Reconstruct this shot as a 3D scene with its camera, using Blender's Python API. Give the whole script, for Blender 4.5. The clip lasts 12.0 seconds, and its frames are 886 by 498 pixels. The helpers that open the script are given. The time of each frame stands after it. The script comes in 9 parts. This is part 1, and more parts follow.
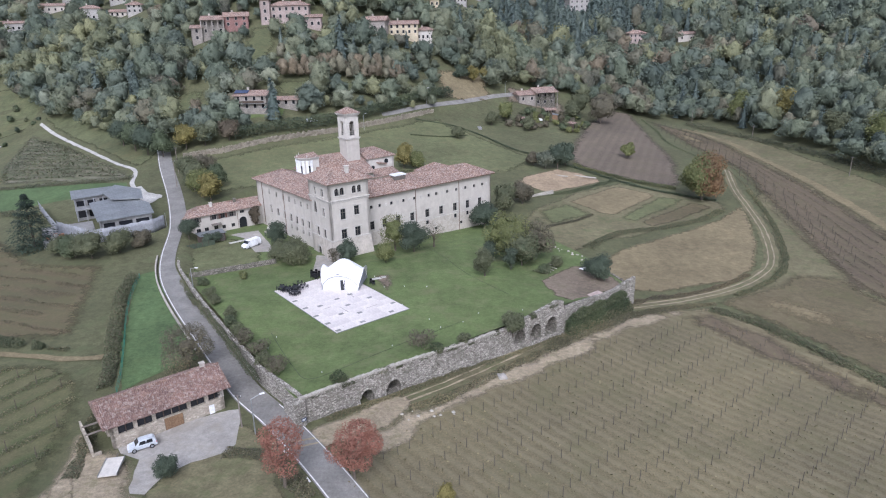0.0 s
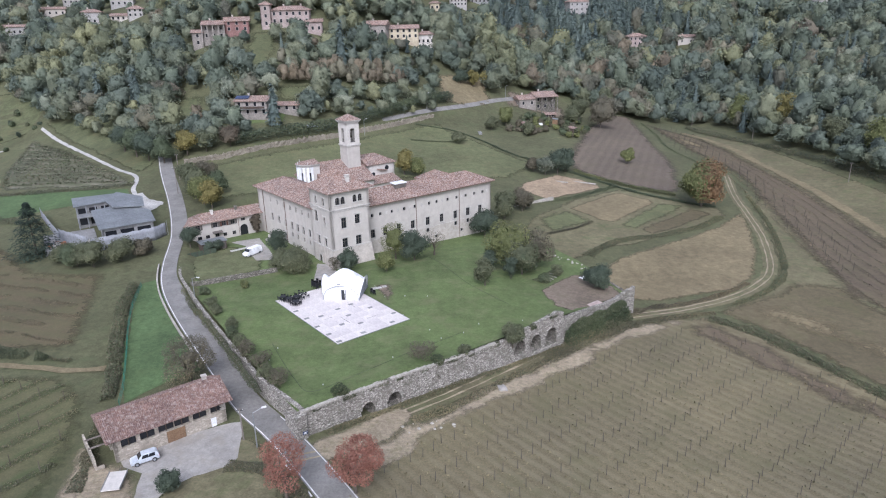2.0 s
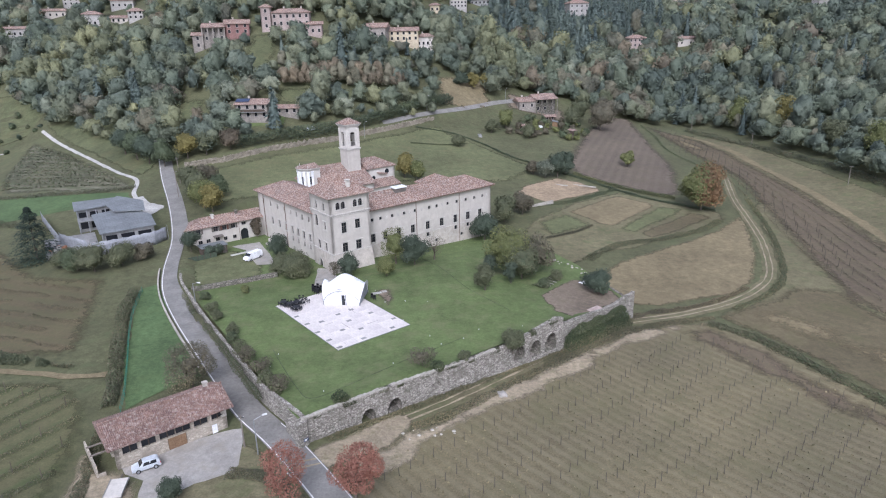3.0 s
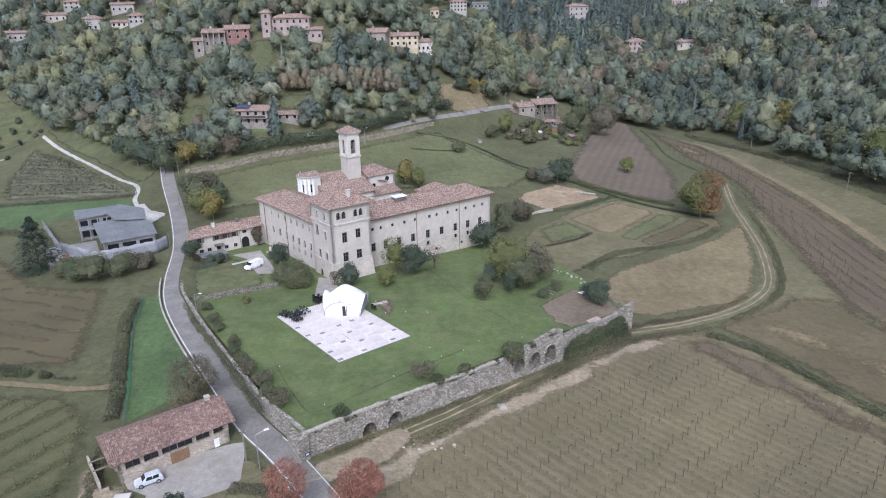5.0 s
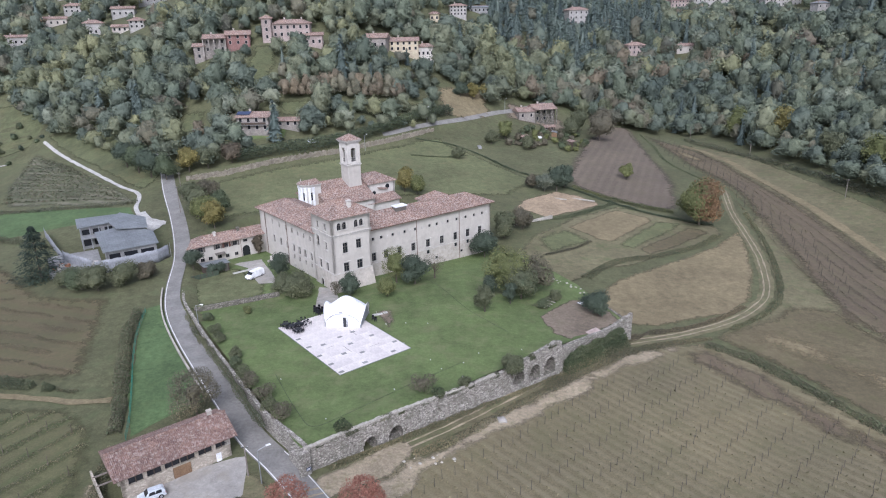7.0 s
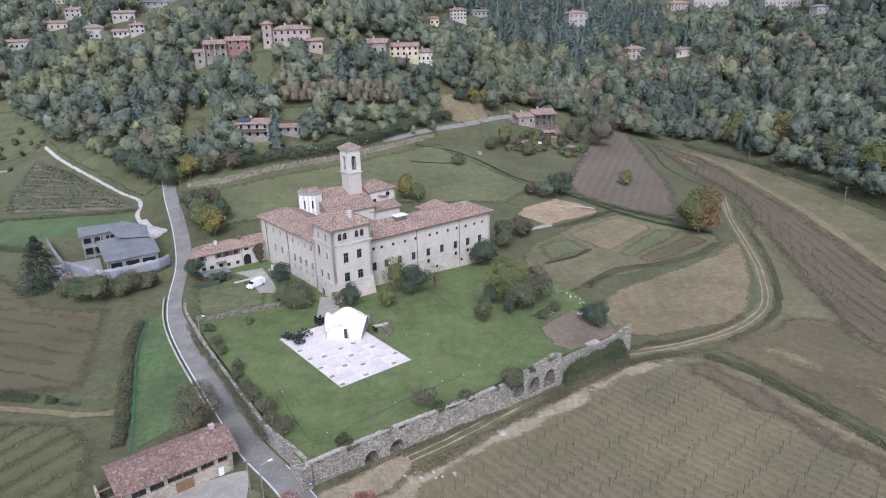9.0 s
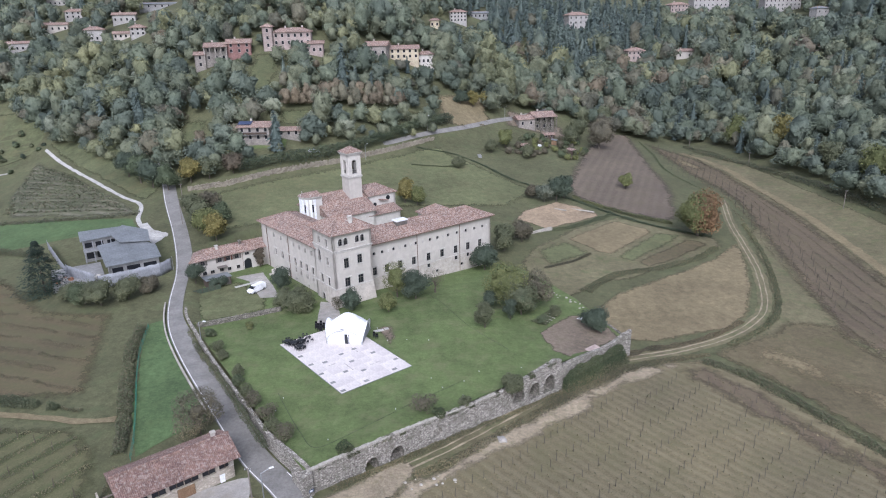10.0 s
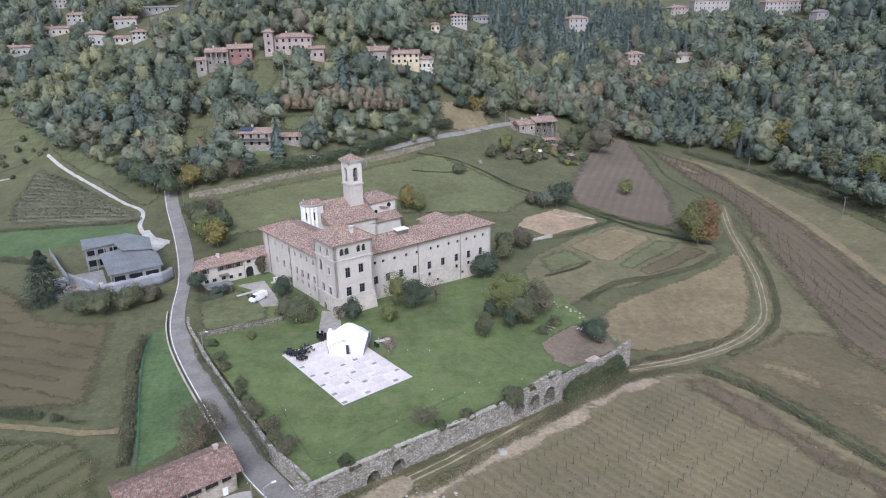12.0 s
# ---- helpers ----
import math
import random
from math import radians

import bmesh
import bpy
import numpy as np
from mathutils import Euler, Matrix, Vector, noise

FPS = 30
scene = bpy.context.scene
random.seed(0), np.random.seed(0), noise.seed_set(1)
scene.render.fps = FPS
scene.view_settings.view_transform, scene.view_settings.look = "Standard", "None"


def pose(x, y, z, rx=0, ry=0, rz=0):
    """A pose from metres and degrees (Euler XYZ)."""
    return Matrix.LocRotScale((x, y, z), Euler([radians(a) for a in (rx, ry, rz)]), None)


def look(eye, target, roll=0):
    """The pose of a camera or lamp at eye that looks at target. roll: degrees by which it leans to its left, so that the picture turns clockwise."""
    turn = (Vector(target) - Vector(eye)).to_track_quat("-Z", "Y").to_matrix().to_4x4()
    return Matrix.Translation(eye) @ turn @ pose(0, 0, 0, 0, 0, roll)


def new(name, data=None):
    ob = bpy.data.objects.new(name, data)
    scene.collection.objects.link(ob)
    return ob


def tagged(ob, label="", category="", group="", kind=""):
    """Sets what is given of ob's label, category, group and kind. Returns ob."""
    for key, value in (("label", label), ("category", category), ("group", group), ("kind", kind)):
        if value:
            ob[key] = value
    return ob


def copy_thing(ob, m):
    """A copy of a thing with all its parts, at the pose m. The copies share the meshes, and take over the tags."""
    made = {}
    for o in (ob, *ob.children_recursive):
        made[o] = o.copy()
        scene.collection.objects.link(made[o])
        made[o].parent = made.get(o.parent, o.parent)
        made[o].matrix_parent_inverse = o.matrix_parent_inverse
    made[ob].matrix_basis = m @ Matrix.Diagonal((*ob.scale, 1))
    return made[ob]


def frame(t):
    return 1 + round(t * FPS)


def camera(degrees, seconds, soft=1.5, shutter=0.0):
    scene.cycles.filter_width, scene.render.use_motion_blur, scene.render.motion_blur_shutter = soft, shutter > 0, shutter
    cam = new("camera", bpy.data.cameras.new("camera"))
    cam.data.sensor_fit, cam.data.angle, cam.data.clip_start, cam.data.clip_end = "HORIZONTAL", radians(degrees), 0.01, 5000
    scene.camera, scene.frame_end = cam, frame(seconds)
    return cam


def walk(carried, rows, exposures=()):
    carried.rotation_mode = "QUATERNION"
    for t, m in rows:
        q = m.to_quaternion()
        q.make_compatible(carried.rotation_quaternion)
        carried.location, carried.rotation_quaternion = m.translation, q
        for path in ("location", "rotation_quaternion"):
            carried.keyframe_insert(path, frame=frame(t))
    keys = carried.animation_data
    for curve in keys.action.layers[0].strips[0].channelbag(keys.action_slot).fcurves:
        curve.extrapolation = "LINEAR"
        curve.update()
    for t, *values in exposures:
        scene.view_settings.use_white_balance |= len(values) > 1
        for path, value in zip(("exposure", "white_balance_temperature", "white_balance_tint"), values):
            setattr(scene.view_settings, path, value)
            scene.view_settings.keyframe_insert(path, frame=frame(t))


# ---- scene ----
# camera: a slow vertical climb of about 14 m
cam = camera(67.59, 12.0, soft=1.1)
TILT, LEAN = -19.112, 1.333
ROWS = [
    (0, 0.017, -0.048, 51.532, -0.008, -0.005, 0.002),
    (0.5, 0.019, -0.026, 52.039, -0.008, -0.003, 0.009),
    (1, 0.022, -0.007, 52.558, -0.009, -0.002, 0.013),
    (1.5, 0.024, 0.009, 53.089, -0.009, -0.000, 0.016),
    (2, 0.025, 0.024, 53.633, -0.008, 0.002, 0.017),
    (2.5, 0.027, 0.037, 54.188, -0.007, 0.003, 0.016),
    (3, 0.028, 0.048, 54.755, -0.006, 0.005, 0.014),
    (5, 0.027, 0.076, 57.120, -0.001, 0.010, -0.003),
    (5.5, 0.025, 0.079, 57.733, 0.001, 0.011, -0.008),
    (6, 0.022, 0.082, 58.353, 0.002, 0.011, -0.013),
    (6.5, 0.019, 0.084, 58.979, 0.004, 0.011, -0.018),
    (7, 0.014, 0.084, 59.610, 0.005, 0.010, -0.022),
    (9, -0.017, 0.082, 62.159, 0.006, 0.002, -0.031),
    (9.5, -0.028, 0.081, 62.796, 0.006, -0.001, -0.030),
    (10, -0.040, 0.080, 63.431, 0.005, -0.005, -0.027),
    (10.5, -0.055, 0.078, 64.061, 0.003, -0.011, -0.022),
    (11, -0.070, 0.077, 64.685, 0.001, -0.016, -0.015),
    (11.5, -0.088, 0.077, 65.301, -0.002, -0.023, -0.005),
    (12, -0.107, 0.076, 65.908, -0.006, -0.031, 0.007),
]
walk(cam, [(t, pose(x, y, z, 90 + TILT + p, LEAN + r, w)) for t, x, y, z, p, r, w in ROWS], [(0, 0.75, 5620, 18), (12, 0.75, 5620, 18)])

# ---- world and sun: an overcast autumn afternoon ----
world = bpy.data.worlds.new("sky")
scene.world = world
world.use_nodes = True
wn = world.node_tree
sky = wn.nodes.new("ShaderNodeTexSky")
sky.sky_type, sky.sun_disc = "NISHITA", False
sky.sun_elevation, sky.sun_rotation = radians(44), radians(182)
sky.air_density, sky.dust_density, sky.ozone_density = 1.0, 4.0, 1.0
soften = wn.nodes.new("ShaderNodeHueSaturation")
soften.inputs["Saturation"].default_value = 0.35
wn.links.new(sky.outputs[0], soften.inputs["Color"])
wn.links.new(soften.outputs[0], wn.nodes["Background"].inputs["Color"])
wn.nodes["Background"].inputs["Strength"].default_value = 0.13
sun = new("sun", bpy.data.lights.new("sun", "SUN"))
sun.data.energy, sun.data.angle, sun.data.color = 1.0, radians(25), (1.0, 0.97, 0.93)
sun.matrix_world = look((0, 0, 100), (2, 60, 42))

# ---- materials ----
MATS = {}


def ramp(nt, src, stops):
    r = nt.nodes.new("ShaderNodeValToRGB")
    els = r.color_ramp.elements
    while len(els) < len(stops):
        els.new(0.5)
    for el, (p, c) in zip(els, stops):
        el.position, el.color = p, (*c, 1)
    nt.links.new(src, r.inputs[0])
    return r.outputs[0]


def tex_noise(nt, co, scale, detail=5.0, rough=0.6, stretch=None, turn=0.0):
    if stretch:
        mp = nt.nodes.new("ShaderNodeMapping")
        mp.vector_type = "TEXTURE"
        mp.inputs["Scale"].default_value = stretch
        mp.inputs["Rotation"].default_value = (0, 0, radians(turn))
        nt.links.new(co, mp.inputs[0])
        co = mp.outputs[0]
    n = nt.nodes.new("ShaderNodeTexNoise")
    n.inputs["Scale"].default_value, n.inputs["Detail"].default_value, n.inputs["Roughness"].default_value = scale, detail, rough
    nt.links.new(co, n.inputs["Vector"])
    return n.outputs["Fac"]


def mixc(nt, fac, a, b, kind="MIX"):
    m = nt.nodes.new("ShaderNodeMix")
    m.data_type, m.blend_type = "RGBA", kind
    for val, sock in ((fac, m.inputs[0]), (a, m.inputs[6]), (b, m.inputs[7])):
        if isinstance(val, (int, float)):
            sock.default_value = val
        elif isinstance(val, tuple):
            sock.default_value = (*val, 1)
        else:
            nt.links.new(val, sock)
    return m.outputs[2]


def bump(nt, height, strength, dist, bsdf):
    b = nt.nodes.new("ShaderNodeBump")
    b.inputs["Strength"].default_value, b.inputs["Distance"].default_value = strength, dist
    nt.links.new(height, b.inputs["Height"])
    nt.links.new(b.outputs[0], bsdf.inputs["Normal"])


def shell(name, rough=0.9, metal=0.0):
    m = bpy.data.materials.new(name)
    m.use_nodes = True
    nt = m.node_tree
    bsdf = nt.nodes["Principled BSDF"]
    bsdf.inputs["Roughness"].default_value, bsdf.inputs["Metallic"].default_value = rough, metal
    bsdf.inputs["Specular IOR Level"].default_value = 0.3
    co = nt.nodes.new("ShaderNodeTexCoord").outputs["Object"]
    MATS[name] = m
    return m, nt, bsdf, co


def surface(name, dark, light, fine=3.0, broad=0.15, rough=0.9, metal=0.0, bump_d=0.03, stain=None, stain_amt=0.35, contrast=0.25, stretch=None, turn=0.0, grit=0.2, patchy=1.0):
    """Two-scale mottled surface: a fine grain, broad patches and an optional stain colour."""
    m, nt, bsdf, co = shell(name, rough, metal)
    f = tex_noise(nt, co, fine, 6, 0.65, stretch, turn)
    c = ramp(nt, f, [(0.5 - contrast, dark), (0.5 + contrast, light)])
    b = tex_noise(nt, co, broad, 4, 0.55)
    tone = ramp(nt, b, [(0.3, (1 - 0.22 * patchy,) * 3), (0.7, (1 + 0.15 * patchy,) * 3)])
    c = mixc(nt, 1.0, c, tone, "MULTIPLY")
    d = tex_noise(nt, co, broad * 7.3, 5, 0.7)
    c = mixc(nt, 1.0, c, ramp(nt, d, [(0.32, (1 - 0.2 * patchy,) * 3), (0.68, (1 + 0.18 * patchy,) * 3)]), "MULTIPLY")
    h = tex_noise(nt, co, fine * 3.7, 4, 0.7)
    c = mixc(nt, 1.0, c, ramp(nt, h, [(0.34, (1 - grit,) * 3), (0.66, (1 + grit,) * 3)]), "MULTIPLY")
    if stain:
        s = tex_noise(nt, co, broad * 3.1, 6, 0.7)
        k = ramp(nt, s, [(0.5, (0, 0, 0)), (0.68, (stain_amt,) * 3)])
        c = mixc(nt, k, c, stain)
    nt.links.new(c, bsdf.inputs["Base Color"])
    bump(nt, f, 0.6, bump_d, bsdf)
    return m


def foliage(name, a, b, c, through_leaf=0.12):
    """Leaves: each leaf its own tone, with mottling inside the clumps and whole crowns shifting together."""
    m, nt, bsdf, co = shell(name, 0.8)
    g = nt.nodes.new("ShaderNodeNewGeometry")
    col = ramp(nt, g.outputs["Random Per Island"], [(0.0, a), (0.55, b), (1.0, c)])
    n = tex_noise(nt, co, 0.11, 3, 0.6)
    tone = ramp(nt, n, [(0.3, (0.78, 0.8, 0.8)), (0.7, (1.2, 1.17, 1.12))])
    col = mixc(nt, 1.0, col, tone, "MULTIPLY")
    n3 = tex_noise(nt, co, 0.022, 3, 0.6)
    col = mixc(nt, 1.0, col, ramp(nt, n3, [(0.36, (0.68, 0.72, 0.74)), (0.64, (1.16, 1.14, 1.06))]), "MULTIPLY")
    n2 = tex_noise(nt, co, 1.6, 4, 0.75)
    col = mixc(nt, 1.0, col, ramp(nt, n2, [(0.32, (0.76, 0.78, 0.78)), (0.68, (1.22, 1.2, 1.17))]), "MULTIPLY")
    nt.links.new(col, bsdf.inputs["Base Color"])
    bump(nt, n2, 0.6, 0.2, bsdf)
    # thin leaves let some light through
    thin, both = nt.nodes.new("ShaderNodeBsdfTranslucent"), nt.nodes.new("ShaderNodeMixShader")
    nt.links.new(col, thin.inputs["Color"])
    both.inputs[0].default_value = through_leaf
    nt.links.new(bsdf.outputs[0], both.inputs[1])
    nt.links.new(thin.outputs[0], both.inputs[2])
    nt.links.new(both.outputs[0], nt.nodes["Material Output"].inputs["Surface"])
    return m


def row_field(name, dark, light, row, turn, period, amount=0.55, stain=(0.09, 0.10, 0.045)):
    """Tilled ground: mottled soil and grass, striped by rows of that period whose normal lies at that turn."""
    m, nt, bsdf, co = shell(name, 0.95)
    f = tex_noise(nt, co, 0.9, 6, 0.7)
    c = ramp(nt, f, [(0.28, dark), (0.72, light)])
    mp = nt.nodes.new("ShaderNodeMapping")
    mp.vector_type = "TEXTURE"
    mp.inputs["Rotation"].default_value = (0, 0, radians(turn))
    nt.links.new(co, mp.inputs[0])
    w = nt.nodes.new("ShaderNodeTexWave")
    w.inputs["Scale"].default_value = 2 * math.pi / (20 * period)
    w.inputs["Distortion"].default_value, w.inputs["Detail"].default_value, w.inputs["Detail Scale"].default_value = 1.0, 4.0, 2.5
    nt.links.new(mp.outputs[0], w.inputs["Vector"])
    h = tex_noise(nt, co, 4.0, 4, 0.7)
    c = mixc(nt, 1.0, c, ramp(nt, h, [(0.34, (0.76, 0.76, 0.76)), (0.66, (1.22, 1.22, 1.22))]), "MULTIPLY")
    part_n = tex_noise(nt, co, 0.07, 4, 0.6)
    k = mixc(nt, 1.0, ramp(nt, w.outputs["Fac"], [(0.3, (0, 0, 0)), (0.85, (amount,) * 3)]), ramp(nt, part_n, [(0.3, (0.35, 0.35, 0.35)), (0.65, (1, 1, 1))]), "MULTIPLY")
    c = mixc(nt, k, c, row)
    b = tex_noise(nt, co, 0.045, 4, 0.6)
    c = mixc(nt, 1.0, c, ramp(nt, b, [(0.3, (0.8, 0.8, 0.82)), (0.7, (1.15, 1.13, 1.1))]), "MULTIPLY")
    s = tex_noise(nt, co, 0.16, 6, 0.7)
    c = mixc(nt, ramp(nt, s, [(0.48, (0, 0, 0)), (0.68, (0.6,) * 3)]), c, stain)
    nt.links.new(c, bsdf.inputs["Base Color"])
    bump(nt, f, 0.6, 0.05, bsdf)
    return m


def thin_out(*names):
    """Let a field's cover thin out in tufts towards its edge, where its mesh says so."""
    for name in names:
        nt = MATS[name].node_tree
        at = nt.nodes.new("ShaderNodeAttribute")
        at.attribute_name = "cover"
        co = nt.nodes.new("ShaderNodeTexCoord").outputs["Object"]
        tuft = tex_noise(nt, co, 0.55, 6, 0.75)
        sums = []
        for op, a, b in (("MULTIPLY", at.outputs["Fac"], 2.2), ("MULTIPLY", tuft, 2.4), ("ADD", None, None), ("SUBTRACT", None, 1.35)):
            m = nt.nodes.new("ShaderNodeMath")
            m.operation = op
            if op == "ADD":
                nt.links.new(sums[0], m.inputs[0])
                nt.links.new(sums[1], m.inputs[1])
            else:
                nt.links.new(a if a is not None else sums[-1], m.inputs[0])
                m.inputs[1].default_value = b
            m.use_clamp = op == "SUBTRACT"
            sums.append(m.outputs[0])
        nt.links.new(sums[-1], nt.nodes["Principled BSDF"].inputs["Alpha"])


def rubble(name, dark, light, joint, size=0.36, moss=(0.11, 0.115, 0.075)):
    """Rubble masonry: stones of many tones with dark joints, weather stains and moss."""
    m, nt, bsdf, co = shell(name, 0.92)
    mp = nt.nodes.new("ShaderNodeMapping")
    mp.vector_type = "TEXTURE"
    mp.inputs["Scale"].default_value = (size * 1.25, size * 1.25, size * 0.75)
    nt.links.new(co, mp.inputs[0])
    v, e = nt.nodes.new("ShaderNodeTexVoronoi"), nt.nodes.new("ShaderNodeTexVoronoi")
    e.feature = "DISTANCE_TO_EDGE"
    for t in (v, e):
        t.inputs["Scale"].default_value = 1.0
        nt.links.new(mp.outputs[0], t.inputs["Vector"])
    tone = nt.nodes.new("ShaderNodeSeparateColor")
    nt.links.new(v.outputs["Color"], tone.inputs[0])
    c = ramp(nt, tone.outputs[0], [(0.0, dark), (1.0, light)])
    f = tex_noise(nt, co, 6.0, 5, 0.7)
    c = mixc(nt, 1.0, c, ramp(nt, f, [(0.3, (0.75, 0.75, 0.75)), (0.7, (1.15, 1.15, 1.15))]), "MULTIPLY")
    k = ramp(nt, e.outputs["Distance"], [(0.02, (1, 1, 1)), (0.10, (0, 0, 0))])
    c = mixc(nt, k, c, joint)
    b = tex_noise(nt, co, 0.45, 6, 0.7)
    c = mixc(nt, ramp(nt, b, [(0.48, (0, 0, 0)), (0.66, (0.65,) * 3)]), c, moss)
    nt.links.new(c, bsdf.inputs["Base Color"])
    bump(nt, e.outputs["Distance"], 0.9, 0.12, bsdf)
    return m


def plain(name, col, rough=0.6, metal=0.0, var=0.12):
    d = tuple(max(0.0, v * (1 - var)) for v in col)
    l = tuple(min(1.0, v * (1 + var)) for v in col)
    return surface(name, d, l, fine=6.0, broad=0.7, rough=rough, metal=metal, bump_d=0.004, grit=0.03)


def roof_tiles(name, dark, mid, light, lichen, row=0.36, col=0.22):
    """Old clay pan tiles: each tile its own tone, with rows, columns and pale lichen."""
    m, nt, bsdf, co = shell(name, 0.9)
    br = nt.nodes.new("ShaderNodeTexBrick")
    br.offset = 0.0
    br.inputs["Scale"].default_value = 1.0
    br.inputs["Brick Width"].default_value, br.inputs["Row Height"].default_value = col, row
    br.inputs["Mortar Size"].default_value, br.inputs["Bias"].default_value = 0.025, 0.0
    br.inputs["Color1"].default_value, br.inputs["Color2"].default_value, br.inputs["Mortar"].default_value = (0, 0, 0, 1), (1, 1, 1, 1), (0.3, 0.3, 0.3, 1)
    uv = nt.nodes.new("ShaderNodeUVMap").outputs[0]
    nt.links.new(uv, br.inputs["Vector"])
    c = ramp(nt, br.outputs["Color"], [(0.0, dark), (0.45, mid), (1.0, light)])
    n1 = tex_noise(nt, co, 0.35, 5, 0.65)
    c = mixc(nt, 1.0, c, ramp(nt, n1, [(0.3, (0.72, 0.72, 0.74)), (0.7, (1.2, 1.17, 1.12))]), "MULTIPLY")
    n2 = tex_noise(nt, co, 2.2, 6, 0.75)
    c = mixc(nt, ramp(nt, n2, [(0.5, (0, 0, 0)), (0.64, (0.8,) * 3)]), c, lichen)
    nt.links.new(c, bsdf.inputs["Base Color"])
    bump(nt, br.outputs["Fac"], 0.8, -0.05, bsdf)
    return m


surface("grass", (0.070, 0.073, 0.036), (0.120, 0.122, 0.063), fine=0.9, broad=0.05, stain=(0.085, 0.105, 0.048), stain_amt=0.6)
surface("lawn", (0.078, 0.108, 0.038), (0.126, 0.166, 0.062), fine=1.6, broad=0.06, stain=(0.165, 0.16, 0.085), stain_amt=0.55)
surface("meadow", (0.088, 0.098, 0.045), (0.140, 0.150, 0.074), fine=0.8, broad=0.06, stain=(0.17, 0.15, 0.08), stain_amt=0.4)
surface("fresh_grass", (0.058, 0.094, 0.038), (0.100, 0.150, 0.062), fine=1.5, broad=0.09, stain=(0.10, 0.13, 0.05))
surface("dry_field", (0.094, 0.079, 0.045), (0.154, 0.130, 0.075), fine=1.0, broad=0.06, stain=(0.10, 0.10, 0.045), stain_amt=0.6)
surface("tan_field", (0.152, 0.125, 0.070), (0.236, 0.197, 0.116), fine=0.8, broad=0.07, stain=(0.15, 0.12, 0.07), stain_amt=0.5)
surface("strip_field", (0.110, 0.101, 0.056), (0.178, 0.161, 0.092), fine=0.8, broad=0.06, stain=(0.08, 0.11, 0.04), stain_amt=0.55)
row_field("ploughed", (0.096, 0.078, 0.058), (0.150, 0.124, 0.096), (0.172, 0.146, 0.108), -20, 3.4, 0.45, (0.115, 0.100, 0.064))
row_field("fallow_vines", (0.088, 0.070, 0.047), (0.140, 0.113, 0.077), (0.152, 0.128, 0.080), 4, 3.2, 0.45, (0.110, 0.099, 0.054))
row_field("orchard_ground", (0.086, 0.073, 0.042), (0.138, 0.114, 0.066), (0.092, 0.096, 0.046), 71, 4.4, 0.6, (0.098, 0.098, 0.046))
row_field("vineyard_ground", (0.120, 0.104, 0.060), (0.180, 0.156, 0.092), (0.222, 0.198, 0.126), 42, 2.06, 0.45, (0.114, 0.110, 0.056))
row_field("orchard_grass", (0.082, 0.084, 0.040), (0.132, 0.132, 0.066), (0.066, 0.090, 0.034), -28, 4.2, 0.85, (0.115, 0.100, 0.056))
row_field("nursery_beds", (0.082, 0.086, 0.052), (0.138, 0.138, 0.088), (0.235, 0.220, 0.175), 60, 4.2, 0.4, (0.078, 0.096, 0.048))
surface("sand", (0.235, 0.178, 0.115), (0.345, 0.27, 0.182), fine=0.9, broad=0.12, stain=(0.22, 0.17, 0.11))
surface("soil", (0.14, 0.112, 0.082), (0.22, 0.18, 0.135), fine=1.4, broad=0.12, stain=(0.10, 0.10, 0.05))
surface("asphalt", (0.180, 0.173, 0.158), (0.240, 0.232, 0.214), fine=5.0, broad=0.25, rough=0.85, stain=(0.24, 0.24, 0.235), stain_amt=0.4, bump_d=0.01, grit=0.08)
surface("gravel", (0.28, 0.265, 0.24), (0.37, 0.352, 0.32), fine=4.0, broad=0.12, stain=(0.27, 0.245, 0.20), stain_amt=0.6, grit=0.1)
surface("dirt_track", (0.235, 0.195, 0.130), (0.36, 0.305, 0.22), fine=1.6, broad=0.2, stain=(0.15, 0.14, 0.07), stain_amt=0.7)
surface("pale_path", (0.36, 0.35, 0.325), (0.50, 0.49, 0.455), fine=1.6, broad=0.3, stain=(0.3, 0.28, 0.22))
surface("hill_ground", (0.067, 0.077, 0.037), (0.118, 0.128, 0.062), fine=0.5, broad=0.03, stain=(0.12, 0.10, 0.05), stain_amt=0.5)
surface("road_paint", (0.58, 0.58, 0.57), (0.78, 0.78, 0.76), fine=5.0, broad=0.8, bump_d=0.003, grit=0.05)
thin_out("tan_field", "dry_field", "strip_field", "ploughed", "fallow_vines", "orchard_ground", "orchard_grass", "vineyard_ground", "meadow", "hill_ground", "soil", "nursery_beds", "sand", "dirt_track")
rubble("stone_wall", (0.19, 0.175, 0.15), (0.50, 0.47, 0.415), (0.095, 0.086, 0.07), 0.29, (0.11, 0.108, 0.08))
surface("earth_bank", (0.17, 0.15, 0.115), (0.29, 0.26, 0.205), fine=1.0, broad=0.2, stain=(0.17, 0.155, 0.10), stain_amt=0.6)
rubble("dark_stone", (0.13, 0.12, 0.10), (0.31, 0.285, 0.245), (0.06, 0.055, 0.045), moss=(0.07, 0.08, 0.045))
rubble("barn_masonry", (0.29, 0.255, 0.205), (0.55, 0.49, 0.405), (0.33, 0.30, 0.25), 0.3, (0.24, 0.21, 0.165))
surface("coping", (0.28, 0.26, 0.225), (0.50, 0.47, 0.41), fine=2.5, broad=0.4, stain=(0.2, 0.2, 0.16))
surface("plaster", (0.43, 0.40, 0.355), (0.51, 0.48, 0.43), fine=0.8, broad=0.12, stain=(0.37, 0.34, 0.30), stain_amt=0.5, bump_d=0.01, grit=0.03, patchy=0.3, stretch=(1.0, 1.0, 2.6))
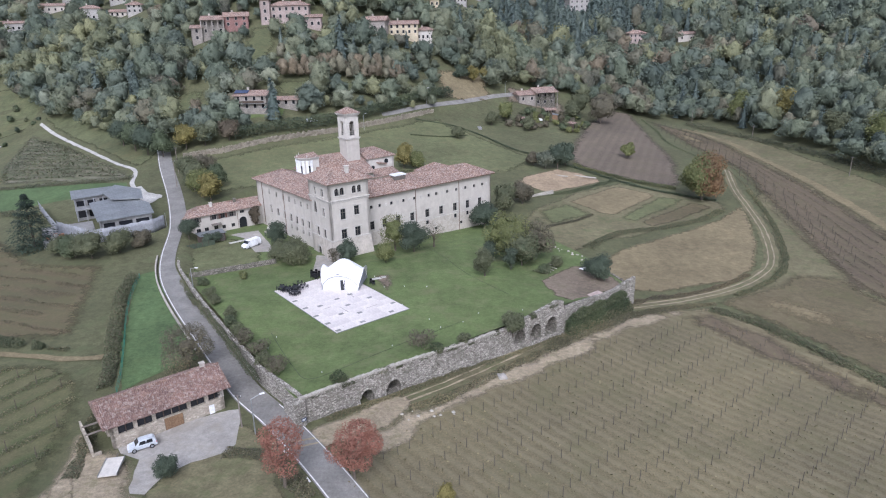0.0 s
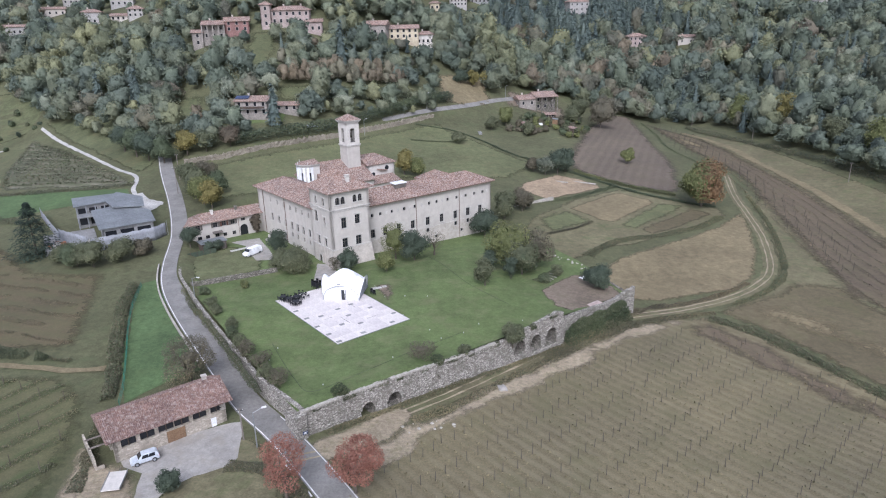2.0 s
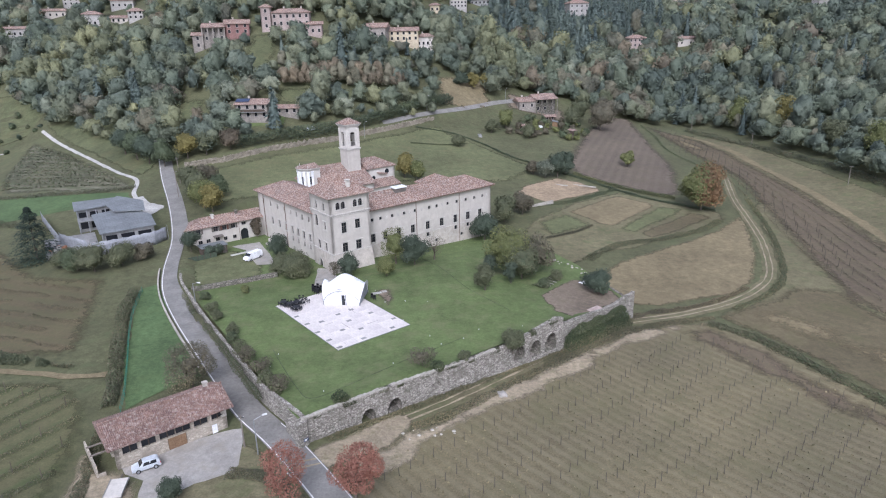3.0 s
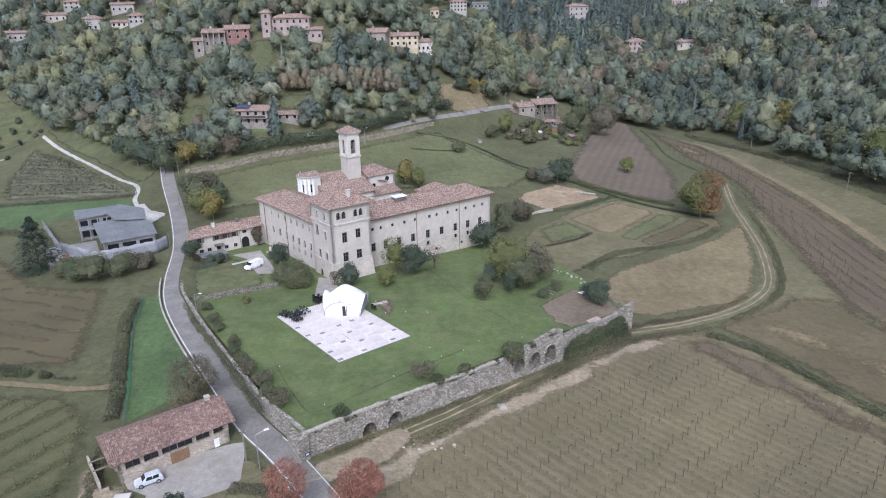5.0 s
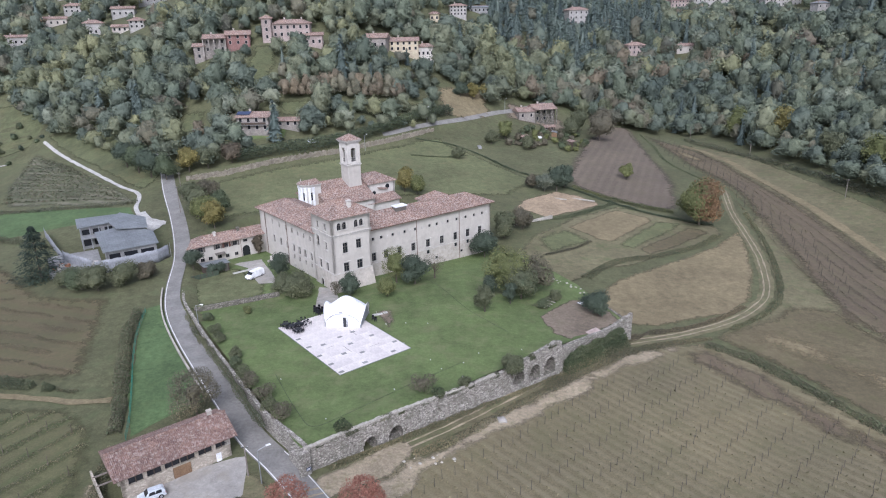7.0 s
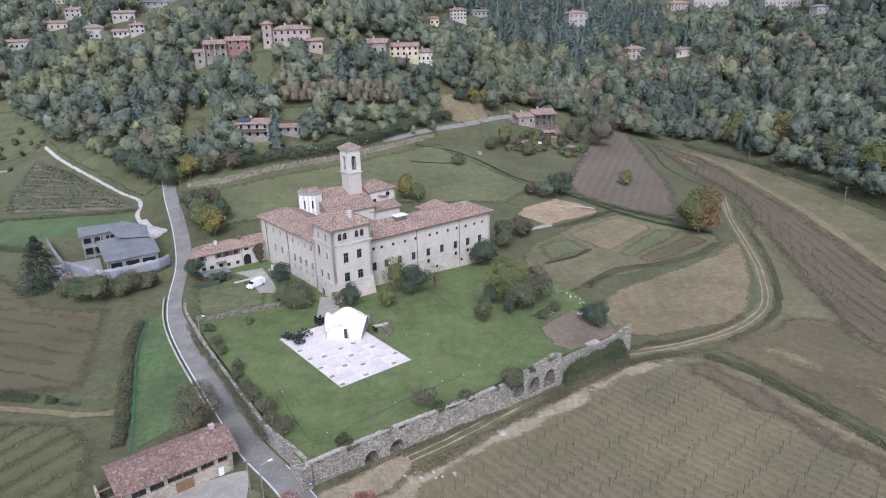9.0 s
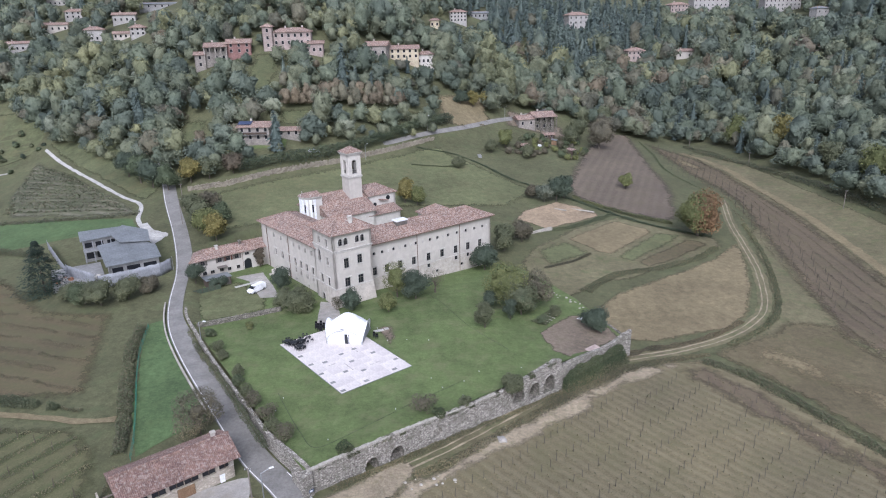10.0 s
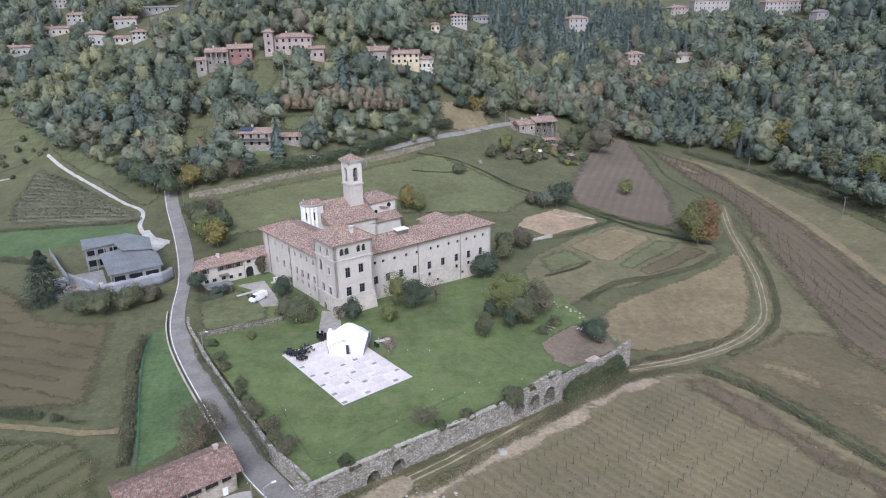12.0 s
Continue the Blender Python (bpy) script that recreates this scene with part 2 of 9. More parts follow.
surface("plaster_low", (0.40, 0.365, 0.315), (0.52, 0.48, 0.425), fine=1.1, broad=0.2, stain=(0.31, 0.285, 0.24), stain_amt=0.6, bump_d=0.03, grit=0.06, patchy=0.5)
surface("white_plaster", (0.47, 0.445, 0.40), (0.60, 0.57, 0.52), fine=0.8, broad=0.2, stain=(0.45, 0.42, 0.37), stain_amt=0.4, bump_d=0.01, grit=0.03, patchy=0.35)
# Far white walls: haze and shade put into a greyer base colour.
surface("greyed_white", (0.31, 0.30, 0.275), (0.40, 0.385, 0.36), fine=0.9, broad=0.25, stain=(0.26, 0.245, 0.22), grit=0.05, patchy=0.6)
surface("old_render", (0.22, 0.20, 0.175), (0.33, 0.30, 0.265), fine=1.0, broad=0.25, stain=(0.18, 0.16, 0.14), stain_amt=0.6, grit=0.1)
surface("trim_stone", (0.42, 0.40, 0.365), (0.58, 0.555, 0.51), fine=2.2, broad=0.5, stain=(0.3, 0.285, 0.25), grit=0.08)
surface("pink_plaster", (0.36, 0.29, 0.26), (0.45, 0.365, 0.325), fine=1.0, broad=0.2, grit=0.05)
surface("faded_pink", (0.30, 0.245, 0.22), (0.37, 0.305, 0.275), fine=1.0, broad=0.2, grit=0.05)
surface("ochre_plaster", (0.42, 0.36, 0.255), (0.52, 0.455, 0.33), fine=1.0, broad=0.2, grit=0.05)
surface("red_plaster", (0.20, 0.115, 0.10), (0.26, 0.15, 0.135), fine=1.0, broad=0.2, grit=0.05)
surface("weathered_wood", (0.15, 0.095, 0.055), (0.27, 0.175, 0.105), fine=2.5, broad=0.5, stretch=(0.16, 0.16, 1.6), bump_d=0.01)
surface("dark_wood", (0.055, 0.042, 0.034), (0.11, 0.085, 0.066), fine=2.5, broad=0.5, stretch=(0.16, 0.16, 1.6), bump_d=0.01)
surface("bark", (0.075, 0.062, 0.05), (0.16, 0.135, 0.105), fine=5, broad=0.8, stretch=(0.3, 0.3, 2.0), bump_d=0.03)
surface("post_wood", (0.15, 0.13, 0.11), (0.26, 0.23, 0.2), fine=5, broad=0.8)
surface("tent_fabric", (0.78, 0.79, 0.80), (0.84, 0.85, 0.86), fine=0.8, broad=0.4, rough=0.55, bump_d=0.01, grit=0.02)
surface("floor_panel", (0.61, 0.565, 0.53), (0.73, 0.685, 0.645), fine=1.2, broad=0.35, rough=0.5, stain=(0.47, 0.43, 0.41), bump_d=0.004, grit=0.03, patchy=0.5)
surface("metal_roof", (0.19, 0.205, 0.21), (0.25, 0.265, 0.27), fine=1.2, broad=0.2, rough=0.5, metal=0.3, bump_d=0.004, grit=0.05)
surface("concrete", (0.21, 0.21, 0.205), (0.31, 0.31, 0.30), fine=1.5, broad=0.25, stain=(0.22, 0.22, 0.21), grit=0.08)
surface("tarpaulin", (0.20, 0.21, 0.225), (0.29, 0.30, 0.315), fine=0.7, broad=0.3, rough=0.6, bump_d=0.05, grit=0.05)
roof_tiles("clay_tiles", (0.14, 0.090, 0.070), (0.25, 0.165, 0.130), (0.42, 0.315, 0.262), (0.47, 0.43, 0.39))
roof_tiles("barn_tiles", (0.12, 0.078, 0.068), (0.21, 0.135, 0.112), (0.36, 0.25, 0.21), (0.43, 0.375, 0.335))
plain("window_dark", (0.035, 0.037, 0.042), 0.25)
plain("shutter_grey", (0.14, 0.125, 0.11), 0.7)
plain("shutter_brown", (0.11, 0.055, 0.04), 0.7)
plain("dark_post", (0.085, 0.075, 0.062), 0.85)
plain("black_plastic", (0.022, 0.023, 0.026), 0.5)
plain("grey_metal", (0.33, 0.34, 0.35), 0.45, 0.5)
plain("dark_metal", (0.07, 0.07, 0.07), 0.5, 0.4)
plain("copper_pipe", (0.16, 0.10, 0.07), 0.5, 0.4)
plain("white_paint", (0.80, 0.81, 0.82), 0.35, var=0.04)
plain("silver_paint", (0.56, 0.60, 0.64), 0.3, 0.1, 0.05)
plain("rubber", (0.02, 0.02, 0.02), 0.8)
plain("lamp_red", (0.4, 0.03, 0.02), 0.3)
plain("lamp_clear", (0.7, 0.7, 0.7), 0.2)
plain("green_mesh", (0.03, 0.17, 0.12), 0.7)
plain("blue_panel", (0.05, 0.07, 0.13), 0.25, 0.2)
plain("bronze", (0.11, 0.09, 0.05), 0.45, 0.7)
plain("clay_pot", (0.35, 0.17, 0.10), 0.8)
glass = bpy.data.materials.new("dark_glass")
glass.use_nodes = True
gb = glass.node_tree.nodes["Principled BSDF"]
gb.inputs["Base Color"].default_value, gb.inputs["Roughness"].default_value = (0.02, 0.022, 0.026, 1), 0.12
MATS["dark_glass"] = glass
foliage("leaf_green", (0.078, 0.098, 0.058), (0.096, 0.120, 0.070), (0.118, 0.142, 0.084))
foliage("leaf_deep", (0.062, 0.082, 0.060), (0.078, 0.100, 0.072), (0.096, 0.118, 0.084))
foliage("leaf_olive", (0.098, 0.108, 0.064), (0.122, 0.132, 0.078), (0.150, 0.156, 0.096))
foliage("leaf_yellow", (0.155, 0.135, 0.050), (0.215, 0.185, 0.065), (0.29, 0.25, 0.10))
foliage("leaf_yellowgreen", (0.120, 0.135, 0.055), (0.165, 0.178, 0.072), (0.215, 0.222, 0.100))
foliage("leaf_rust", (0.096, 0.080, 0.060), (0.118, 0.096, 0.070), (0.142, 0.114, 0.082))
foliage("leaf_orange", (0.165, 0.105, 0.060), (0.205, 0.128, 0.070), (0.25, 0.155, 0.085))
foliage("leaf_red", (0.27, 0.12, 0.09), (0.32, 0.145, 0.11), (0.37, 0.18, 0.135))
foliage("leaf_darkred", (0.105, 0.058, 0.052), (0.155, 0.080, 0.070), (0.21, 0.11, 0.095))
foliage("leaf_grey", (0.11, 0.125, 0.095), (0.16, 0.175, 0.135), (0.22, 0.235, 0.185))
foliage("leaf_needle", (0.024, 0.038, 0.030), (0.036, 0.054, 0.040), (0.052, 0.072, 0.052))
foliage("leaf_brown", (0.112, 0.102, 0.074), (0.136, 0.122, 0.088), (0.162, 0.142, 0.104))
# Woodland leaves: haze is put into these colours, lighter, bluer and greyer.
foliage("hazy_green", (0.108, 0.132, 0.101), (0.134, 0.161, 0.121), (0.163, 0.191, 0.141), 0.12)
foliage("hazy_deep", (0.095, 0.119, 0.099), (0.117, 0.143, 0.119), (0.141, 0.167, 0.136), 0.12)
foliage("hazy_olive", (0.123, 0.141, 0.101), (0.152, 0.169, 0.119), (0.183, 0.198, 0.136), 0.12)
foliage("hazy_needle", (0.090, 0.119, 0.114), (0.110, 0.143, 0.136), (0.132, 0.165, 0.154), 0.1)
foliage("hazy_brown", (0.130, 0.130, 0.101), (0.158, 0.154, 0.117), (0.187, 0.178, 0.132), 0.12)
foliage("hazy_rust", (0.143, 0.125, 0.097), (0.172, 0.147, 0.110), (0.200, 0.167, 0.123), 0.12)
foliage("hazy_yellow", (0.147, 0.161, 0.101), (0.183, 0.194, 0.117), (0.220, 0.227, 0.134), 0.12)
foliage("hazy_grey", (0.154, 0.176, 0.139), (0.189, 0.211, 0.165), (0.227, 0.249, 0.194), 0.12)
foliage("dry_grass", (0.145, 0.128, 0.078), (0.20, 0.175, 0.108), (0.26, 0.225, 0.14))
foliage("ivy", (0.042, 0.060, 0.030), (0.066, 0.088, 0.044), (0.098, 0.120, 0.060))


# ---- geometry helpers ----
class Geo:
    """Collects faces; each face carries a material slot."""

    def __init__(self, m=None):
        self.v, self.f, self.s, self.m = [], [], [], m

    def add(self, verts, faces, slot=0):
        k = len(self.v)
        self.v += [self.m @ Vector(p) for p in verts] if self.m else [Vector(p) for p in verts]
        self.f += [tuple(k + i for i in f) for f in faces]
        self.s += [slot] * len(faces)
        return self

    def box(self, x0, x1, y0, y1, z0, z1, slot=0, taper=0.0):
        t = taper
        vs = [(x0, y0, z0), (x1, y0, z0), (x1, y1, z0), (x0, y1, z0), (x0 + t, y0 + t, z1), (x1 - t, y0 + t, z1), (x1 - t, y1 - t, z1), (x0 + t, y1 - t, z1)]
        return self.add(vs, [(3, 2, 1, 0), (4, 5, 6, 7), (0, 1, 5, 4), (1, 2, 6, 5), (2, 3, 7, 6), (3, 0, 4, 7)], slot)

    def cyl(self, p, q, r0, r1, n=8, slot=0, caps=True):
        p, q = Vector(p), Vector(q)
        d = (q - p).normalized()
        u = d.orthogonal().normalized()
        w = d.cross(u)
        ring = [u * math.cos(2 * math.pi * i / n) + w * math.sin(2 * math.pi * i / n) for i in range(n)]
        vs = [p + r0 * e for e in ring] + [q + r1 * e for e in ring]
        fs = [(i, (i + 1) % n, n + (i + 1) % n, n + i) for i in range(n)]
        if caps:
            fs += [tuple(range(n))[::-1], tuple(range(n, 2 * n))]
        return self.add(vs, fs, slot)

    def prism(self, pts, z0, z1, slot=0):
        n = len(pts)
        vs = [(x, y, z0) for x, y in pts] + [(x, y, z1) for x, y in pts]
        return self.add(vs, [tuple(range(n))[::-1], tuple(range(n, 2 * n))] + [(i, (i + 1) % n, n + (i + 1) % n, n + i) for i in range(n)], slot)

    def slab(self, pts, thick, slot=0):
        """A plate of that thickness under a flat polygon given counter-clockwise from above."""
        n = len(pts)
        vs = [Vector(p) for p in pts] + [Vector(p) - Vector((0, 0, thick)) for p in pts]
        return self.add(vs, [tuple(range(n)), tuple(range(n, 2 * n))[::-1]] + [(i, n + i, n + (i + 1) % n, (i + 1) % n) for i in range(n)], slot)


def build(name, geo, mats, parent=None, label="", smooth=False, uv=False):
    me = bpy.data.meshes.new(name)
    me.from_pydata(geo.v, [], geo.f)
    for k in [mats] if isinstance(mats, str) else mats:
        me.materials.append(MATS[k])
    if not isinstance(mats, str):
        me.polygons.foreach_set("material_index", geo.s)
    if smooth:
        me.polygons.foreach_set("use_smooth", [True] * len(me.polygons))
    if uv:
        slope_uv(me)
    me.update()
    ob = new(name, me)
    ob.parent = parent
    if label:
        ob["label"] = label
    return ob


part = build


def slope_uv(me):
    """Lay tile courses along each slope: u level, v up the slope, in metres."""
    layer = me.uv_layers.new(name="courses").data
    for p in me.polygons:
        n = p.normal
        u = Vector((-n.y, n.x, 0))
        u = u.normalized() if u.length > 1e-4 else Vector((1, 0, 0))
        w = n.cross(u)
        for li in p.loop_indices:
            co = me.vertices[me.loops[li].vertex_index].co
            layer[li].uv = (co.dot(u), co.dot(w))


def shared(name, me, parent, m, label=""):
    ob = new(name, me)
    ob.parent, ob.matrix_local = parent, m
    if label:
        ob["label"] = label
    return ob


def root(name, m, label, category, group="", kind=""):
    ob = new(name)
    ob.matrix_world = m
    return tagged(ob, label, category, group, kind)


def smoothstep(a, b, x):
    t = np.clip((np.asarray(x, float) - a) / (b - a), 0, 1)
    return t * t * (3 - 2 * t)


# ---- the lie of the land ----
LAND = [-2.01, 4.734, 4.081, -0.844, -6.126, -0.909, -2.074, -1.548, -1.192, 2.44]
POWERS = [(i, j) for i in range(4) for j in range(4 - i)]


def soft(s, k):
    return k * np.logaddexp(0, s / k)


def land(x, y):
    """Height of the natural ground: a valley floor between a wooded spur, a wooded slope and hills behind."""
    x, y = np.asarray(x, float), np.asarray(y, float)
    s1 = -0.666 * (x + 59) + 0.746 * (y - 243)
    s2 = 0.5 * (x + 95) + 0.866 * (y - 248)
    spur = soft(-8 * np.logaddexp(-s1 / 8, -s2 / 8), 6)
    slope = soft(0.997 * (x - 137) + 0.072 * (y - 300), 8)
    back = soft(y - 400 + 0.2 * x, 15)
    u, w = np.clip(x, -190, 150) / 100, (np.clip(y, 50, 370) - 150) / 100
    z = sum(c * u ** i * w ** j for c, (i, j) in zip(LAND, POWERS))
    cap = lambda h: 160 * (1 - np.exp(-h / 160))
    h = 10 * np.log(np.exp(cap(0.42 * spur) / 10) + np.exp(cap(0.45 * slope) / 10) + np.exp(cap(0.33 * back) / 10) - 2)
    dip = 1.65 * np.exp(-((x + 44) ** 2 + (y - 72.5) ** 2) / 242.0)
    return z + h - dip


TH = radians(37.2)
AX, BX = Vector((math.cos(TH), math.sin(TH), 0)), Vector((-math.sin(TH), math.cos(TH), 0))
WALL_A, WALL_B, WALL_C = (-21.6, 79.4), (21.0, 111.2), (37.2, 125.0)


def terrace(x, y):
    """Height of the walled lawn and the forecourt round the monastery."""
    x, y = np.asarray(x, float), np.asarray(y, float)
    s = (x + 21.5) * -0.6 + (y - 79) * 0.8
    t = (x + 21.5) * 0.8 + (y - 79) * 0.6
    return 0.65 + 1.1 * smoothstep(16, 0, s) * smoothstep(36, 12, t) - 0.25 * smoothstep(45, 65, t) - 1.25 * smoothstep(42, 55, s) - 1.6 * smoothstep(40, 85, t) * smoothstep(20, 55, s) - 1.2 * smoothstep(53, 70, t) * smoothstep(50, 30, s) + 0.9 * smoothstep(6, 0, s) * smoothstep(38, 46, t) * smoothstep(62, 54, t)


TERRACE = [(-21.3, 80.2), (20.6, 111.6), (36.8, 125.4), (30.5, 147), (24, 162), (16, 178), (3, 196), (-18, 215), (-60, 196), (-71, 182), (-67.9, 166), (-63.0, 148.4), (-57.5, 135.6), (-47.9, 120.4), (-36.9, 103.6), (-25.9, 86.8)]


def inside_dist(px, py, poly):
    """Signed distance to a polygon's edge: positive inside."""
    px, py = np.asarray(px, float), np.asarray(py, float)
    d = np.full(px.shape, 1e9)
    ins = np.zeros(px.shape, bool)
    for (x0, y0), (x1, y1) in zip(poly, poly[1:] + poly[:1]):
        dx, dy = x1 - x0, y1 - y0
        k = np.clip(((px - x0) * dx + (py - y0) * dy) / (dx * dx + dy * dy), 0, 1)
        d = np.minimum(d, np.hypot(px - x0 - k * dx, py - y0 - k * dy))
        cross = (y0 > py) != (y1 > py)
        ins ^= cross & (px < (x1 - x0) * (py - y0) / (y1 - y0 + 1e-12) + x0)
    return np.where(ins, d, -d)


LANE = [(-92, 229.5), (-79, 232.6), (-61, 243.2), (-42, 255.8), (-21.5, 274.8), (-5, 292.5), (10, 308.5), (26, 327)]


def bench(x, y):
    """The step on which the upper lane runs, held by a wall."""
    x, y = np.asarray(x, float), np.asarray(y, float)
    best, sign = np.full(x.shape, 1e9), np.zeros(x.shape)
    for (x0, y0), (x1, y1) in zip(LANE, LANE[1:]):
        dx, dy = x1 - x0, y1 - y0
        k = np.clip(((x - x0) * dx + (y - y0) * dy) / (dx * dx + dy * dy), 0, 1)
        d = np.hypot(x - x0 - k * dx, y - y0 - k * dy)
        s = dx * (y - y0) - dy * (x - x0)
        end = ((k <= 0) & (x0 == LANE[0][0])) | ((k >= 1) & (x1 == LANE[-1][0]))
        near = d < best
        best, sign = np.where(near, d, best), np.where(near, np.where((s > 0) & ~end, 1.0, 0.0), sign)
    return 1.7 * smoothstep(20, -15, x) * sign * smoothstep(0.2, 1.4, best) * (1 - smoothstep(10, 34, best))


def bare(x, y):
    """The ground sheet: the natural ground, dug out under the walled terrace."""
    g = land(x, y) + bench(x, y)
    k = smoothstep(0.0, 3.0, inside_dist(x, y, TERRACE))
    return g * (1 - k) + np.minimum(g, terrace(x, y) - 0.6) * k


def floor_at(x, y):
    x, y = float(x), float(y)
    if inside_dist(x, y, TERRACE) > 0:
        return float(max(terrace(x, y), bare(x, y)))
    return float(bare(x, y))


def axis(lo, a, b, hi, step, far):
    out = list(np.arange(a, b, step))
    x, s = b, step
    while x < hi:
        out.append(x)
        s = min(s * 1.15, far)
        x += s
    x, s = a, step
    while x > lo:
        s = min(s * 1.15, far)
        x -= s
        out.insert(0, x)
    return np.array(out)


gx, gy = axis(-1600, -130, 160, 1600, 1.6, 60), axis(-400, 50, 300, 2200, 1.6, 60)
GX, GY = np.meshgrid(gx, gy)
GZ = bare(GX, GY)
nx, ny = len(gx), len(gy)
idx = np.arange(nx * ny).reshape(ny, nx)
quads = np.stack([idx[:-1, :-1], idx[:-1, 1:], idx[1:, 1:], idx[1:, :-1]], -1).reshape(-1, 4)


def raw_mesh(name, verts, quad, slots=None, mats=()):
    """A mesh of quads or triangles straight from arrays."""
    me = bpy.data.meshes.new(name)
    verts, quad = np.asarray(verts, np.float32), np.asarray(quad, np.int32)
    me.vertices.add(len(verts))
    me.vertices.foreach_set("co", verts.ravel())
    me.loops.add(quad.size)
    me.loops.foreach_set("vertex_index", quad.ravel())
    me.polygons.add(len(quad))
    me.polygons.foreach_set("loop_start", np.arange(len(quad), dtype=np.int32) * quad.shape[1])
    for k in mats:
        me.materials.append(MATS[k])
    if slots is not None:
        me.polygons.foreach_set("material_index", np.asarray(slots, np.int32))
    me.update(calc_edges=True)
    return me


me = raw_mesh("ground", np.stack([GX, GY, GZ], -1).reshape(-1, 3), quads, mats=("grass",))
me.polygons.foreach_set("use_smooth", [True] * len(me.polygons))
ground = tagged(new("ground", me), "rough autumn grassland of the valley floor and hills", "ground", kind="structure")


from mathutils.geometry import delaunay_2d_cdt


def ragged(poly, step, amount, seed):
    """The polygon's outline cut into short pieces and worn uneven."""
    out = []
    for i, (p, q) in enumerate(zip(poly, poly[1:] + poly[:1])):
        n = max(1, int(math.hypot(q[0] - p[0], q[1] - p[1]) / step))
        for k in range(n):
            x, y = p[0] + (q[0] - p[0]) * k / n, p[1] + (q[1] - p[1]) * k / n
            dx = amount * (noise.noise((x * 0.12, y * 0.12, seed)) + 0.5 * noise.noise((x * 0.7, y * 0.7, seed)))
            dy = amount * (noise.noise((x * 0.12, y * 0.12, seed + 9.7)) + 0.5 * noise.noise((x * 0.7, y * 0.7, seed + 9.7)))
            out.append((x + dx, y + dy))
    return out


def patch(name, poly, mat, label, category, lift=0.07, step=2.0, wear=0.8, height=None, seed=1.0, fade=3.0):
    """A field draped over the ground; its cover thins out over the fade at its edge."""
    edge = ragged(poly, 1.5, wear, seed) if wear else poly
    arr = np.array(edge)
    xs = np.arange(arr[:, 0].min(), arr[:, 0].max(), step)
    ys = np.arange(arr[:, 1].min(), arr[:, 1].max(), step)
    XX, YY = np.meshgrid(xs, ys)
    m = inside_dist(XX, YY, edge) > step * 0.5
    pts = [Vector(p) for p in edge] + [Vector((x, y)) for x, y in zip(XX[m], YY[m])]
    n = len(edge)
    vo, _, fo, *_ = delaunay_2d_cdt(pts, [(i, (i + 1) % n) for i in range(n)], [], 2, 1e-4)
    V = np.array([(v.x, v.y) for v in vo])
    z = (height or bare)(V[:, 0], V[:, 1]) + lift
    g = Geo()
    g.add([(x, y, h) for (x, y), h in zip(V, z)], [tuple(f) for f in fo])
    ob = build(name, g, mat, smooth=True)
    spread(ob, np.clip(inside_dist(V[:, 0], V[:, 1], edge) / fade, 0, 1))
    return tagged(ob, label, category, kind="structure")


def spread(ob, cover):
    """How dense the cover of a field or track is at each vertex, from 0 to 1."""
    ob.data.attributes.new("cover", "FLOAT", "POINT").data.foreach_set("value", np.asarray(cover, np.float32))


def spline(pts, step=1.5):
    """Points at even steps along a smooth line through pts."""
    P = [Vector(p) for p in pts]
    P = [2 * P[0] - P[1]] + P + [2 * P[-1] - P[-2]]
    out = []
    for i in range(1, len(P) - 2):
        n = max(1, int((P[i + 1] - P[i]).length / step))
        for k in range(n):
            t = k / n
            out.append(0.5 * (2 * P[i] + (P[i + 1] - P[i - 1]) * t + (2 * P[i - 1] - 5 * P[i] + 4 * P[i + 1] - P[i + 2]) * t * t + (3 * P[i] - P[i - 1] - 3 * P[i + 1] + P[i + 2]) * t ** 3))
    return out + [P[-2]]


def side(line, off):
    """The line moved sideways, to its left for a positive offset."""
    out = []
    for i, p in enumerate(line):
        d = (line[min(i + 1, len(line) - 1)] - line[max(i - 1, 0)]).normalized()
        out.append(p + Vector((-d.y, d.x)) * off)
    return out


def ribbon(name, line, lo, hi, mat, lift, label="", category="", wear=0.0, height=None, cross=3):
    """A band along a line between two sideways offsets, draped over the ground."""
    g = Geo()
    rows = []
    unit = side(line, 1.0)
    at = lambda v, p: v(p) if callable(v) else v
    for i in range(cross + 1):
        rows.append([p + (q - p) * (at(lo, p) + (at(hi, p) - at(lo, p)) * i / cross) for p, q in zip(line, unit)])
    vs, fs = [], []
    n = len(line)
    for j, r in enumerate(rows):
        for i, p in enumerate(r):
            w = wear * noise.noise((p.x * 0.3, p.y * 0.3, j)) if j in (0, cross) else 0
            q = p + (rows[-1][i] - rows[0][i]).normalized() * w
            z = float((height or bare)(q.x, q.y)) + lift
            vs.append((q.x, q.y, z))
    for j in range(cross):
        for i in range(n - 1):
            fs.append((j * n + i, j * n + i + 1, (j + 1) * n + i + 1, (j + 1) * n + i))
    g.add(vs, fs)
    ob = build(name, g, mat, smooth=True)
    spread(ob, np.repeat([0.5 if wear and cross > 1 and j in (0, cross) else 1.0 for j in range(cross + 1)], n))
    return tagged(ob, label, category, kind="structure") if label else ob

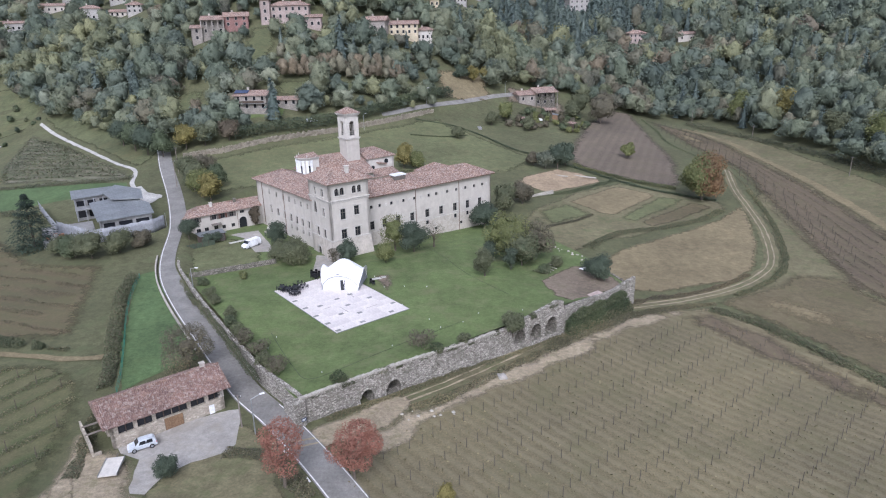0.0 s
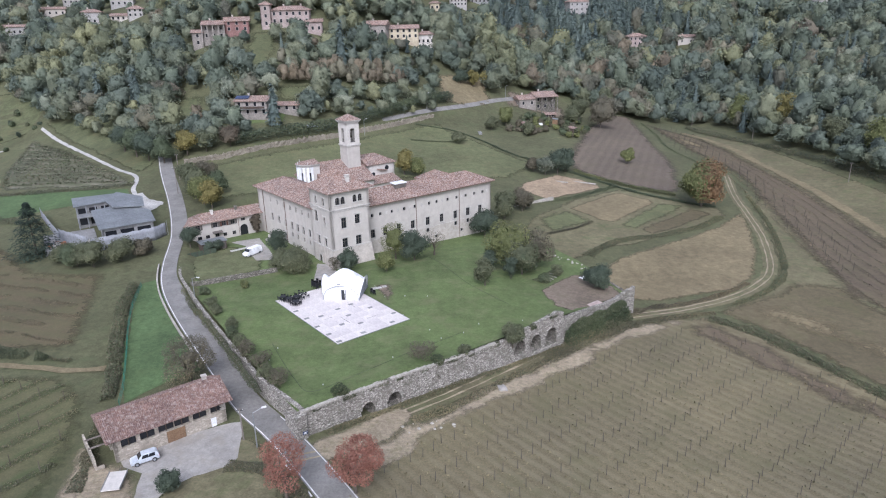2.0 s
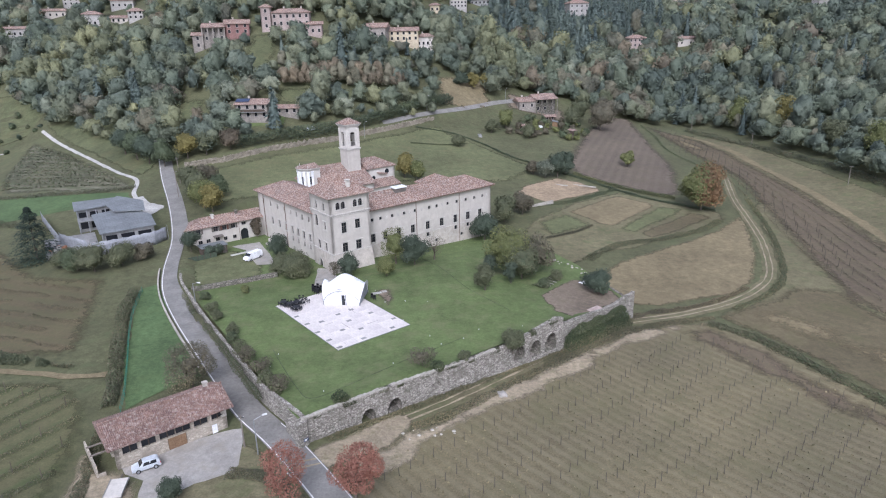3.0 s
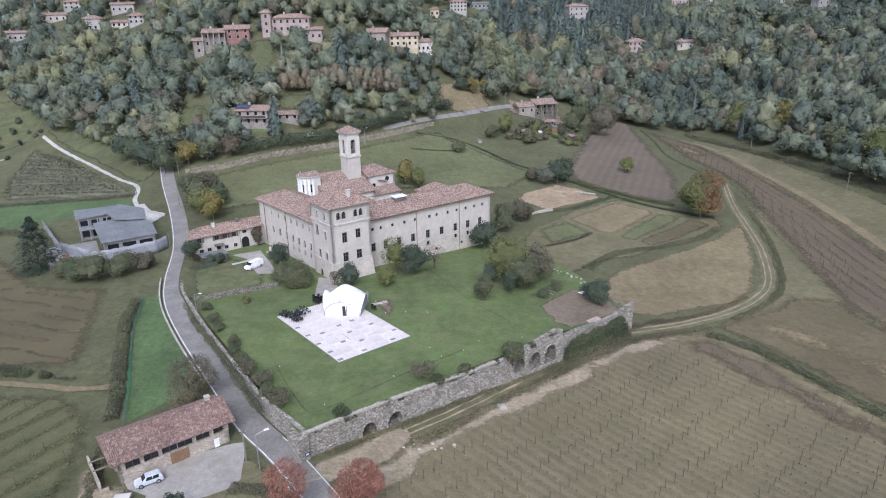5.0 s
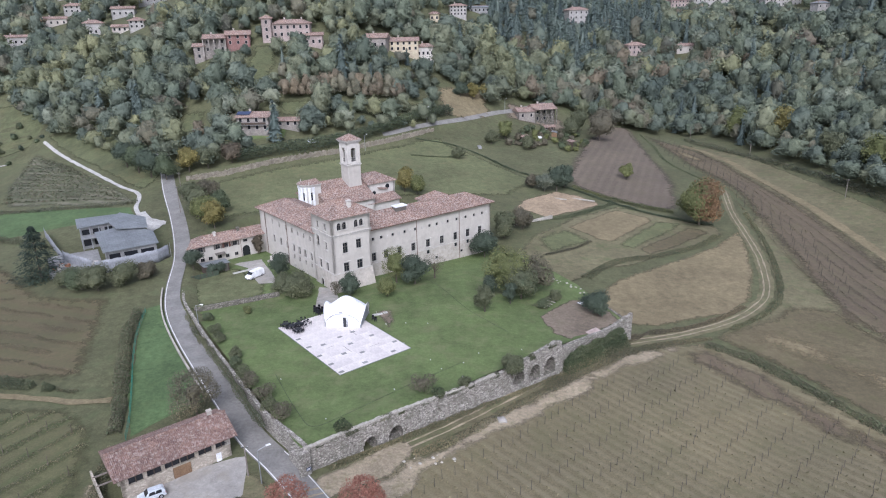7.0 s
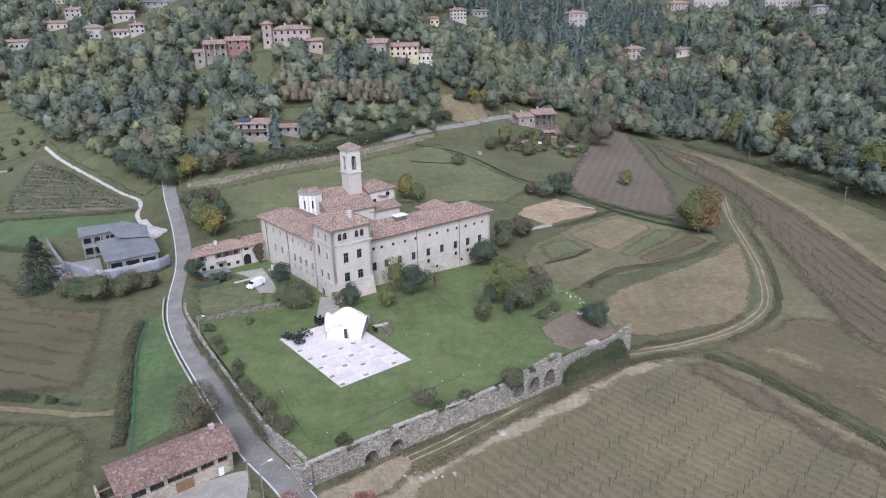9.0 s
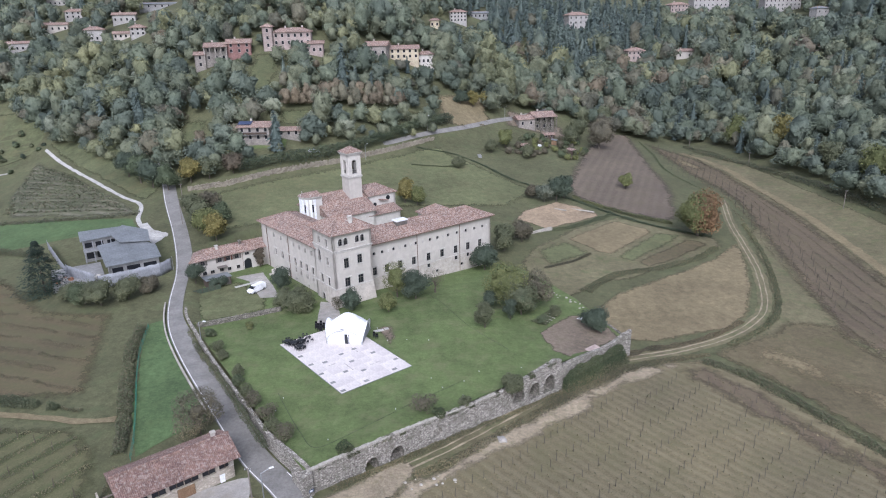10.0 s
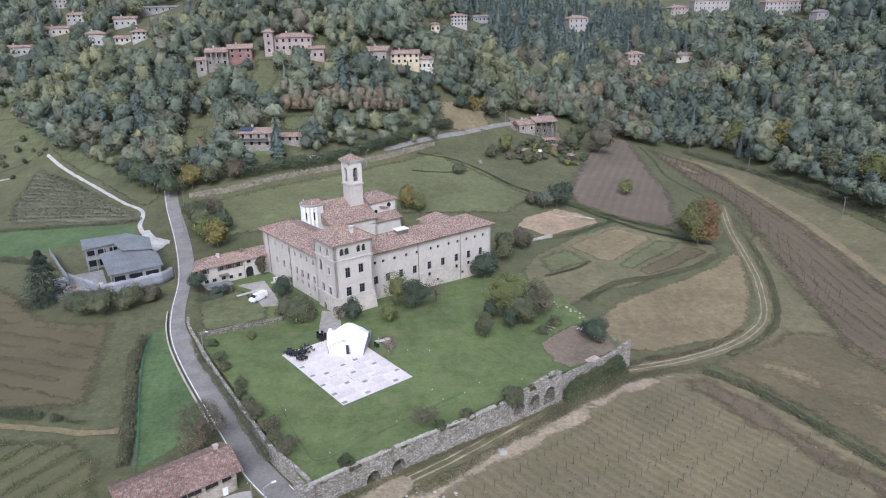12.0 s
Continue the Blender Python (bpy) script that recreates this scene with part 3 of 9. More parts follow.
# ---- fields, lawn, road, tracks ----
patch("lawn", TERRACE, "lawn", "mown green lawn of the walled terrace", "lawn", 0.0, 2.0, 0.0, terrace)
patch("field_vineyard", [(-15.5, 72), (-13.2, 79.0), (-6.4, 85.4), (0.6, 91.2), (10.4, 100.2), (21.9, 110.6), (35, 121.2), (48.2, 126.2), (54.5, 126.4), (60, 121), (66, 110.5), (71, 99.5), (78, 86), (94, 60), (94, 20), (-16, 20)], "vineyard_ground", "newly planted vineyard ground with dry yellow grass", "field", fade=5)
patch("field_dry_east", [(55, 128), (62, 121), (68, 109.5), (76, 91), (92, 62), (124, 58), (122, 92), (104, 104), (98, 113), (93, 130), (92, 143), (82, 145.5), (73, 138.5), (64, 133.5)], "dry_field", "dry brown rough grass between brambles and track", "field", 0.07, fade=5)
patch("vineyard_edge", [(-14, 76), (-6.4, 83.8), (0.6, 89.8), (10.4, 98.8), (21.9, 109.2), (35, 119.8), (46, 124.3), (50, 123.0), (40, 117), (28, 107.6), (16, 97.6), (6, 89.4), (-3, 81), (-8, 73), (-14, 68)], "dirt_track", "bare pale strip between the track and the vines", "field", 0.10, 2.0, 1.6, fade=2.6)
patch("field_tan", [(36.0, 149), (42.0, 157.2), (52.0, 164.8), (64.5, 173.2), (78.0, 184.5), (91.5, 200.0), (90.5, 190.0), (83.0, 167.6), (75.0, 149.4), (67.8, 141.2), (56.2, 136.2), (45.5, 132.0), (38.5, 132.5), (35.0, 138)], "tan_field", "bare tan stubble field inside the bend of the track", "field", fade=3.0)
patch("field_strips", [(20.5, 176), (25, 187), (33.5, 197), (40.5, 205), (58.5, 219), (70.5, 211), (86, 201.5), (86, 195), (68, 178.5), (50, 167.0), (38, 161), (30, 153), (22, 149)], "strip_field", "terraced strips of yellow and green grass", "field", fade=3.5)
patch("field_track_side", [(97.5, 205), (89.5, 176), (81.5, 154), (74.5, 142.5), (64, 134), (56, 129), (60, 124), (68, 112), (76, 94), (92, 64), (112, 64), (112, 120), (104, 160), (108, 190), (107, 222)], "strip_field", "rough yellow grass beside the farm track", "field", 0.05, fade=4)
patch("field_strip_dry", [(36.5, 195.4), (56.8, 215.0), (68.0, 206.0), (47.8, 183.6), (44.0, 186.3), (42.0, 189.1)], "tan_field", "tan stubble plot on the terraces", "field", 0.13, fade=2.5)
patch("field_strip_green", [(49.2, 183.2), (67.3, 205.0), (76.0, 202.4), (52.8, 178.2)], "meadow", "green grass strip between two stubble plots", "field", 0.14, fade=3.0)
patch("field_strip_low", [(53.4, 178.6), (76.1, 200.5), (83.0, 196.4), (65.0, 180.8), (56.5, 175.2)], "dry_field", "brown dry plot below the green strip", "field", 0.13, fade=2.5)
patch("field_strip_west", [(25.4, 185.0), (36.4, 195.0), (43.4, 184.0), (27.9, 172.4)], "meadow", "yellow-green grass plot by the garden trees", "field", 0.14, fade=5.0)
patch("sand_arena", [(22.4, 211.1), (26.8, 219.9), (39, 230.4), (47.1, 226.9), (53, 218.8), (37.9, 206.3), (32.2, 202.5)], "sand", "levelled sandy riding ground", "field", 0.15, fade=1.2)
for bx, by, bl in ((46.0, 222.8, 11.4), (39.3, 221.9, 4.6)):
    board = root("arena_rail", Matrix.Translation((bx, by, floor_at(bx, by) + 0.15)) @ Matrix.Rotation(radians(-35), 4, "Z"), "pale timber rail lying on the riding ground", "rail", "riding ground rails")
    build("rail", Geo().box(-bl / 2, bl / 2, -0.25, 0.25, 0, 0.3, taper=0.04), "coping", board)
patch("meadow", [(-90, 222), (-78, 230), (-60, 240.5), (-41, 253), (-20.5, 272.5), (-3, 289), (4, 279), (14.2, 268), (33.7, 242.5), (21.6, 222), (-17, 215), (-70, 193)], "meadow", "green meadow behind the monastery", "field", 0.09, fade=6)
patch("field_ploughed", [(46.2, 254.8), (64.1, 312.5), (88, 364), (102, 366), (95, 304.6), (90, 252), (82, 222), (76, 214), (60, 223), (45, 238)], "ploughed", "brown vineyard field on the valley floor", "field", fade=8)
patch("field_vines_east", [(104, 352), (113, 338), (122, 318), (125.8, 289), (124.4, 271), (125.5, 225), (122.8, 183), (121.6, 171), (117, 145), (110, 128), (100, 118), (93, 125), (89, 138), (93, 160), (97, 185), (101.6, 210.7), (107, 235), (108, 257), (104, 285), (104, 320)], "fallow_vines", "purple-brown fallow vineyard beside the track", "field", 0.12, fade=9)
patch("field_bare_patch", [(108, 322), (114, 314), (118, 296), (113, 288), (108, 300)], "tan_field", "bare pale patch at the head of the vineyard", "field", 0.15, fade=6)
patch("field_edge_east", [(122, 334), (132, 320), (138, 300), (142, 250), (145, 205), (152, 150), (150, 90), (104, 90), (99, 120), (105, 150), (111, 180), (115, 215), (118, 250), (119, 290)], "strip_field", "grass verge between vineyard and wood", "field", 0.1)
patch("dirt_mouth", [(-21.0, 77.6), (-16.2, 81.6), (-9.8, 88.6), (-5.2, 88.6), (-6.0, 84.0), (-9.0, 79.6), (-13.4, 76.0), (-17.6, 73.8)], "dirt_track", "bare pale earth where the track meets the lane", "track", 0.115, 1.2, fade=1.8)
patch("field_orchard", [(-140, 170), (-120, 168), (-96, 145), (-78, 141.5), (-73.5, 128), (-69.5, 115), (-66.5, 105), (-82, 104), (-100, 107), (-145, 125)], "orchard_ground", "brown orchard ground with faded grass rows", "field", fade=6)
patch("slope_meadow", [(-104, 222), (-115, 232), (-138, 256), (-165, 284.5), (-187, 309.5), (-196, 300), (-205, 290), (-240, 280), (-270, 310), (-240, 345), (-190, 340), (-150, 300), (-118, 260), (-104, 240)], "hill_ground", "rough green slope above the nursery", "field", 0.09)
patch("dirt_path", [(-44.2, 63.0), (-47.2, 69.0), (-48.8, 75.5), (-50.2, 75.5), (-49.6, 69), (-47.6, 63.0)], "dirt_track", "worn pale earth strip beside the barn", "path", 0.1, 1.2, fade=0.5)
patch("foot_path", [(-28.4, 77.0), (-25.6, 70.8), (-22.2, 63.0), (-21.4, 63.0), (-24.9, 71.0), (-27.6, 77.4)], "dirt_track", "narrow earth footpath beside the lane", "path", 0.1, 0.8, 0.2, fade=0.5)
patch("path_mouth", [(-97.5, 201.5), (-95, 195.5), (-90, 188.5), (-86.2, 184.5), (-85.2, 192.5), (-91, 196.5), (-95.5, 202.5)], "pale_path", "pale gravel where the garden path meets the lane", "path", 0.17, 1.2)
patch("field_low_orchard", [(-78, 97), (-64, 96.5), (-56, 90), (-52.5, 80), (-49, 62), (-60, 40), (-110, 60), (-120, 100)], "orchard_grass", "orchard rows in rough grass", "field", seed=3.0, fade=5)
patch("green_strip", [(-67.5, 135.5), (-64.8, 137), (-56, 121), (-47.5, 107), (-42, 98.5), (-46, 94), (-50.5, 88.5), (-58.1, 105.4), (-65, 125.5)], "fresh_grass", "bright fresh grass strip beside the road", "field", 0.09)
patch("yard_verge", [(-36.5, 74.0), (-31.5, 80.0), (-27.5, 80.5), (-24.6, 76.0), (-19.0, 63.0), (-18.0, 58.0), (-38.5, 58.0), (-37.5, 66.0)], "strip_field", "dry yellow grass between yard and lane", "field", 0.06, 1.5, 1.2, fade=2.0)
patch("yard_rubble", [(-48.8, 58.0), (-50.2, 70.0), (-52.4, 80.5), (-50.6, 81.0), (-48.0, 75.4), (-44.4, 75.4), (-40.8, 72.8), (-38.0, 64.5), (-38.4, 58.0)], "dirt_track", "bare stony earth beside the barn yard", "ground", 0.075, 1.5, 1.2, fade=3.5)
patch("yard_gravel", [(-45.1, 75.3), (-40.3, 79.3), (-36.7, 81.4), (-32.6, 83.4), (-31.0, 83.5), (-29.4, 78.6), (-29.5, 75.7), (-30.1, 74.0), (-34.2, 71.4), (-36.4, 69.1), (-37.0, 65.3), (-39.0, 65.3), (-40.8, 72.8), (-44.1, 74.3)], "gravel", "grey gravel yard in front of the barn", "yard", 0.09)
patch("gatehouse_garden", [(-66.0, 155.0), (-62.0, 147.5), (-57.0, 137.5), (-50.0, 139.5), (-42.5, 143.6), (-44.5, 152.0), (-50.0, 157.0), (-55.0, 163.5)], "meadow", "faded rough grass of the gatehouse garden", "lawn", 0.035, 1.5, 0.8, terrace, fade=3.0)
patch("forecourt_gravel", [(-55.5, 166.5), (-50.5, 168.5), (-45.5, 158.8), (-42.0, 151.0), (-46.6, 151.0), (-50.5, 157.6), (-52.5, 162.2), (-57, 165.2)], "gravel", "grey gravel forecourt by the gatehouse", "yard", 0.06, 1.5, 0.3, terrace)
patch("terrace_gravel", [(-29.3, 131.5), (-24.5, 131.0), (-24.9, 137.0), (-25.6, 141.5), (-27.4, 146.5), (-31.0, 147.5), (-30.4, 141.5)], "gravel", "gravel in front of the tower door", "yard", 0.05, 1.5, 0.4, terrace)
patch("worn_earth", [(-16.3, 129.6), (-13.0, 132.4), (-11.2, 125.4), (-12.0, 121.6), (-13.6, 123.6), (-15.0, 126.4)], "soil", "bare worn earth beside the tent", "ground", 0.05, 1.2, 0.7, terrace, fade=2.5)
patch("vegetable_plot", [(18.6, 127.5), (20.5, 119), (23.5, 115.0), (36.4, 126.0), (32.5, 137), (27.5, 137.5), (22.5, 133)], "soil", "bare soil of the kitchen garden", "garden bed", 0.05, 1.5, 0.5, terrace, fade=1.2)
patch("nursery_ground", [(-171, 249.6), (-186, 297), (-137.3, 250), (-106.3, 218.5), (-103.4, 210.6), (-124.7, 213), (-154.1, 222.8)], "nursery_beds", "terraced nursery beds", "field", 0.08, fade=6)
patch("nursery_lawn", [(-160, 219), (-124.7, 211), (-102.5, 207.5), (-96, 196.5), (-104.5, 198), (-140, 188), (-175, 200)], "fresh_grass", "green grass below the nursery", "field", 0.08)

road_line = spline([(-4.2, 52), (-16.0, 69.5), (-24.5, 80.8), (-31.4, 88.6), (-36.8, 96.6), (-42.2, 104.6), (-53.0, 121), (-60.4, 134), (-65.2, 146.6), (-69.9, 163.8), (-75.2, 178), (-83, 196), (-92, 215), (-97, 226), (-106, 247), (-116, 268)])
lane_edge = lambda p: -2.2 + 1.1 * float(smoothstep(128, 142, p.y) * smoothstep(178, 168, p.y))
road = ribbon("road", road_line, lane_edge, 2.3, "asphalt", 0.14, "worn grey asphalt lane", "road", cross=4)
ribbon("road_line_west", road_line, 1.95, 2.12, "road_paint", 0.165, "worn white edge line", "road marking", cross=1)
ribbon("road_line_east", road_line[:26], -2.05, -1.92, "road_paint", 0.165, "worn white edge line", "road marking", cross=1)
for k in range(2):
    ribbon("road_dash", road_line[13 + 4 * k:15 + 4 * k], 2.5, 2.75, "road_paint", 0.17, "white dash at the yard's mouth", "road marking", cross=1)
track_line = spline([(-24, 74.5), (-18.2, 76), (-12.5, 82.2), (-6.4, 87.4), (0.6, 93.2), (10.4, 102.2), (21.9, 112.6), (35, 123.2), (48.2, 128.3), (61.6, 134.9), (72.2, 143.2), (79.9, 153.9), (87.6, 175), (92.3, 195.5), (96.9, 217.1), (105, 244.4)])
ribbon("headland_track", spline([(118, 330), (124, 312), (127.0, 289), (125.8, 271), (126.6, 225), (124.0, 183), (122.6, 171), (118.5, 146), (113, 128), (108, 112)]), -1.6, 1.6, "tan_field", 0.17, "pale worn headland track beside the fallow vines", "track", 1.0)
patch("dead_growth", [(50, 124), (56, 121.5), (63, 109), (69, 97), (79, 79), (90, 58), (80, 58), (66, 85), (58, 102), (50, 114), (44, 119)], "fallow_vines", "dark dead growth along the vineyard's edge", "field", 0.13, 2.0, 2.2, fade=6)
patch("dry_blaze", [(60, 129), (70, 121), (76, 112), (86, 94), (96, 84), (97, 96), (88, 108), (80, 122), (72, 133)], "tan_field", "sunburnt tan grass beside the brambles", "field", 0.12, 2.0, 3.0, fade=9)
ribbon("orchard_headland", spline([(-99, 103.2), (-79.8, 100.1), (-71.1, 98.9), (-63.3, 97.7), (-58, 98.5)]), -0.8, 0.8, "tan_field", 0.14, "pale grass headland between the orchards", "track", 0.5)
ribbon("track_verge", track_line, -1.8, 1.7, "strip_field", 0.10, "grassy verge of the farm track", "track", 0.6)
ribbon("track_rut_west", track_line, 0.48, 0.84, "dirt_track", 0.16, "pale earth wheel rut", "track", 0.25, cross=1)
ribbon("track_rut_east", track_line, -0.84, -0.48, "dirt_track", 0.16, "pale earth wheel rut", "track", 0.25, cross=1)
path_line = spline([(-203, 284), (-194.4, 287.2), (-190.3, 291), (-191.2, 301.7), (-188.2, 307.5), (-166, 282.5), (-139.3, 253.9), (-116.3, 230.1), (-105, 219.5), (-100.3, 206.3), (-95.6, 198.5), (-90, 190.9), (-84.8, 191)])
ribbon("white_path", path_line, -0.65, 0.65, "pale_path", 0.16, "white gravel garden path", "path", 0.3)
lane_line = spline([(-26, 275.6), (-22.8, 278.0), (-6.5, 295.4), (8, 311), (24, 329.4), (38, 344), (60, 372)])
ribbon("upper_lane", lane_line, -1.3, 1.5, "asphalt", 0.14, "grey lane at the foot of the hill", "road")


# ---- building helpers ----
def wall(g, p0, p1, z0, z1, thick, holes=(), slot=0, low=None, low_slot=1):
    """A wall along p0 to p1, its inside to the left, with rectangular openings (at, z0, z1, width) cut through. Below `low` it takes the second material."""
    p0, p1 = Vector((*p0, 0)), Vector((*p1, 0))
    L = (p1 - p0).length
    d = (p1 - p0) / L
    n = Vector((-d.y, d.x, 0))
    xs = sorted({0.0, L, *[h[0] - h[3] / 2 for h in holes], *[h[0] + h[3] / 2 for h in holes]})
    zs = sorted({z0, z1, *([low] if low is not None else []), *[h[1] for h in holes], *[h[2] for h in holes]})
    at = lambda x, y, z: p0 + d * x + n * y + Vector((0, 0, z))
    for xa, xb in zip(xs, xs[1:]):
        for za, zb in zip(zs, zs[1:]):
            cx, cz = (xa + xb) / 2, (za + zb) / 2
            if any(abs(cx - h[0]) < h[3] / 2 and h[1] < cz < h[2] for h in holes):
                continue
            s = low_slot if low is not None and cz < low else slot
            g.add([at(xa, 0, za), at(xb, 0, za), at(xb, 0, zb), at(xa, 0, zb)], [(0, 1, 2, 3)], s)
            g.add([at(xa, thick, za), at(xb, thick, za), at(xb, thick, zb), at(xa, thick, zb)], [(3, 2, 1, 0)], s)
    for h in holes:
        xa, xb, za, zb = h[0] - h[3] / 2, h[0] + h[3] / 2, h[1], h[2]
        s = low_slot if low is not None and (za + zb) / 2 < low else slot
        for q in (((xa, za), (xb, za)), ((xb, za), (xb, zb)), ((xb, zb), (xa, zb)), ((xa, zb), (xa, za))):
            (x0, w0), (x1, w1) = q
            g.add([at(x0, 0, w0), at(x0, thick, w0), at(x1, thick, w1), at(x1, 0, w1)], [(0, 1, 2, 3)], s)
    for x in (0, L):
        g.add([at(x, 0, z0), at(x, thick, z0), at(x, thick, z1), at(x, 0, z1)], [(0, 1, 2, 3)], slot)
    g.add([at(0, 0, z1), at(L, 0, z1), at(L, thick, z1), at(0, thick, z1)], [(0, 1, 2, 3)], slot)


def wall_frame(p0, p1, x, z):
    """The pose of an opening: x along the wall, y inwards, z up."""
    p0, p1 = Vector((*p0, 0)), Vector((*p1, 0))
    d = (p1 - p0).normalized()
    n = Vector((-d.y, d.x, 0))
    o = p0 + d * x
    return Matrix(((d.x, n.x, 0, o.x), (d.y, n.y, 0, o.y), (0, 0, 1, z), (0, 0, 0, 1)))


def arch_pts(w, h, n=8):
    """Outline of a round-headed opening, from its foot's left to its foot's right."""
    r = w / 2
    return [(-r, 0)] + [(-r * math.cos(math.pi * i / n), h - r + r * math.sin(math.pi * i / n)) for i in range(n + 1)] + [(r, 0)]


WIN = {}


def window_meshes(w, h, kind):
    """Shared meshes of a window: the surround, the pane and the glazing bars or shutters."""
    key = (w, h, kind)
    if key in WIN:
        return WIN[key]
    g, out = Geo(), {}
    if kind == "arch":
        pts = arch_pts(w, h)
        n = len(pts)
        for k, (x, z) in enumerate(pts[:-1]):
            x2, z2 = pts[k + 1]
            s = 1 + 0.28 / (w / 2)
            o1, o2 = (x * s, z if k == 0 else z + (z - (h - w / 2)) * (s - 1)), (x2 * s, z2 if k == n - 2 else z2 + (z2 - (h - w / 2)) * (s - 1))
            g.add([(x, -0.06, z), (x2, -0.06, z2), (o2[0], -0.06, o2[1]), (o1[0], -0.06, o1[1])], [(0, 1, 2, 3)])
            g.add([(x, -0.06, z), (x2, -0.06, z2), (x2, 0.3, z2), (x, 0.3, z)], [(3, 2, 1, 0)])
            g.add([(o1[0], -0.06, o1[1]), (o2[0], -0.06, o2[1]), (o2[0], 0.02, o2[1]), (o1[0], 0.02, o1[1])], [(0, 1, 2, 3)])
            if z2 > h - w / 2 - 0.01 and z > h - w / 2 - 0.01:
                g.add([(x, 0.01, z), (x2, 0.01, z2), (x2, 0.01, h), (x, 0.01, h)], [(0, 1, 2, 3)])
        g.box(-w / 2 - 0.3, w / 2 + 0.3, -0.14, 0.1, -0.16, 0.0)
        pane = Geo().add([(x, 0.32, z) for x, z in pts] + [(x, 0.36, z) for x, z in pts], [tuple(range(n))[::-1], tuple(range(n, 2 * n))] + [(i, (i + 1) % n, n + (i + 1) % n, n + i) for i in range(n)])
    else:
        t = 0.2 if kind == "stone" else 0.07
        g.box(-w / 2 - t, -w / 2, -0.05, 0.12, 0, h).box(w / 2, w / 2 + t, -0.05, 0.12, 0, h)
        if kind == "stone":
            g.box(-w / 2 - t, w / 2 + t, -0.06, 0.12, h, h + t)
            g.box(-w / 2 - t - 0.15, w / 2 + t + 0.15, -0.2, 0.1, h + t, h + t + 0.14)
            g.box(-w / 2 - t - 0.1, w / 2 + t + 0.1, -0.16, 0.1, -0.16, 0)
        else:
            g.box(-w / 2 - t, w / 2 + t, -0.05, 0.12, h, h + t).box(-w / 2 - t, w / 2 + t, -0.08, 0.12, -t, 0)
        pane = Geo().box(-w / 2, w / 2, 0.28, 0.32, 0, h)
    out["surround"] = (g, "trim_stone")
    out["pane"] = (pane, "dark_glass")
    b = Geo()
    b.box(-0.035, 0.035, 0.22, 0.28, 0, h - (0.1 if kind == "arch" else 0))
    if h > 1.3:
        b.box(-w / 2, w / 2, 0.22, 0.28, h * 0.62, h * 0.62 + 0.06)
    out["bars"] = (b, "shutter_grey")
    for k, (geo, mat) in out.items():
        ob = build(k, geo, mat)
        out[k] = ob.data
        bpy.data.objects.remove(ob)
    WIN[key] = out
    return out


def put_window(parent, fr, w, h, kind="stone", bars=True):
    ms = window_meshes(w, h, kind)
    win = shared("window", ms["surround"], parent, fr)
    shared("pane", ms["pane"], win, Matrix())
    if bars:
        shared("glazing_bar", ms["bars"], win, Matrix())
    return win


def hip_roof(x0, x1, y0, y1, z, h, hip0, hip1, over=0.8, thick=0.16, along="x"):
    """A tiled hip or gable roof as a solid: eaves overhang, ridge along one axis; hip 0 makes a gable end."""
    x0, x1, y0, y1 = x0 - over, x1 + over, y0 - over, y1 + over
    if along == "x":
        m = (y0 + y1) / 2
        r0, r1 = (x0 + hip0, m), (x1 - hip1, m)
    else:
        m = (x0 + x1) / 2
        r0, r1 = (m, y0 + hip0), (m, y1 - hip1)
    top = [(x0, y0, z), (x1, y0, z), (x1, y1, z), (x0, y1, z), (*r0, z + h), (*r1, z + h)]
    if along == "x":
        fs = [(0, 1, 5, 4), (2, 3, 4, 5), (1, 2, 5), (3, 0, 4)]
    else:
        fs = [(1, 2, 5, 4), (3, 0, 4, 5), (0, 1, 4), (2, 3, 5)]
    g = Geo().add(top, fs)
    g.add([(x, y, w - thick) for x, y, w in top[:4]], [(3, 2, 1, 0)])
    b = top[:4] + [(x, y, w - thick) for x, y, w in top[:4]]
    g.add(b, [(i, 4 + i, 4 + (i + 1) % 4, (i + 1) % 4) for i in range(4)])
    return g


def ridge_caps(g, p, q, r=0.17, step=0.42):
    """Half-round ridge tiles, one after another."""
    p, q = Vector(p), Vector(q)
    n = max(1, int((q - p).length / step))
    for k in range(n):
        a, b = p.lerp(q, k / n), p.lerp(q, (k + 1.08) / n)
        g.cyl(a, b, r * 0.9, r * 1.05, 6)


def hip_caps(x0, x1, y0, y1, z, h, hip0, hip1, over=0.8, along="x"):
    x0, x1, y0, y1 = x0 - over, x1 + over, y0 - over, y1 + over
    g = Geo()
    if along == "x":
        m = (y0 + y1) / 2
        r0, r1 = (x0 + hip0, m, z + h), (x1 - hip1, m, z + h)
        ends = [(r0, [(x0, y0, z), (x0, y1, z)], hip0), (r1, [(x1, y0, z), (x1, y1, z)], hip1)]
    else:
        m = (x0 + x1) / 2
        r0, r1 = (m, y0 + hip0, z + h), (m, y1 - hip1, z + h)
        ends = [(r0, [(x0, y0, z), (x1, y0, z)], hip0), (r1, [(x0, y1, z), (x1, y1, z)], hip1)]
    if (Vector(r1) - Vector(r0)).length > 0.6:
        ridge_caps(g, r0, r1)
    for r, cs, hip in ends:
        if hip:
            for c in cs:
                ridge_caps(g, c, r)
    return g


def roof_on(parent, *a, mat="clay_tiles", caps=True, **k):
    r = build("roof", hip_roof(*a, **k), mat, parent, uv=True)
    if caps:
        k2 = {q: v for q, v in k.items() if q in ("over", "along")}
        build("ridge_tiles", hip_caps(*a, **k2), "clay_tiles" if mat == "clay_tiles" else "barn_tiles", r, uv=True)
    return r


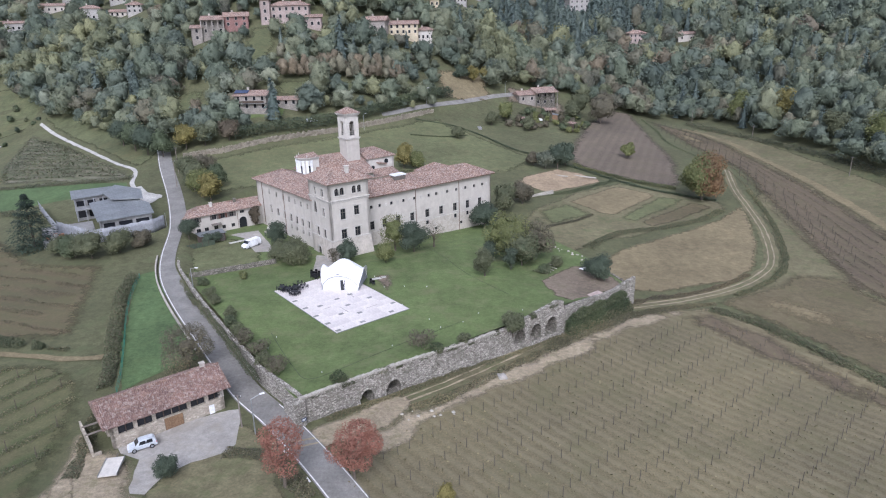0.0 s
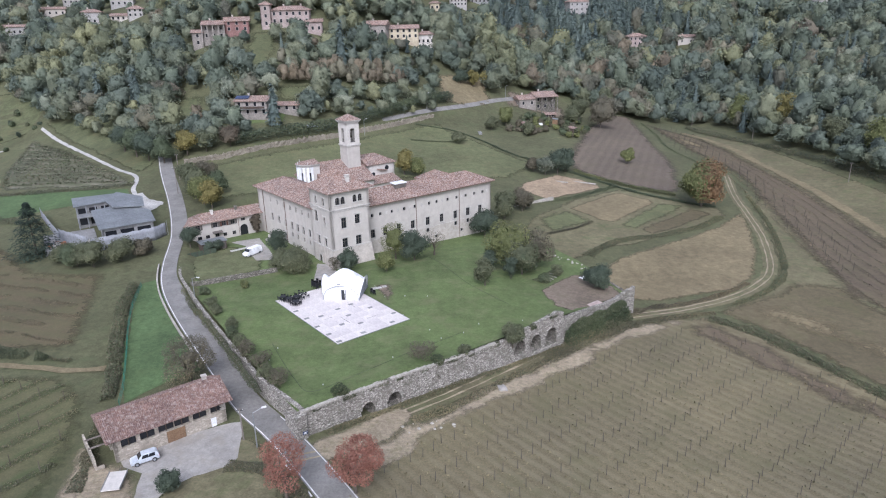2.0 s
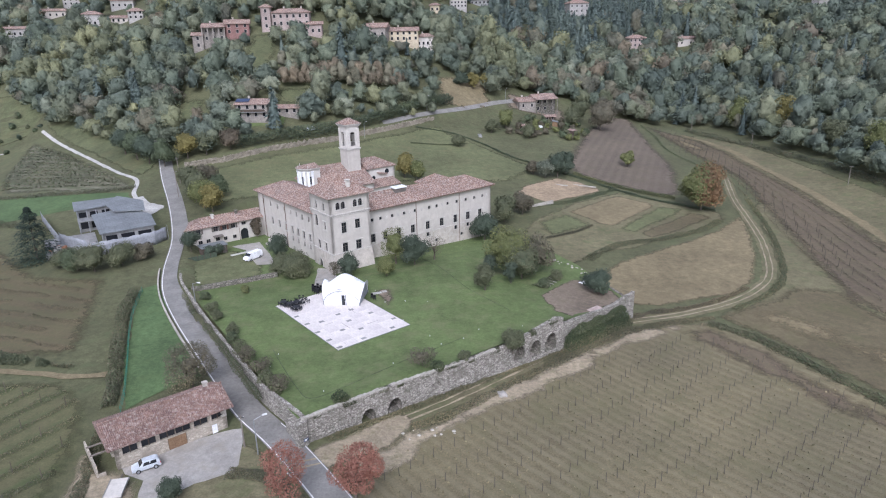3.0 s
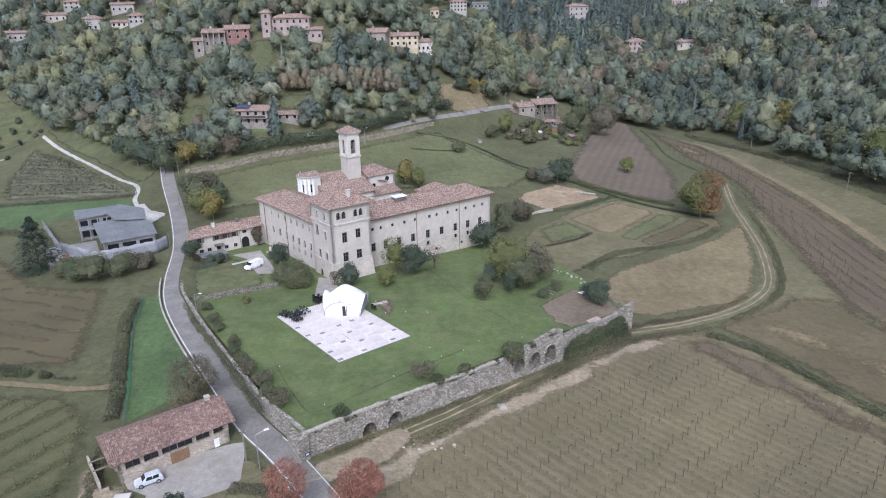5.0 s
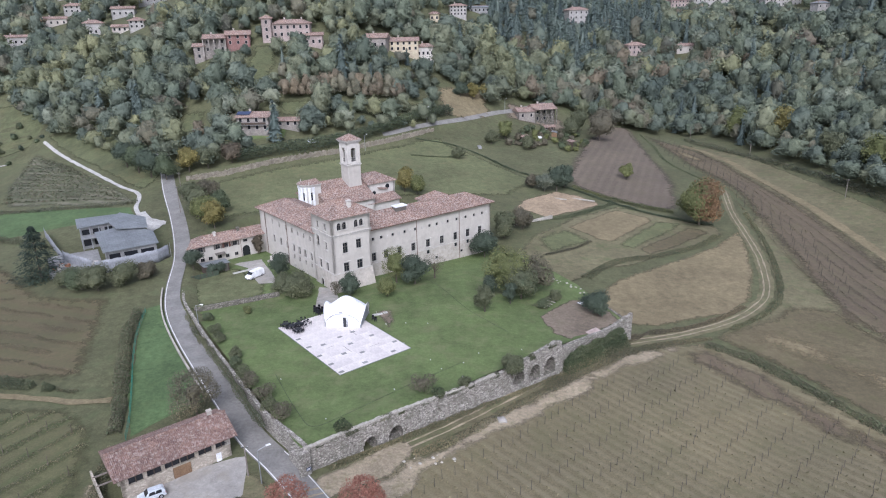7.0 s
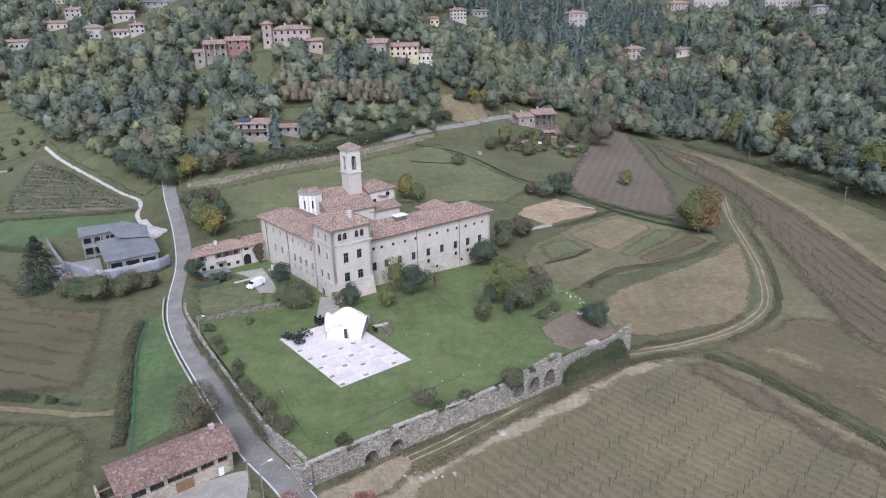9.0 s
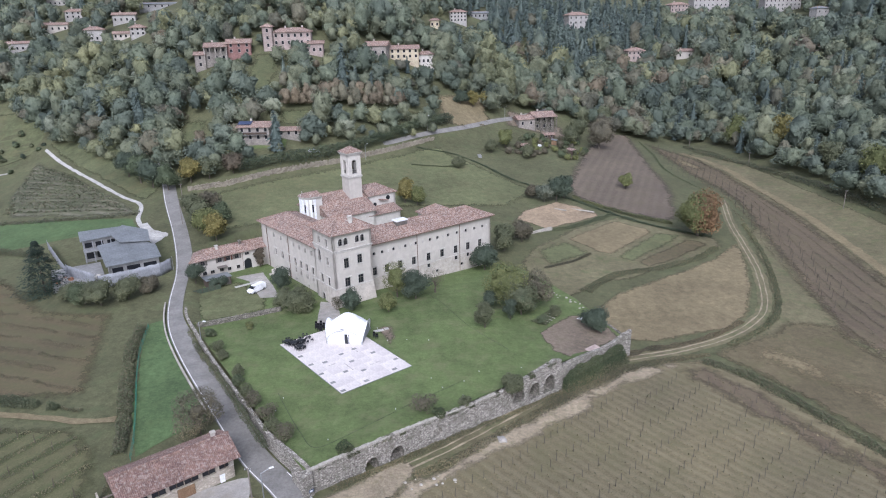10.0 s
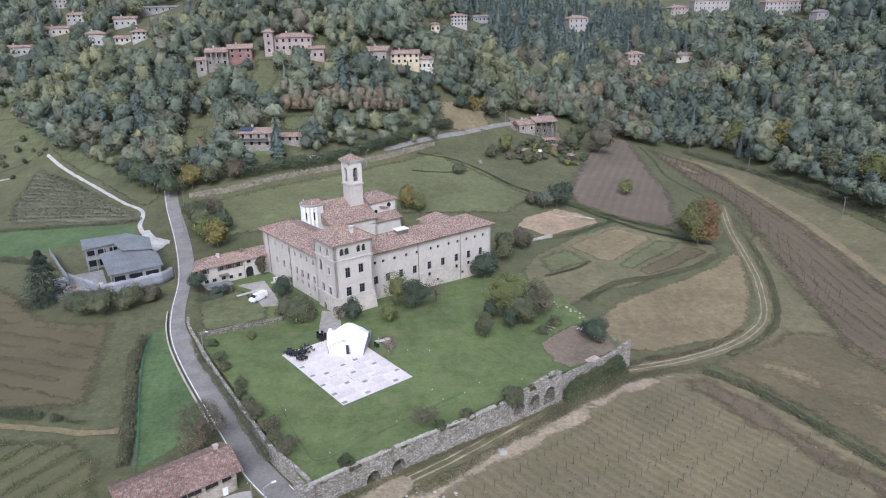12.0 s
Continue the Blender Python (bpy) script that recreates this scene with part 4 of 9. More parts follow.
# ---- monastery ----
BASE = Matrix.Translation((-26.5, 144.1, 0)) @ Matrix.Rotation(TH, 4, "Z")
mon = root("monastery", BASE, "large old stone monastery with pale stained plaster and clay-tiled hip roofs", "monastery")
PW, PD = 10.3, 10.05
F0, F1 = [(2.0, 14.35, 16.1, 1.05), (3.4, 14.35, 16.1, 1.05), (6.5, 14.35, 16.1, 1.05), (7.9, 14.35, 16.1, 1.05)], [(3.3, 8.6, 11.1, 1.35), (6.9, 9.1, 11.3, 1.35), (3.3, 3.95, 6.2, 1.45), (6.9, 4.0, 6.2, 1.5)]
pav = Geo()
FR = ((0, 0), (PW, 0))
wall(pav, *FR, -3.0, 17.5, 0.6, F0 + F1, low=3.9)
LF = ((0, PD), (0, 0))
L0 = [(PD - 6.9, 13.9, 15.6, 1.0), (PD - 3.2, 13.9, 15.6, 1.0), (PD - 3.2, 9.3, 11.1, 0.95), (PD - 6.7, 3.9, 6.1, 1.3), (PD - 3.3, 3.95, 6.1, 1.3)]
L1 = [(PD - 7.2, 9.4, 12.2, 1.4), (PD - 6.6, -1.0, 1.3, 1.5)]
wall(pav, *LF, -3.0, 17.5, 0.6, L0 + L1, low=3.9)
wall(pav, (PW, 0), (PW, PD), -3.0, 17.5, 0.6)
wall(pav, (PW, PD), (0, PD), -3.0, 17.5, 0.6)
build("wall", pav, ["plaster", "plaster_low"], mon, "tower block with stained pale plaster")
for x, za, zb, w in F0:
    put_window(mon, wall_frame(*FR, x, za), w, zb - za, "arch")
for x, za, zb, w in F1:
    put_window(mon, wall_frame(*FR, x, za), w, zb - za)
for x, za, zb, w in L0:
    put_window(mon, wall_frame(*LF, x, za), w, zb - za)
put_window(mon, wall_frame(*LF, PD - 7.2, 9.4), 1.4, 2.8, "arch")
door = put_window(mon, wall_frame(*LF, PD - 6.6, -1.0), 1.5, 2.3, "arch", bars=False)
for z, h, o in ((13.15, 0.22, 0.22), (12.75, 0.16, 0.1), (16.7, 0.16, 0.12), (17.1, 0.2, 0.28), (17.32, 0.16, 0.45), (3.75, 0.24, 0.14)):
    trim = Geo().prism([(-o, -o), (PW + o, -o), (PW + o, PD * 0.5), (PW, PD * 0.5), (PW, 0), (0, 0), (0, PD + o), (-o, PD + o)], z, z + h)
    build("string_course", trim, "trim_stone", mon, "moulded stone band")
# battered foot of the tower block
bat = Geo()
bat.add([(-0.9, -0.9, -3), (PW + 0.5, -0.9, -3), (PW + 0.02, -0.02, 3.7), (-0.02, -0.02, 3.7)], [(0, 1, 2, 3)])
bat.add([(PW + 0.5, -0.9, -3), (PW + 0.5, 3.4, -3), (PW + 0.02, 3.4, 3.7), (PW + 0.02, -0.02, 3.7)], [(0, 1, 2, 3)])
bat.add([(-0.9, -0.9, -3), (-0.02, -0.02, 3.7), (-0.02, 2.2, 3.7), (-0.9, 2.2, -3)], [(0, 1, 2, 3)])
bat.add([(-0.02, 2.2, 3.7), (0.0, 2.2, -3), (-0.9, 2.2, -3)], [(0, 1, 2)])
build("buttress", bat, "plaster_low", mon, "sloping stone foot of the tower block")
for x in (2.7, 7.2):
    c = Geo().cyl((x, 0.12, 14.35), (x, 0.12, 15.6), 0.11, 0.09, 8).box(x - 0.16, x + 0.16, -0.05, 0.3, 15.55, 15.75).box(x - 0.16, x + 0.16, -0.05, 0.3, 14.25, 14.4)
    build("column", c, "trim_stone", mon, "slim stone column between paired arches")
roof_on(mon, 0, PW, 0, PD, 17.5, 3.0, 5.6, 5.6, over=0.95)
chim = Geo().box(5.6, 6.4, 1.6, 2.4, 18.2, 20.0).box(5.5, 6.5, 1.5, 2.5, 20.0, 20.12)
for x, y in ((5.62, 1.62), (6.22, 1.62), (5.62, 2.22), (6.22, 2.22)):
    chim.box(x, x + 0.16, y, y + 0.16, 20.12, 20.35)
chim.box(5.45, 6.55, 1.45, 2.55, 20.35, 20.48)
build("chimney", chim, "white_plaster", mon, "white plastered chimney")

# south range, to the east of the tower block
FX0, FX1, FY = PW, 51.0, 3.5
SR = ((FX0, FY), (FX1, FY))
UP = [12.9, 15.3, 18.7, 22.3, 25.6, 30.1, 32.5, 36.1, 39.1, 42.2, 45.2, 48.1]
up_holes = [(x - FX0, 8.6, 9.4, 0.75) for x in UP]
mid_holes = [(x - FX0, 3.3, 5.4, 1.3) for x in (12.9, 24.8, 29.5, 34.0, 38.6, 42.9, 47.2)]
low_holes = [(38.7 - FX0, 1.35, 2.45, 1.0), (42.9 - FX0, 1.35, 2.45, 1.0), (29.5 - FX0, 1.35, 2.4, 1.0), (32.2 - FX0, -0.7, 0.1, 0.9), (40.7 - FX0, -0.7, 0.1, 0.9), (20.5 - FX0, 3.3, 5.4, 1.3), (16.5 - FX0, 3.3, 5.4, 1.3)]
g = Geo()
wall(g, *SR, -4.5, 11.7, 0.6, up_holes + mid_holes + low_holes, low=2.7)
wall(g, (FX1, FY), (FX1, 13.5), -4.5, 11.7, 0.6)
wall(g, (FX1, 13.5), (FX0, 13.5), -4.5, 11.7, 0.6)
south = build("range", g, ["plaster", "plaster_low"], mon, "long range with stained cream plaster")
for x, za, zb, w in up_holes:
    put_window(mon, wall_frame(*SR, x, za), w, zb - za, "plain", bars=False)
for x, za, zb, w in mid_holes + low_holes[-2:]:
    put_window(mon, wall_frame(*SR, x, za), w, zb - za)
for x, za, zb, w in low_holes[:-2]:
    put_window(mon, wall_frame(*SR, x, za), w, zb - za, "plain", bars=False)
build("string_course", Geo().box(FX0 + 0.3, FX1, FY - 0.1, FY, 2.62, 2.8), "trim_stone", mon)
build("eaves_band", Geo().box(FX0, FX1 + 0.1, FY - 0.22, FY, 11.25, 11.5), "trim_stone", mon)
for x in (17, 20.5, 24, 27.8, 34.3, 41.0, 49.6):
    build("blocked_window", Geo().box(x - 0.3, x + 0.3, FY - 0.03, FY, 8.6, 9.4), "trim_stone", mon, "small walled-up opening")
roof_on(mon, FX0 - 0.2, FX1, FY, 13.5, 11.75, 2.55, 0.0, 5.9, over=0.85)
g = Geo()
wall(g, (38, 13.5), (46, 13.5), -4.5, 11.6, 0.5)
wall(g, (46, 13.5), (46, 20), -4.5, 11.6, 0.5)
wall(g, (46, 20), (38, 20), -4.5, 11.6, 0.5)
wall(g, (38, 20), (38, 13.5), -4.5, 11.6, 0.5)
build("rear_range", g, ["plaster", "plaster_low"], mon)
roof_on(mon, 38, 46, 11.5, 20, 11.6, 2.2, 0.0, 3.5, over=0.6, along="y")
for x, top, bot in ((25.9, 11.6, -2.2), (39.9, 11.6, -2.6)):
    build("drainpipe", Geo().cyl((x, FY - 0.14, bot), (x, FY - 0.14, top), 0.07, 0.07, 8), "copper_pipe", mon, "dark copper drainpipe")
build("drainpipe", Geo().cyl((PW + 0.2, FY - 0.2, -1.5), (PW + 0.2, FY - 0.2, 12.5), 0.08, 0.08, 8), "copper_pipe", mon)
build("gutter", Geo().box(FX0 + 0.3, FX1 + 0.9, FY - 1.0, FY - 0.85, 11.56, 11.7), "copper_pipe", mon)
sk = Geo().box(22.0, 25.2, 6.6, 8.6, 13.6, 14.7)
build("rooflight", sk, "shutter_grey", mon, "grey roof hatch with a white lid")
build("hatch_lid", Geo().box(21.8, 25.4, 6.4, 8.8, 14.7, 14.95), "white_paint", mon, "white roof hatch lid")
build("aerial", Geo().cyl((32.5, 8.5, 13.8), (32.5, 8.5, 16.2), 0.04, 0.03, 6), "dark_metal", mon)

# west range, running back from the tower block
WM = Matrix.Translation((0.6, PD, 0)) @ Matrix.Rotation(radians(2.2), 4, "Z")
WL = 31.2
WF = ((0, WL), (0, 0))
wpos = lambda b: WL - (0.94 * b - PD)
wu = [(wpos(b), 8.9, 10.2, 0.75) for b in (40.3, 35.6, 31.2, 27.3, 23.6, 20.2, 16.9, 13.4)]
wm = [(wpos(b), 3.9, 5.8, 1.1) for b in (35.4, 31.1, 27.2, 23.4, 20.1, 16.9, 13.5)]
wl = [(wpos(b), 1.9, 3.1, 0.8) for b in (23.5, 20.4, 16.9, 13.7)] + [(wpos(b), -0.2, 0.4, 0.6) for b in (23.3, 16.4)]
wd = [(wpos(27.8), -0.7, 2.2, 1.3)]
g = Geo()
wall(g, *WF, -4, 11.9, 0.6, wu + wm + wl + wd)
wall(g, (11, 0), (11, WL), -4, 11.9, 0.6)
wall(g, (11, WL), (0, WL), -4, 11.9, 0.6)
build("west_range", g, ["plaster", "plaster_low"], mon, "west range with stained cream plaster").matrix_local = WM
for x, za, zb, w in wu + wl:
    put_window(mon, WM @ wall_frame(*WF, x, za), w, zb - za, "plain", bars=False)
for x, za, zb, w in wm:
    put_window(mon, WM @ wall_frame(*WF, x, za), w, zb - za, bars=False)
put_window(mon, WM @ wall_frame(*WF, wpos(27.8), -0.7), 1.3, 2.9, "arch", bars=False)
build("roof", hip_roof(0, 11, -0.3, WL, 11.95, 2.4, 0.0, 5.8, over=0.85, along="y"), "clay_tiles", mon, uv=True).matrix_local = WM
build("ridge_tiles", hip_caps(0, 11, -0.3, WL, 11.95, 2.4, 0.0, 5.8, over=0.85, along="y"), "clay_tiles", mon, uv=True).matrix_local = WM
for y in (0.35, 15.0, 27.6):
    build("drainpipe", Geo().cyl((-0.14, y, -1.5), (-0.14, y, 11.8), 0.07, 0.07, 8), "copper_pipe", mon).matrix_local = WM
# ---- church ----
church = root("church", BASE, "old plastered church with apse and clay-tiled roof", "church")
g = Geo()
wall(g, (21.5, 42), (37, 42), -2, 7.8, 0.6)
wall(g, (37, 42), (37, 64), -2, 7.8, 0.6)
wall(g, (37, 64), (21.5, 64), -2, 7.8, 0.6)
wall(g, (21.5, 64), (21.5, 42), -2, 7.8, 0.6)
g.add([(21.5, 42, 7.8), (21.5, 64, 7.8), (21.5, 53, 12.4)], [(0, 2, 1)]).add([(37, 42, 7.8), (37, 64, 7.8), (37, 53, 12.4)], [(0, 1, 2)])
build("nave", g, ["white_plaster", "plaster_low"], church)
roof_on(church, 21.5, 37, 42, 64, 7.8, 5.2, 0.0, 0.0, over=0.6)
g = Geo()
n = 8
cx, cy, R = 19.4, 51.0, 3.0
ring = [(cx + R * math.cos(a), cy + R * math.sin(a)) for a in [math.pi / 2 + math.pi * k / n for k in range(n + 1)]]
ringo = [(22.0, cy + R)] + ring + [(22.0, cy - R)]
g.prism(ringo, -2, 13.4)
build("apse", g, "white_plaster", church, "white apse with pilasters")
for k, (x, y) in enumerate(ring):
    a = math.pi / 2 + math.pi * k / n
    m = Matrix.Translation((x, y, 0)) @ Matrix.Rotation(a, 4, "Z")
    build("pilaster", Geo(m).box(-0.1, 0.22, -0.32, 0.32, 4, 13.0).box(-0.1, 0.32, -0.42, 0.42, 12.6, 13.0), "white_paint", church)
    if k < n:
        a2 = a + math.pi / 2 / n
        m2 = Matrix.Translation((cx + R * 0.985 * math.cos(a2), cy + R * 0.985 * math.sin(a2), 0)) @ Matrix.Rotation(a2, 4, "Z")
        if k % 2 == 1:
            build("window", Geo(m2).box(-0.05, 0.06, -0.3, 0.3, 9.0, 11.4), "window_dark", church)
g = Geo()
for r, z0, z1 in ((R + 0.35, 13.4, 13.65), (R + 0.55, 13.65, 13.85)):
    g.prism([(22.0, cy + r)] + [(cx + r * math.cos(math.pi / 2 + math.pi * k / n), cy + r * math.sin(math.pi / 2 + math.pi * k / n)) for k in range(n + 1)] + [(22.0, cy - r)], z0, z1)
build("cornice", g, "trim_stone", church)
g = Geo()
rr = R + 0.6
pts = [(22.0, cy + rr, 13.85)] + [(cx + rr * math.cos(math.pi / 2 + math.pi * k / n), cy + rr * math.sin(math.pi / 2 + math.pi * k / n), 13.85) for k in range(n + 1)] + [(22.0, cy - rr, 13.85)]
top = (22.0, cy, 14.9)
for p, q in zip(pts, pts[1:]):
    g.add([p, q, top], [(0, 1, 2)])
g.add(pts, [tuple(range(len(pts)))[::-1]])
build("apse_roof", g, "clay_tiles", church, uv=True)
for k in (1, 4, 7):
    a = math.pi / 2 + math.pi * k / n
    build("finial", Geo().cyl((cx + R * math.cos(a), cy + R * math.sin(a), 13.8), (cx + R * math.cos(a), cy + R * math.sin(a), 14.7), 0.16, 0.05, 8), "trim_stone", church)
# transept and side chapels
g = Geo()
wall(g, (38, 47), (47.8, 47), -2, 11.0, 0.6)
wall(g, (47.8, 47), (47.8, 58), -2, 11.0, 0.6)
wall(g, (47.8, 58), (38, 58), -2, 11.0, 0.6)
wall(g, (38, 58), (38, 47), -2, 11.0, 0.6)
build("transept", g, ["white_plaster", "plaster_low"], church)
roof_on(church, 38, 47.8, 47, 58, 11.0, 2.4, 0.0, 4.5, over=0.5)
for x, z, r in ((44.9, 9.4, 0.75), (39.9, 7.9, 0.6)):
    o = build("oculus", Geo().cyl((x, 46.9, z), (x, 47.05, z), r + 0.22, r + 0.22, 20), "trim_stone", church, "round window with a stone rim")
    build("pane", Geo().cyl((x, 46.86, z), (x, 46.95, z), r, r, 20), "dark_glass", o)
build("rain_cover", Geo().slab([(41.2, 46.1, 9.3), (44.8, 46.1, 8.7), (44.8, 47.0, 8.9), (41.2, 47.0, 9.5)], 0.12), "clay_tiles", church, uv=True)
g = Geo()
wall(g, (35, 42.5), (46.6, 42.5), -2, 5.9, 0.5)
wall(g, (46.6, 42.5), (46.6, 47), -2, 5.9, 0.5)
wall(g, (35, 47), (35, 42.5), -2, 5.9, 0.5)
build("chapel", g, ["white_plaster", "plaster_low"], church, "low white side chapel")
build("chapel_roof", Geo().slab([(34.6, 41.9, 6.0), (47.1, 41.9, 6.0), (47.1, 47.0, 7.4), (34.6, 47.0, 7.4)], 0.2), "clay_tiles", church, uv=True)

# ---- bell tower ----
TX, TY, TW = 31.8, 48.2, 4.5
bell = root("bell_tower", BASE @ Matrix.Translation((TX, TY, 0)), "tall square bell tower with white arched belfry and tiled cap", "bell tower")
build("shaft", Geo().box(0, TW, 0, TW, 0, 17.4), "plaster", bell, "plain plastered shaft")
g = Geo()
bz0, bz1 = 17.9, 24.6
hole = [(TW / 2, 18.7, 23.0, 1.7)]
FACES = [((0, 0), (TW, 0)), ((TW, 0), (TW, TW)), ((TW, TW), (0, TW)), ((0, TW), (0, 0))]
for p, q in FACES:
    wall(g, p, q, bz0, bz1, 0.55, hole)
build("belfry", g, ["white_plaster", "plaster_low"], bell, "white belfry with four round arches")
for p, q in FACES:
    fr = wall_frame(p, q, TW / 2, 18.7)
    a = Geo()
    pts = arch_pts(1.7, 4.3, 10)
    for (x, z), (x2, z2) in zip(pts, pts[1:]):
        if min(z, z2) > 3.4:
            a.add([(x, 0.0, z), (x2, 0.0, z2), (x2, 0.0, 4.3), (x, 0.0, 4.3), (x, 0.55, z), (x2, 0.55, z2), (x2, 0.55, 4.3), (x, 0.55, 4.3)], [(0, 1, 2, 3), (7, 6, 5, 4), (4, 5, 1, 0)])
    build("arch", a, "white_plaster", bell).matrix_local = fr
    build("railing", Geo().box(-0.85, 0.85, 0.2, 0.26, 0.85, 0.95).box(-0.85, 0.85, 0.2, 0.26, 0.0, 0.1).box(-0.45, -0.4, 0.2, 0.25, 0.1, 0.85).box(0.0, 0.05, 0.2, 0.25, 0.1, 0.85).box(0.4, 0.45, 0.2, 0.25, 0.1, 0.85), "dark_metal", bell).matrix_local = fr
    for x in (-TW / 2 + 0.35, TW / 2 - 0.35):
        build("pilaster", Geo().box(x - 0.35, x + 0.35, -0.1, 0.0, -0.6, 5.2), "white_plaster", bell).matrix_local = fr
for z, h, o in ((17.4, 0.3, 0.18), (17.7, 0.25, 0.32), (24.6, 0.3, 0.25), (24.9, 0.25, 0.45), (25.15, 0.2, 0.6)):
    build("cornice", Geo().box(-o, TW + o, -o, TW + o, z, z + h), "trim_stone", bell)
build("belfry_floor", Geo().box(0.5, TW - 0.5, 0.5, TW - 0.5, 17.9, 18.3), "concrete", bell)
build("roof", hip_roof(0, TW, 0, TW, 25.45, 1.7, 2.9, 2.9, over=0.65, thick=0.1), "clay_tiles", bell, uv=True)
b = Geo()
prof = [(0.12, 2.0), (0.42, 1.95), (0.52, 1.5), (0.6, 0.9), (0.78, 0.35), (0.95, 0.0)]
c0 = Vector((TW / 2, TW / 2, 19.9))
for (r0, z0), (r1, z1) in zip(prof, prof[1:]):
    b.cyl(c0 + Vector((0, 0, z1)), c0 + Vector((0, 0, z0)), r1, r0, 14, caps=False)
build("bell", b, "bronze", bell, "bronze bell", smooth=True)
build("bell_beam", Geo().box(0.3, TW - 0.3, TW / 2 - 0.12, TW / 2 + 0.12, 21.9, 22.2), "dark_wood", bell)

# ---- gatehouse ----
GL, GD = 22.4, 6.5
GM = Matrix.Translation((-67.6, 163.0, -0.6)) @ Matrix.Rotation(TH, 4, "Z")
gate = root("gatehouse", GM, "low white plastered gatehouse with brown shutters and a tiled roof", "house")
GF = ((0, 0), (GL, 0))
gup = [(0.9, 4.0, 4.9, 0.8), (3.1, 3.6, 4.9, 1.2), (7.7, 3.6, 4.9, 1.2), (10.0, 3.6, 4.9, 1.2), (12.4, 3.6, 4.9, 1.2), (15.3, 4.0, 4.8, 1.2)]
glow = [(3.3, 0.9, 1.9, 1.1), (5.4, 0.9, 1.9, 1.1), (7.9, 0.9, 1.9, 1.1), (10.0, 0.7, 1.7, 1.0), (12.5, 0.7, 1.7, 1.0)]
garch = [(15.3, -0.2, 3.0, 2.2)]
g = Geo()
wall(g, *GF, -2, 5.3, 0.5, gup + glow + garch)
wall(g, (GL, 0), (GL, GD), -2, 5.3, 0.5)
wall(g, (GL, GD), (3.4, GD), -2, 5.3, 0.5)
wall(g, (3.4, GD), (0, 0), -2, 5.3, 0.5)
build("wall", g, ["plaster", "plaster_low"], gate)
for x, za, zb, w in gup + glow:
    win = put_window(gate, wall_frame(*GF, x, za), w, zb - za, "plain")
    if w > 1.15 and za < 4:
        for sx in (-1, 1):
            sh = Geo().box(sx * (w / 2 + 0.02), sx * (w / 2 + 0.55), -0.1, -0.02, 0, zb - za)
            for k in range(5):
                sh.box(sx * (w / 2 + 0.06), sx * (w / 2 + 0.5), -0.12, -0.1, 0.12 + k * 0.24, 0.24 + k * 0.24)
            shut = build("shutter", sh, "shutter_brown" if x > 9 and x < 11 else "shutter_grey", win)
put_window(gate, wall_frame(*GF, 15.3, -0.2), 2.2, 3.2, "arch", bars=False)
eave = [(-0.7, -0.6, 5.35), (GL, -0.6, 5.35), (GL, GD + 0.6, 5.35), (2.9, GD + 0.6, 5.35)]
ridge = [(4.6, GD / 2, 7.05), (GL, GD / 2, 7.05)]
g = Geo().add(eave + ridge, [(0, 1, 5, 4), (1, 2, 5), (2, 3, 4, 5), (3, 0, 4)])
g.add(eave + [(x, y, z - 0.16) for x, y, z in eave], [(7, 6, 5, 4)] + [(i, 4 + i, 4 + (i + 1) % 4, (i + 1) % 4) for i in range(4)])
groof = build("roof", g, "clay_tiles", gate, uv=True)
caps = Geo()
for p, q in ((ridge[0], ridge[1]), (eave[0], ridge[0]), (eave[3], ridge[0])):
    ridge_caps(caps, p, q)
build("ridge_tiles", caps, "clay_tiles", groof, uv=True)
for x, y in ((7.6, 2.2), (14.2, 2.4)):
    build("chimney", Geo().box(x, x + 0.6, y, y + 0.6, 5.8, 7.6).box(x - 0.1, x + 0.7, y - 0.1, y + 0.7, 7.6, 7.75), "white_plaster" if x < 10 else "dark_stone", gate)
build("drainpipe", Geo().cyl((13.9, -0.1, -0.3), (13.9, -0.1, 5.3), 0.06, 0.06, 8), "copper_pipe", gate)
build("awning", Geo().slab([(6.6, -1.0, 2.3), (9.2, -1.0, 2.3), (9.2, 0, 2.6), (6.6, 0, 2.6)], 0.08), "shutter_grey", gate)

# garden shed, hedge and forecourt things
shed = root("garden_shed", Matrix.Translation((-61.8, 157.4, -0.7)) @ Matrix.Rotation(TH, 4, "Z"), "low dark-walled shed with a flat grey roof", "shed")
build("wall", Geo().box(0, 6.2, 0, 3.2, 0, 2.2), "dark_wood", shed)
build("roof", Geo().slab([(-0.3, -0.3, 2.45), (6.5, -0.3, 2.3), (6.5, 3.5, 2.3), (-0.3, 3.5, 2.45)], 0.14), "metal_roof", shed)
build("door", Geo().box(5.0, 5.9, -0.06, 0, 0.05, 2.0), "shutter_grey", shed)
screen = root("garden_fence", Matrix.Translation((-66.0, 151.8, -0.7)) @ Matrix.Rotation(radians(38), 4, "Z"), "dark green garden screen fence", "fence")
for k in range(6):
    build("panel", Geo().box(k * 1.6, k * 1.6 + 1.52, 0, 0.06, 0.05, 1.4), "leaf_deep", screen)
    build("post", Geo().box(k * 1.6 - 0.06, k * 1.6 + 0.02, -0.03, 0.09, 0, 1.5), "dark_wood", screen)
slab = root("paving_strip", Matrix.Translation((-54.9, 158.2, -0.56)) @ Matrix.Rotation(TH, 4, "Z"), "pale concrete strip beside the forecourt", "paving")
build("slab", Geo().box(-0.2, 6.5, -0.5, 0.5, 0, 0.1), "pale_path", slab)
cross = root("stone_plinth", Matrix.Translation((-48.0, 166.5, -0.6)) @ Matrix.Rotation(TH, 4, "Z"), "low white stone plinth with a block on it", "plinth")
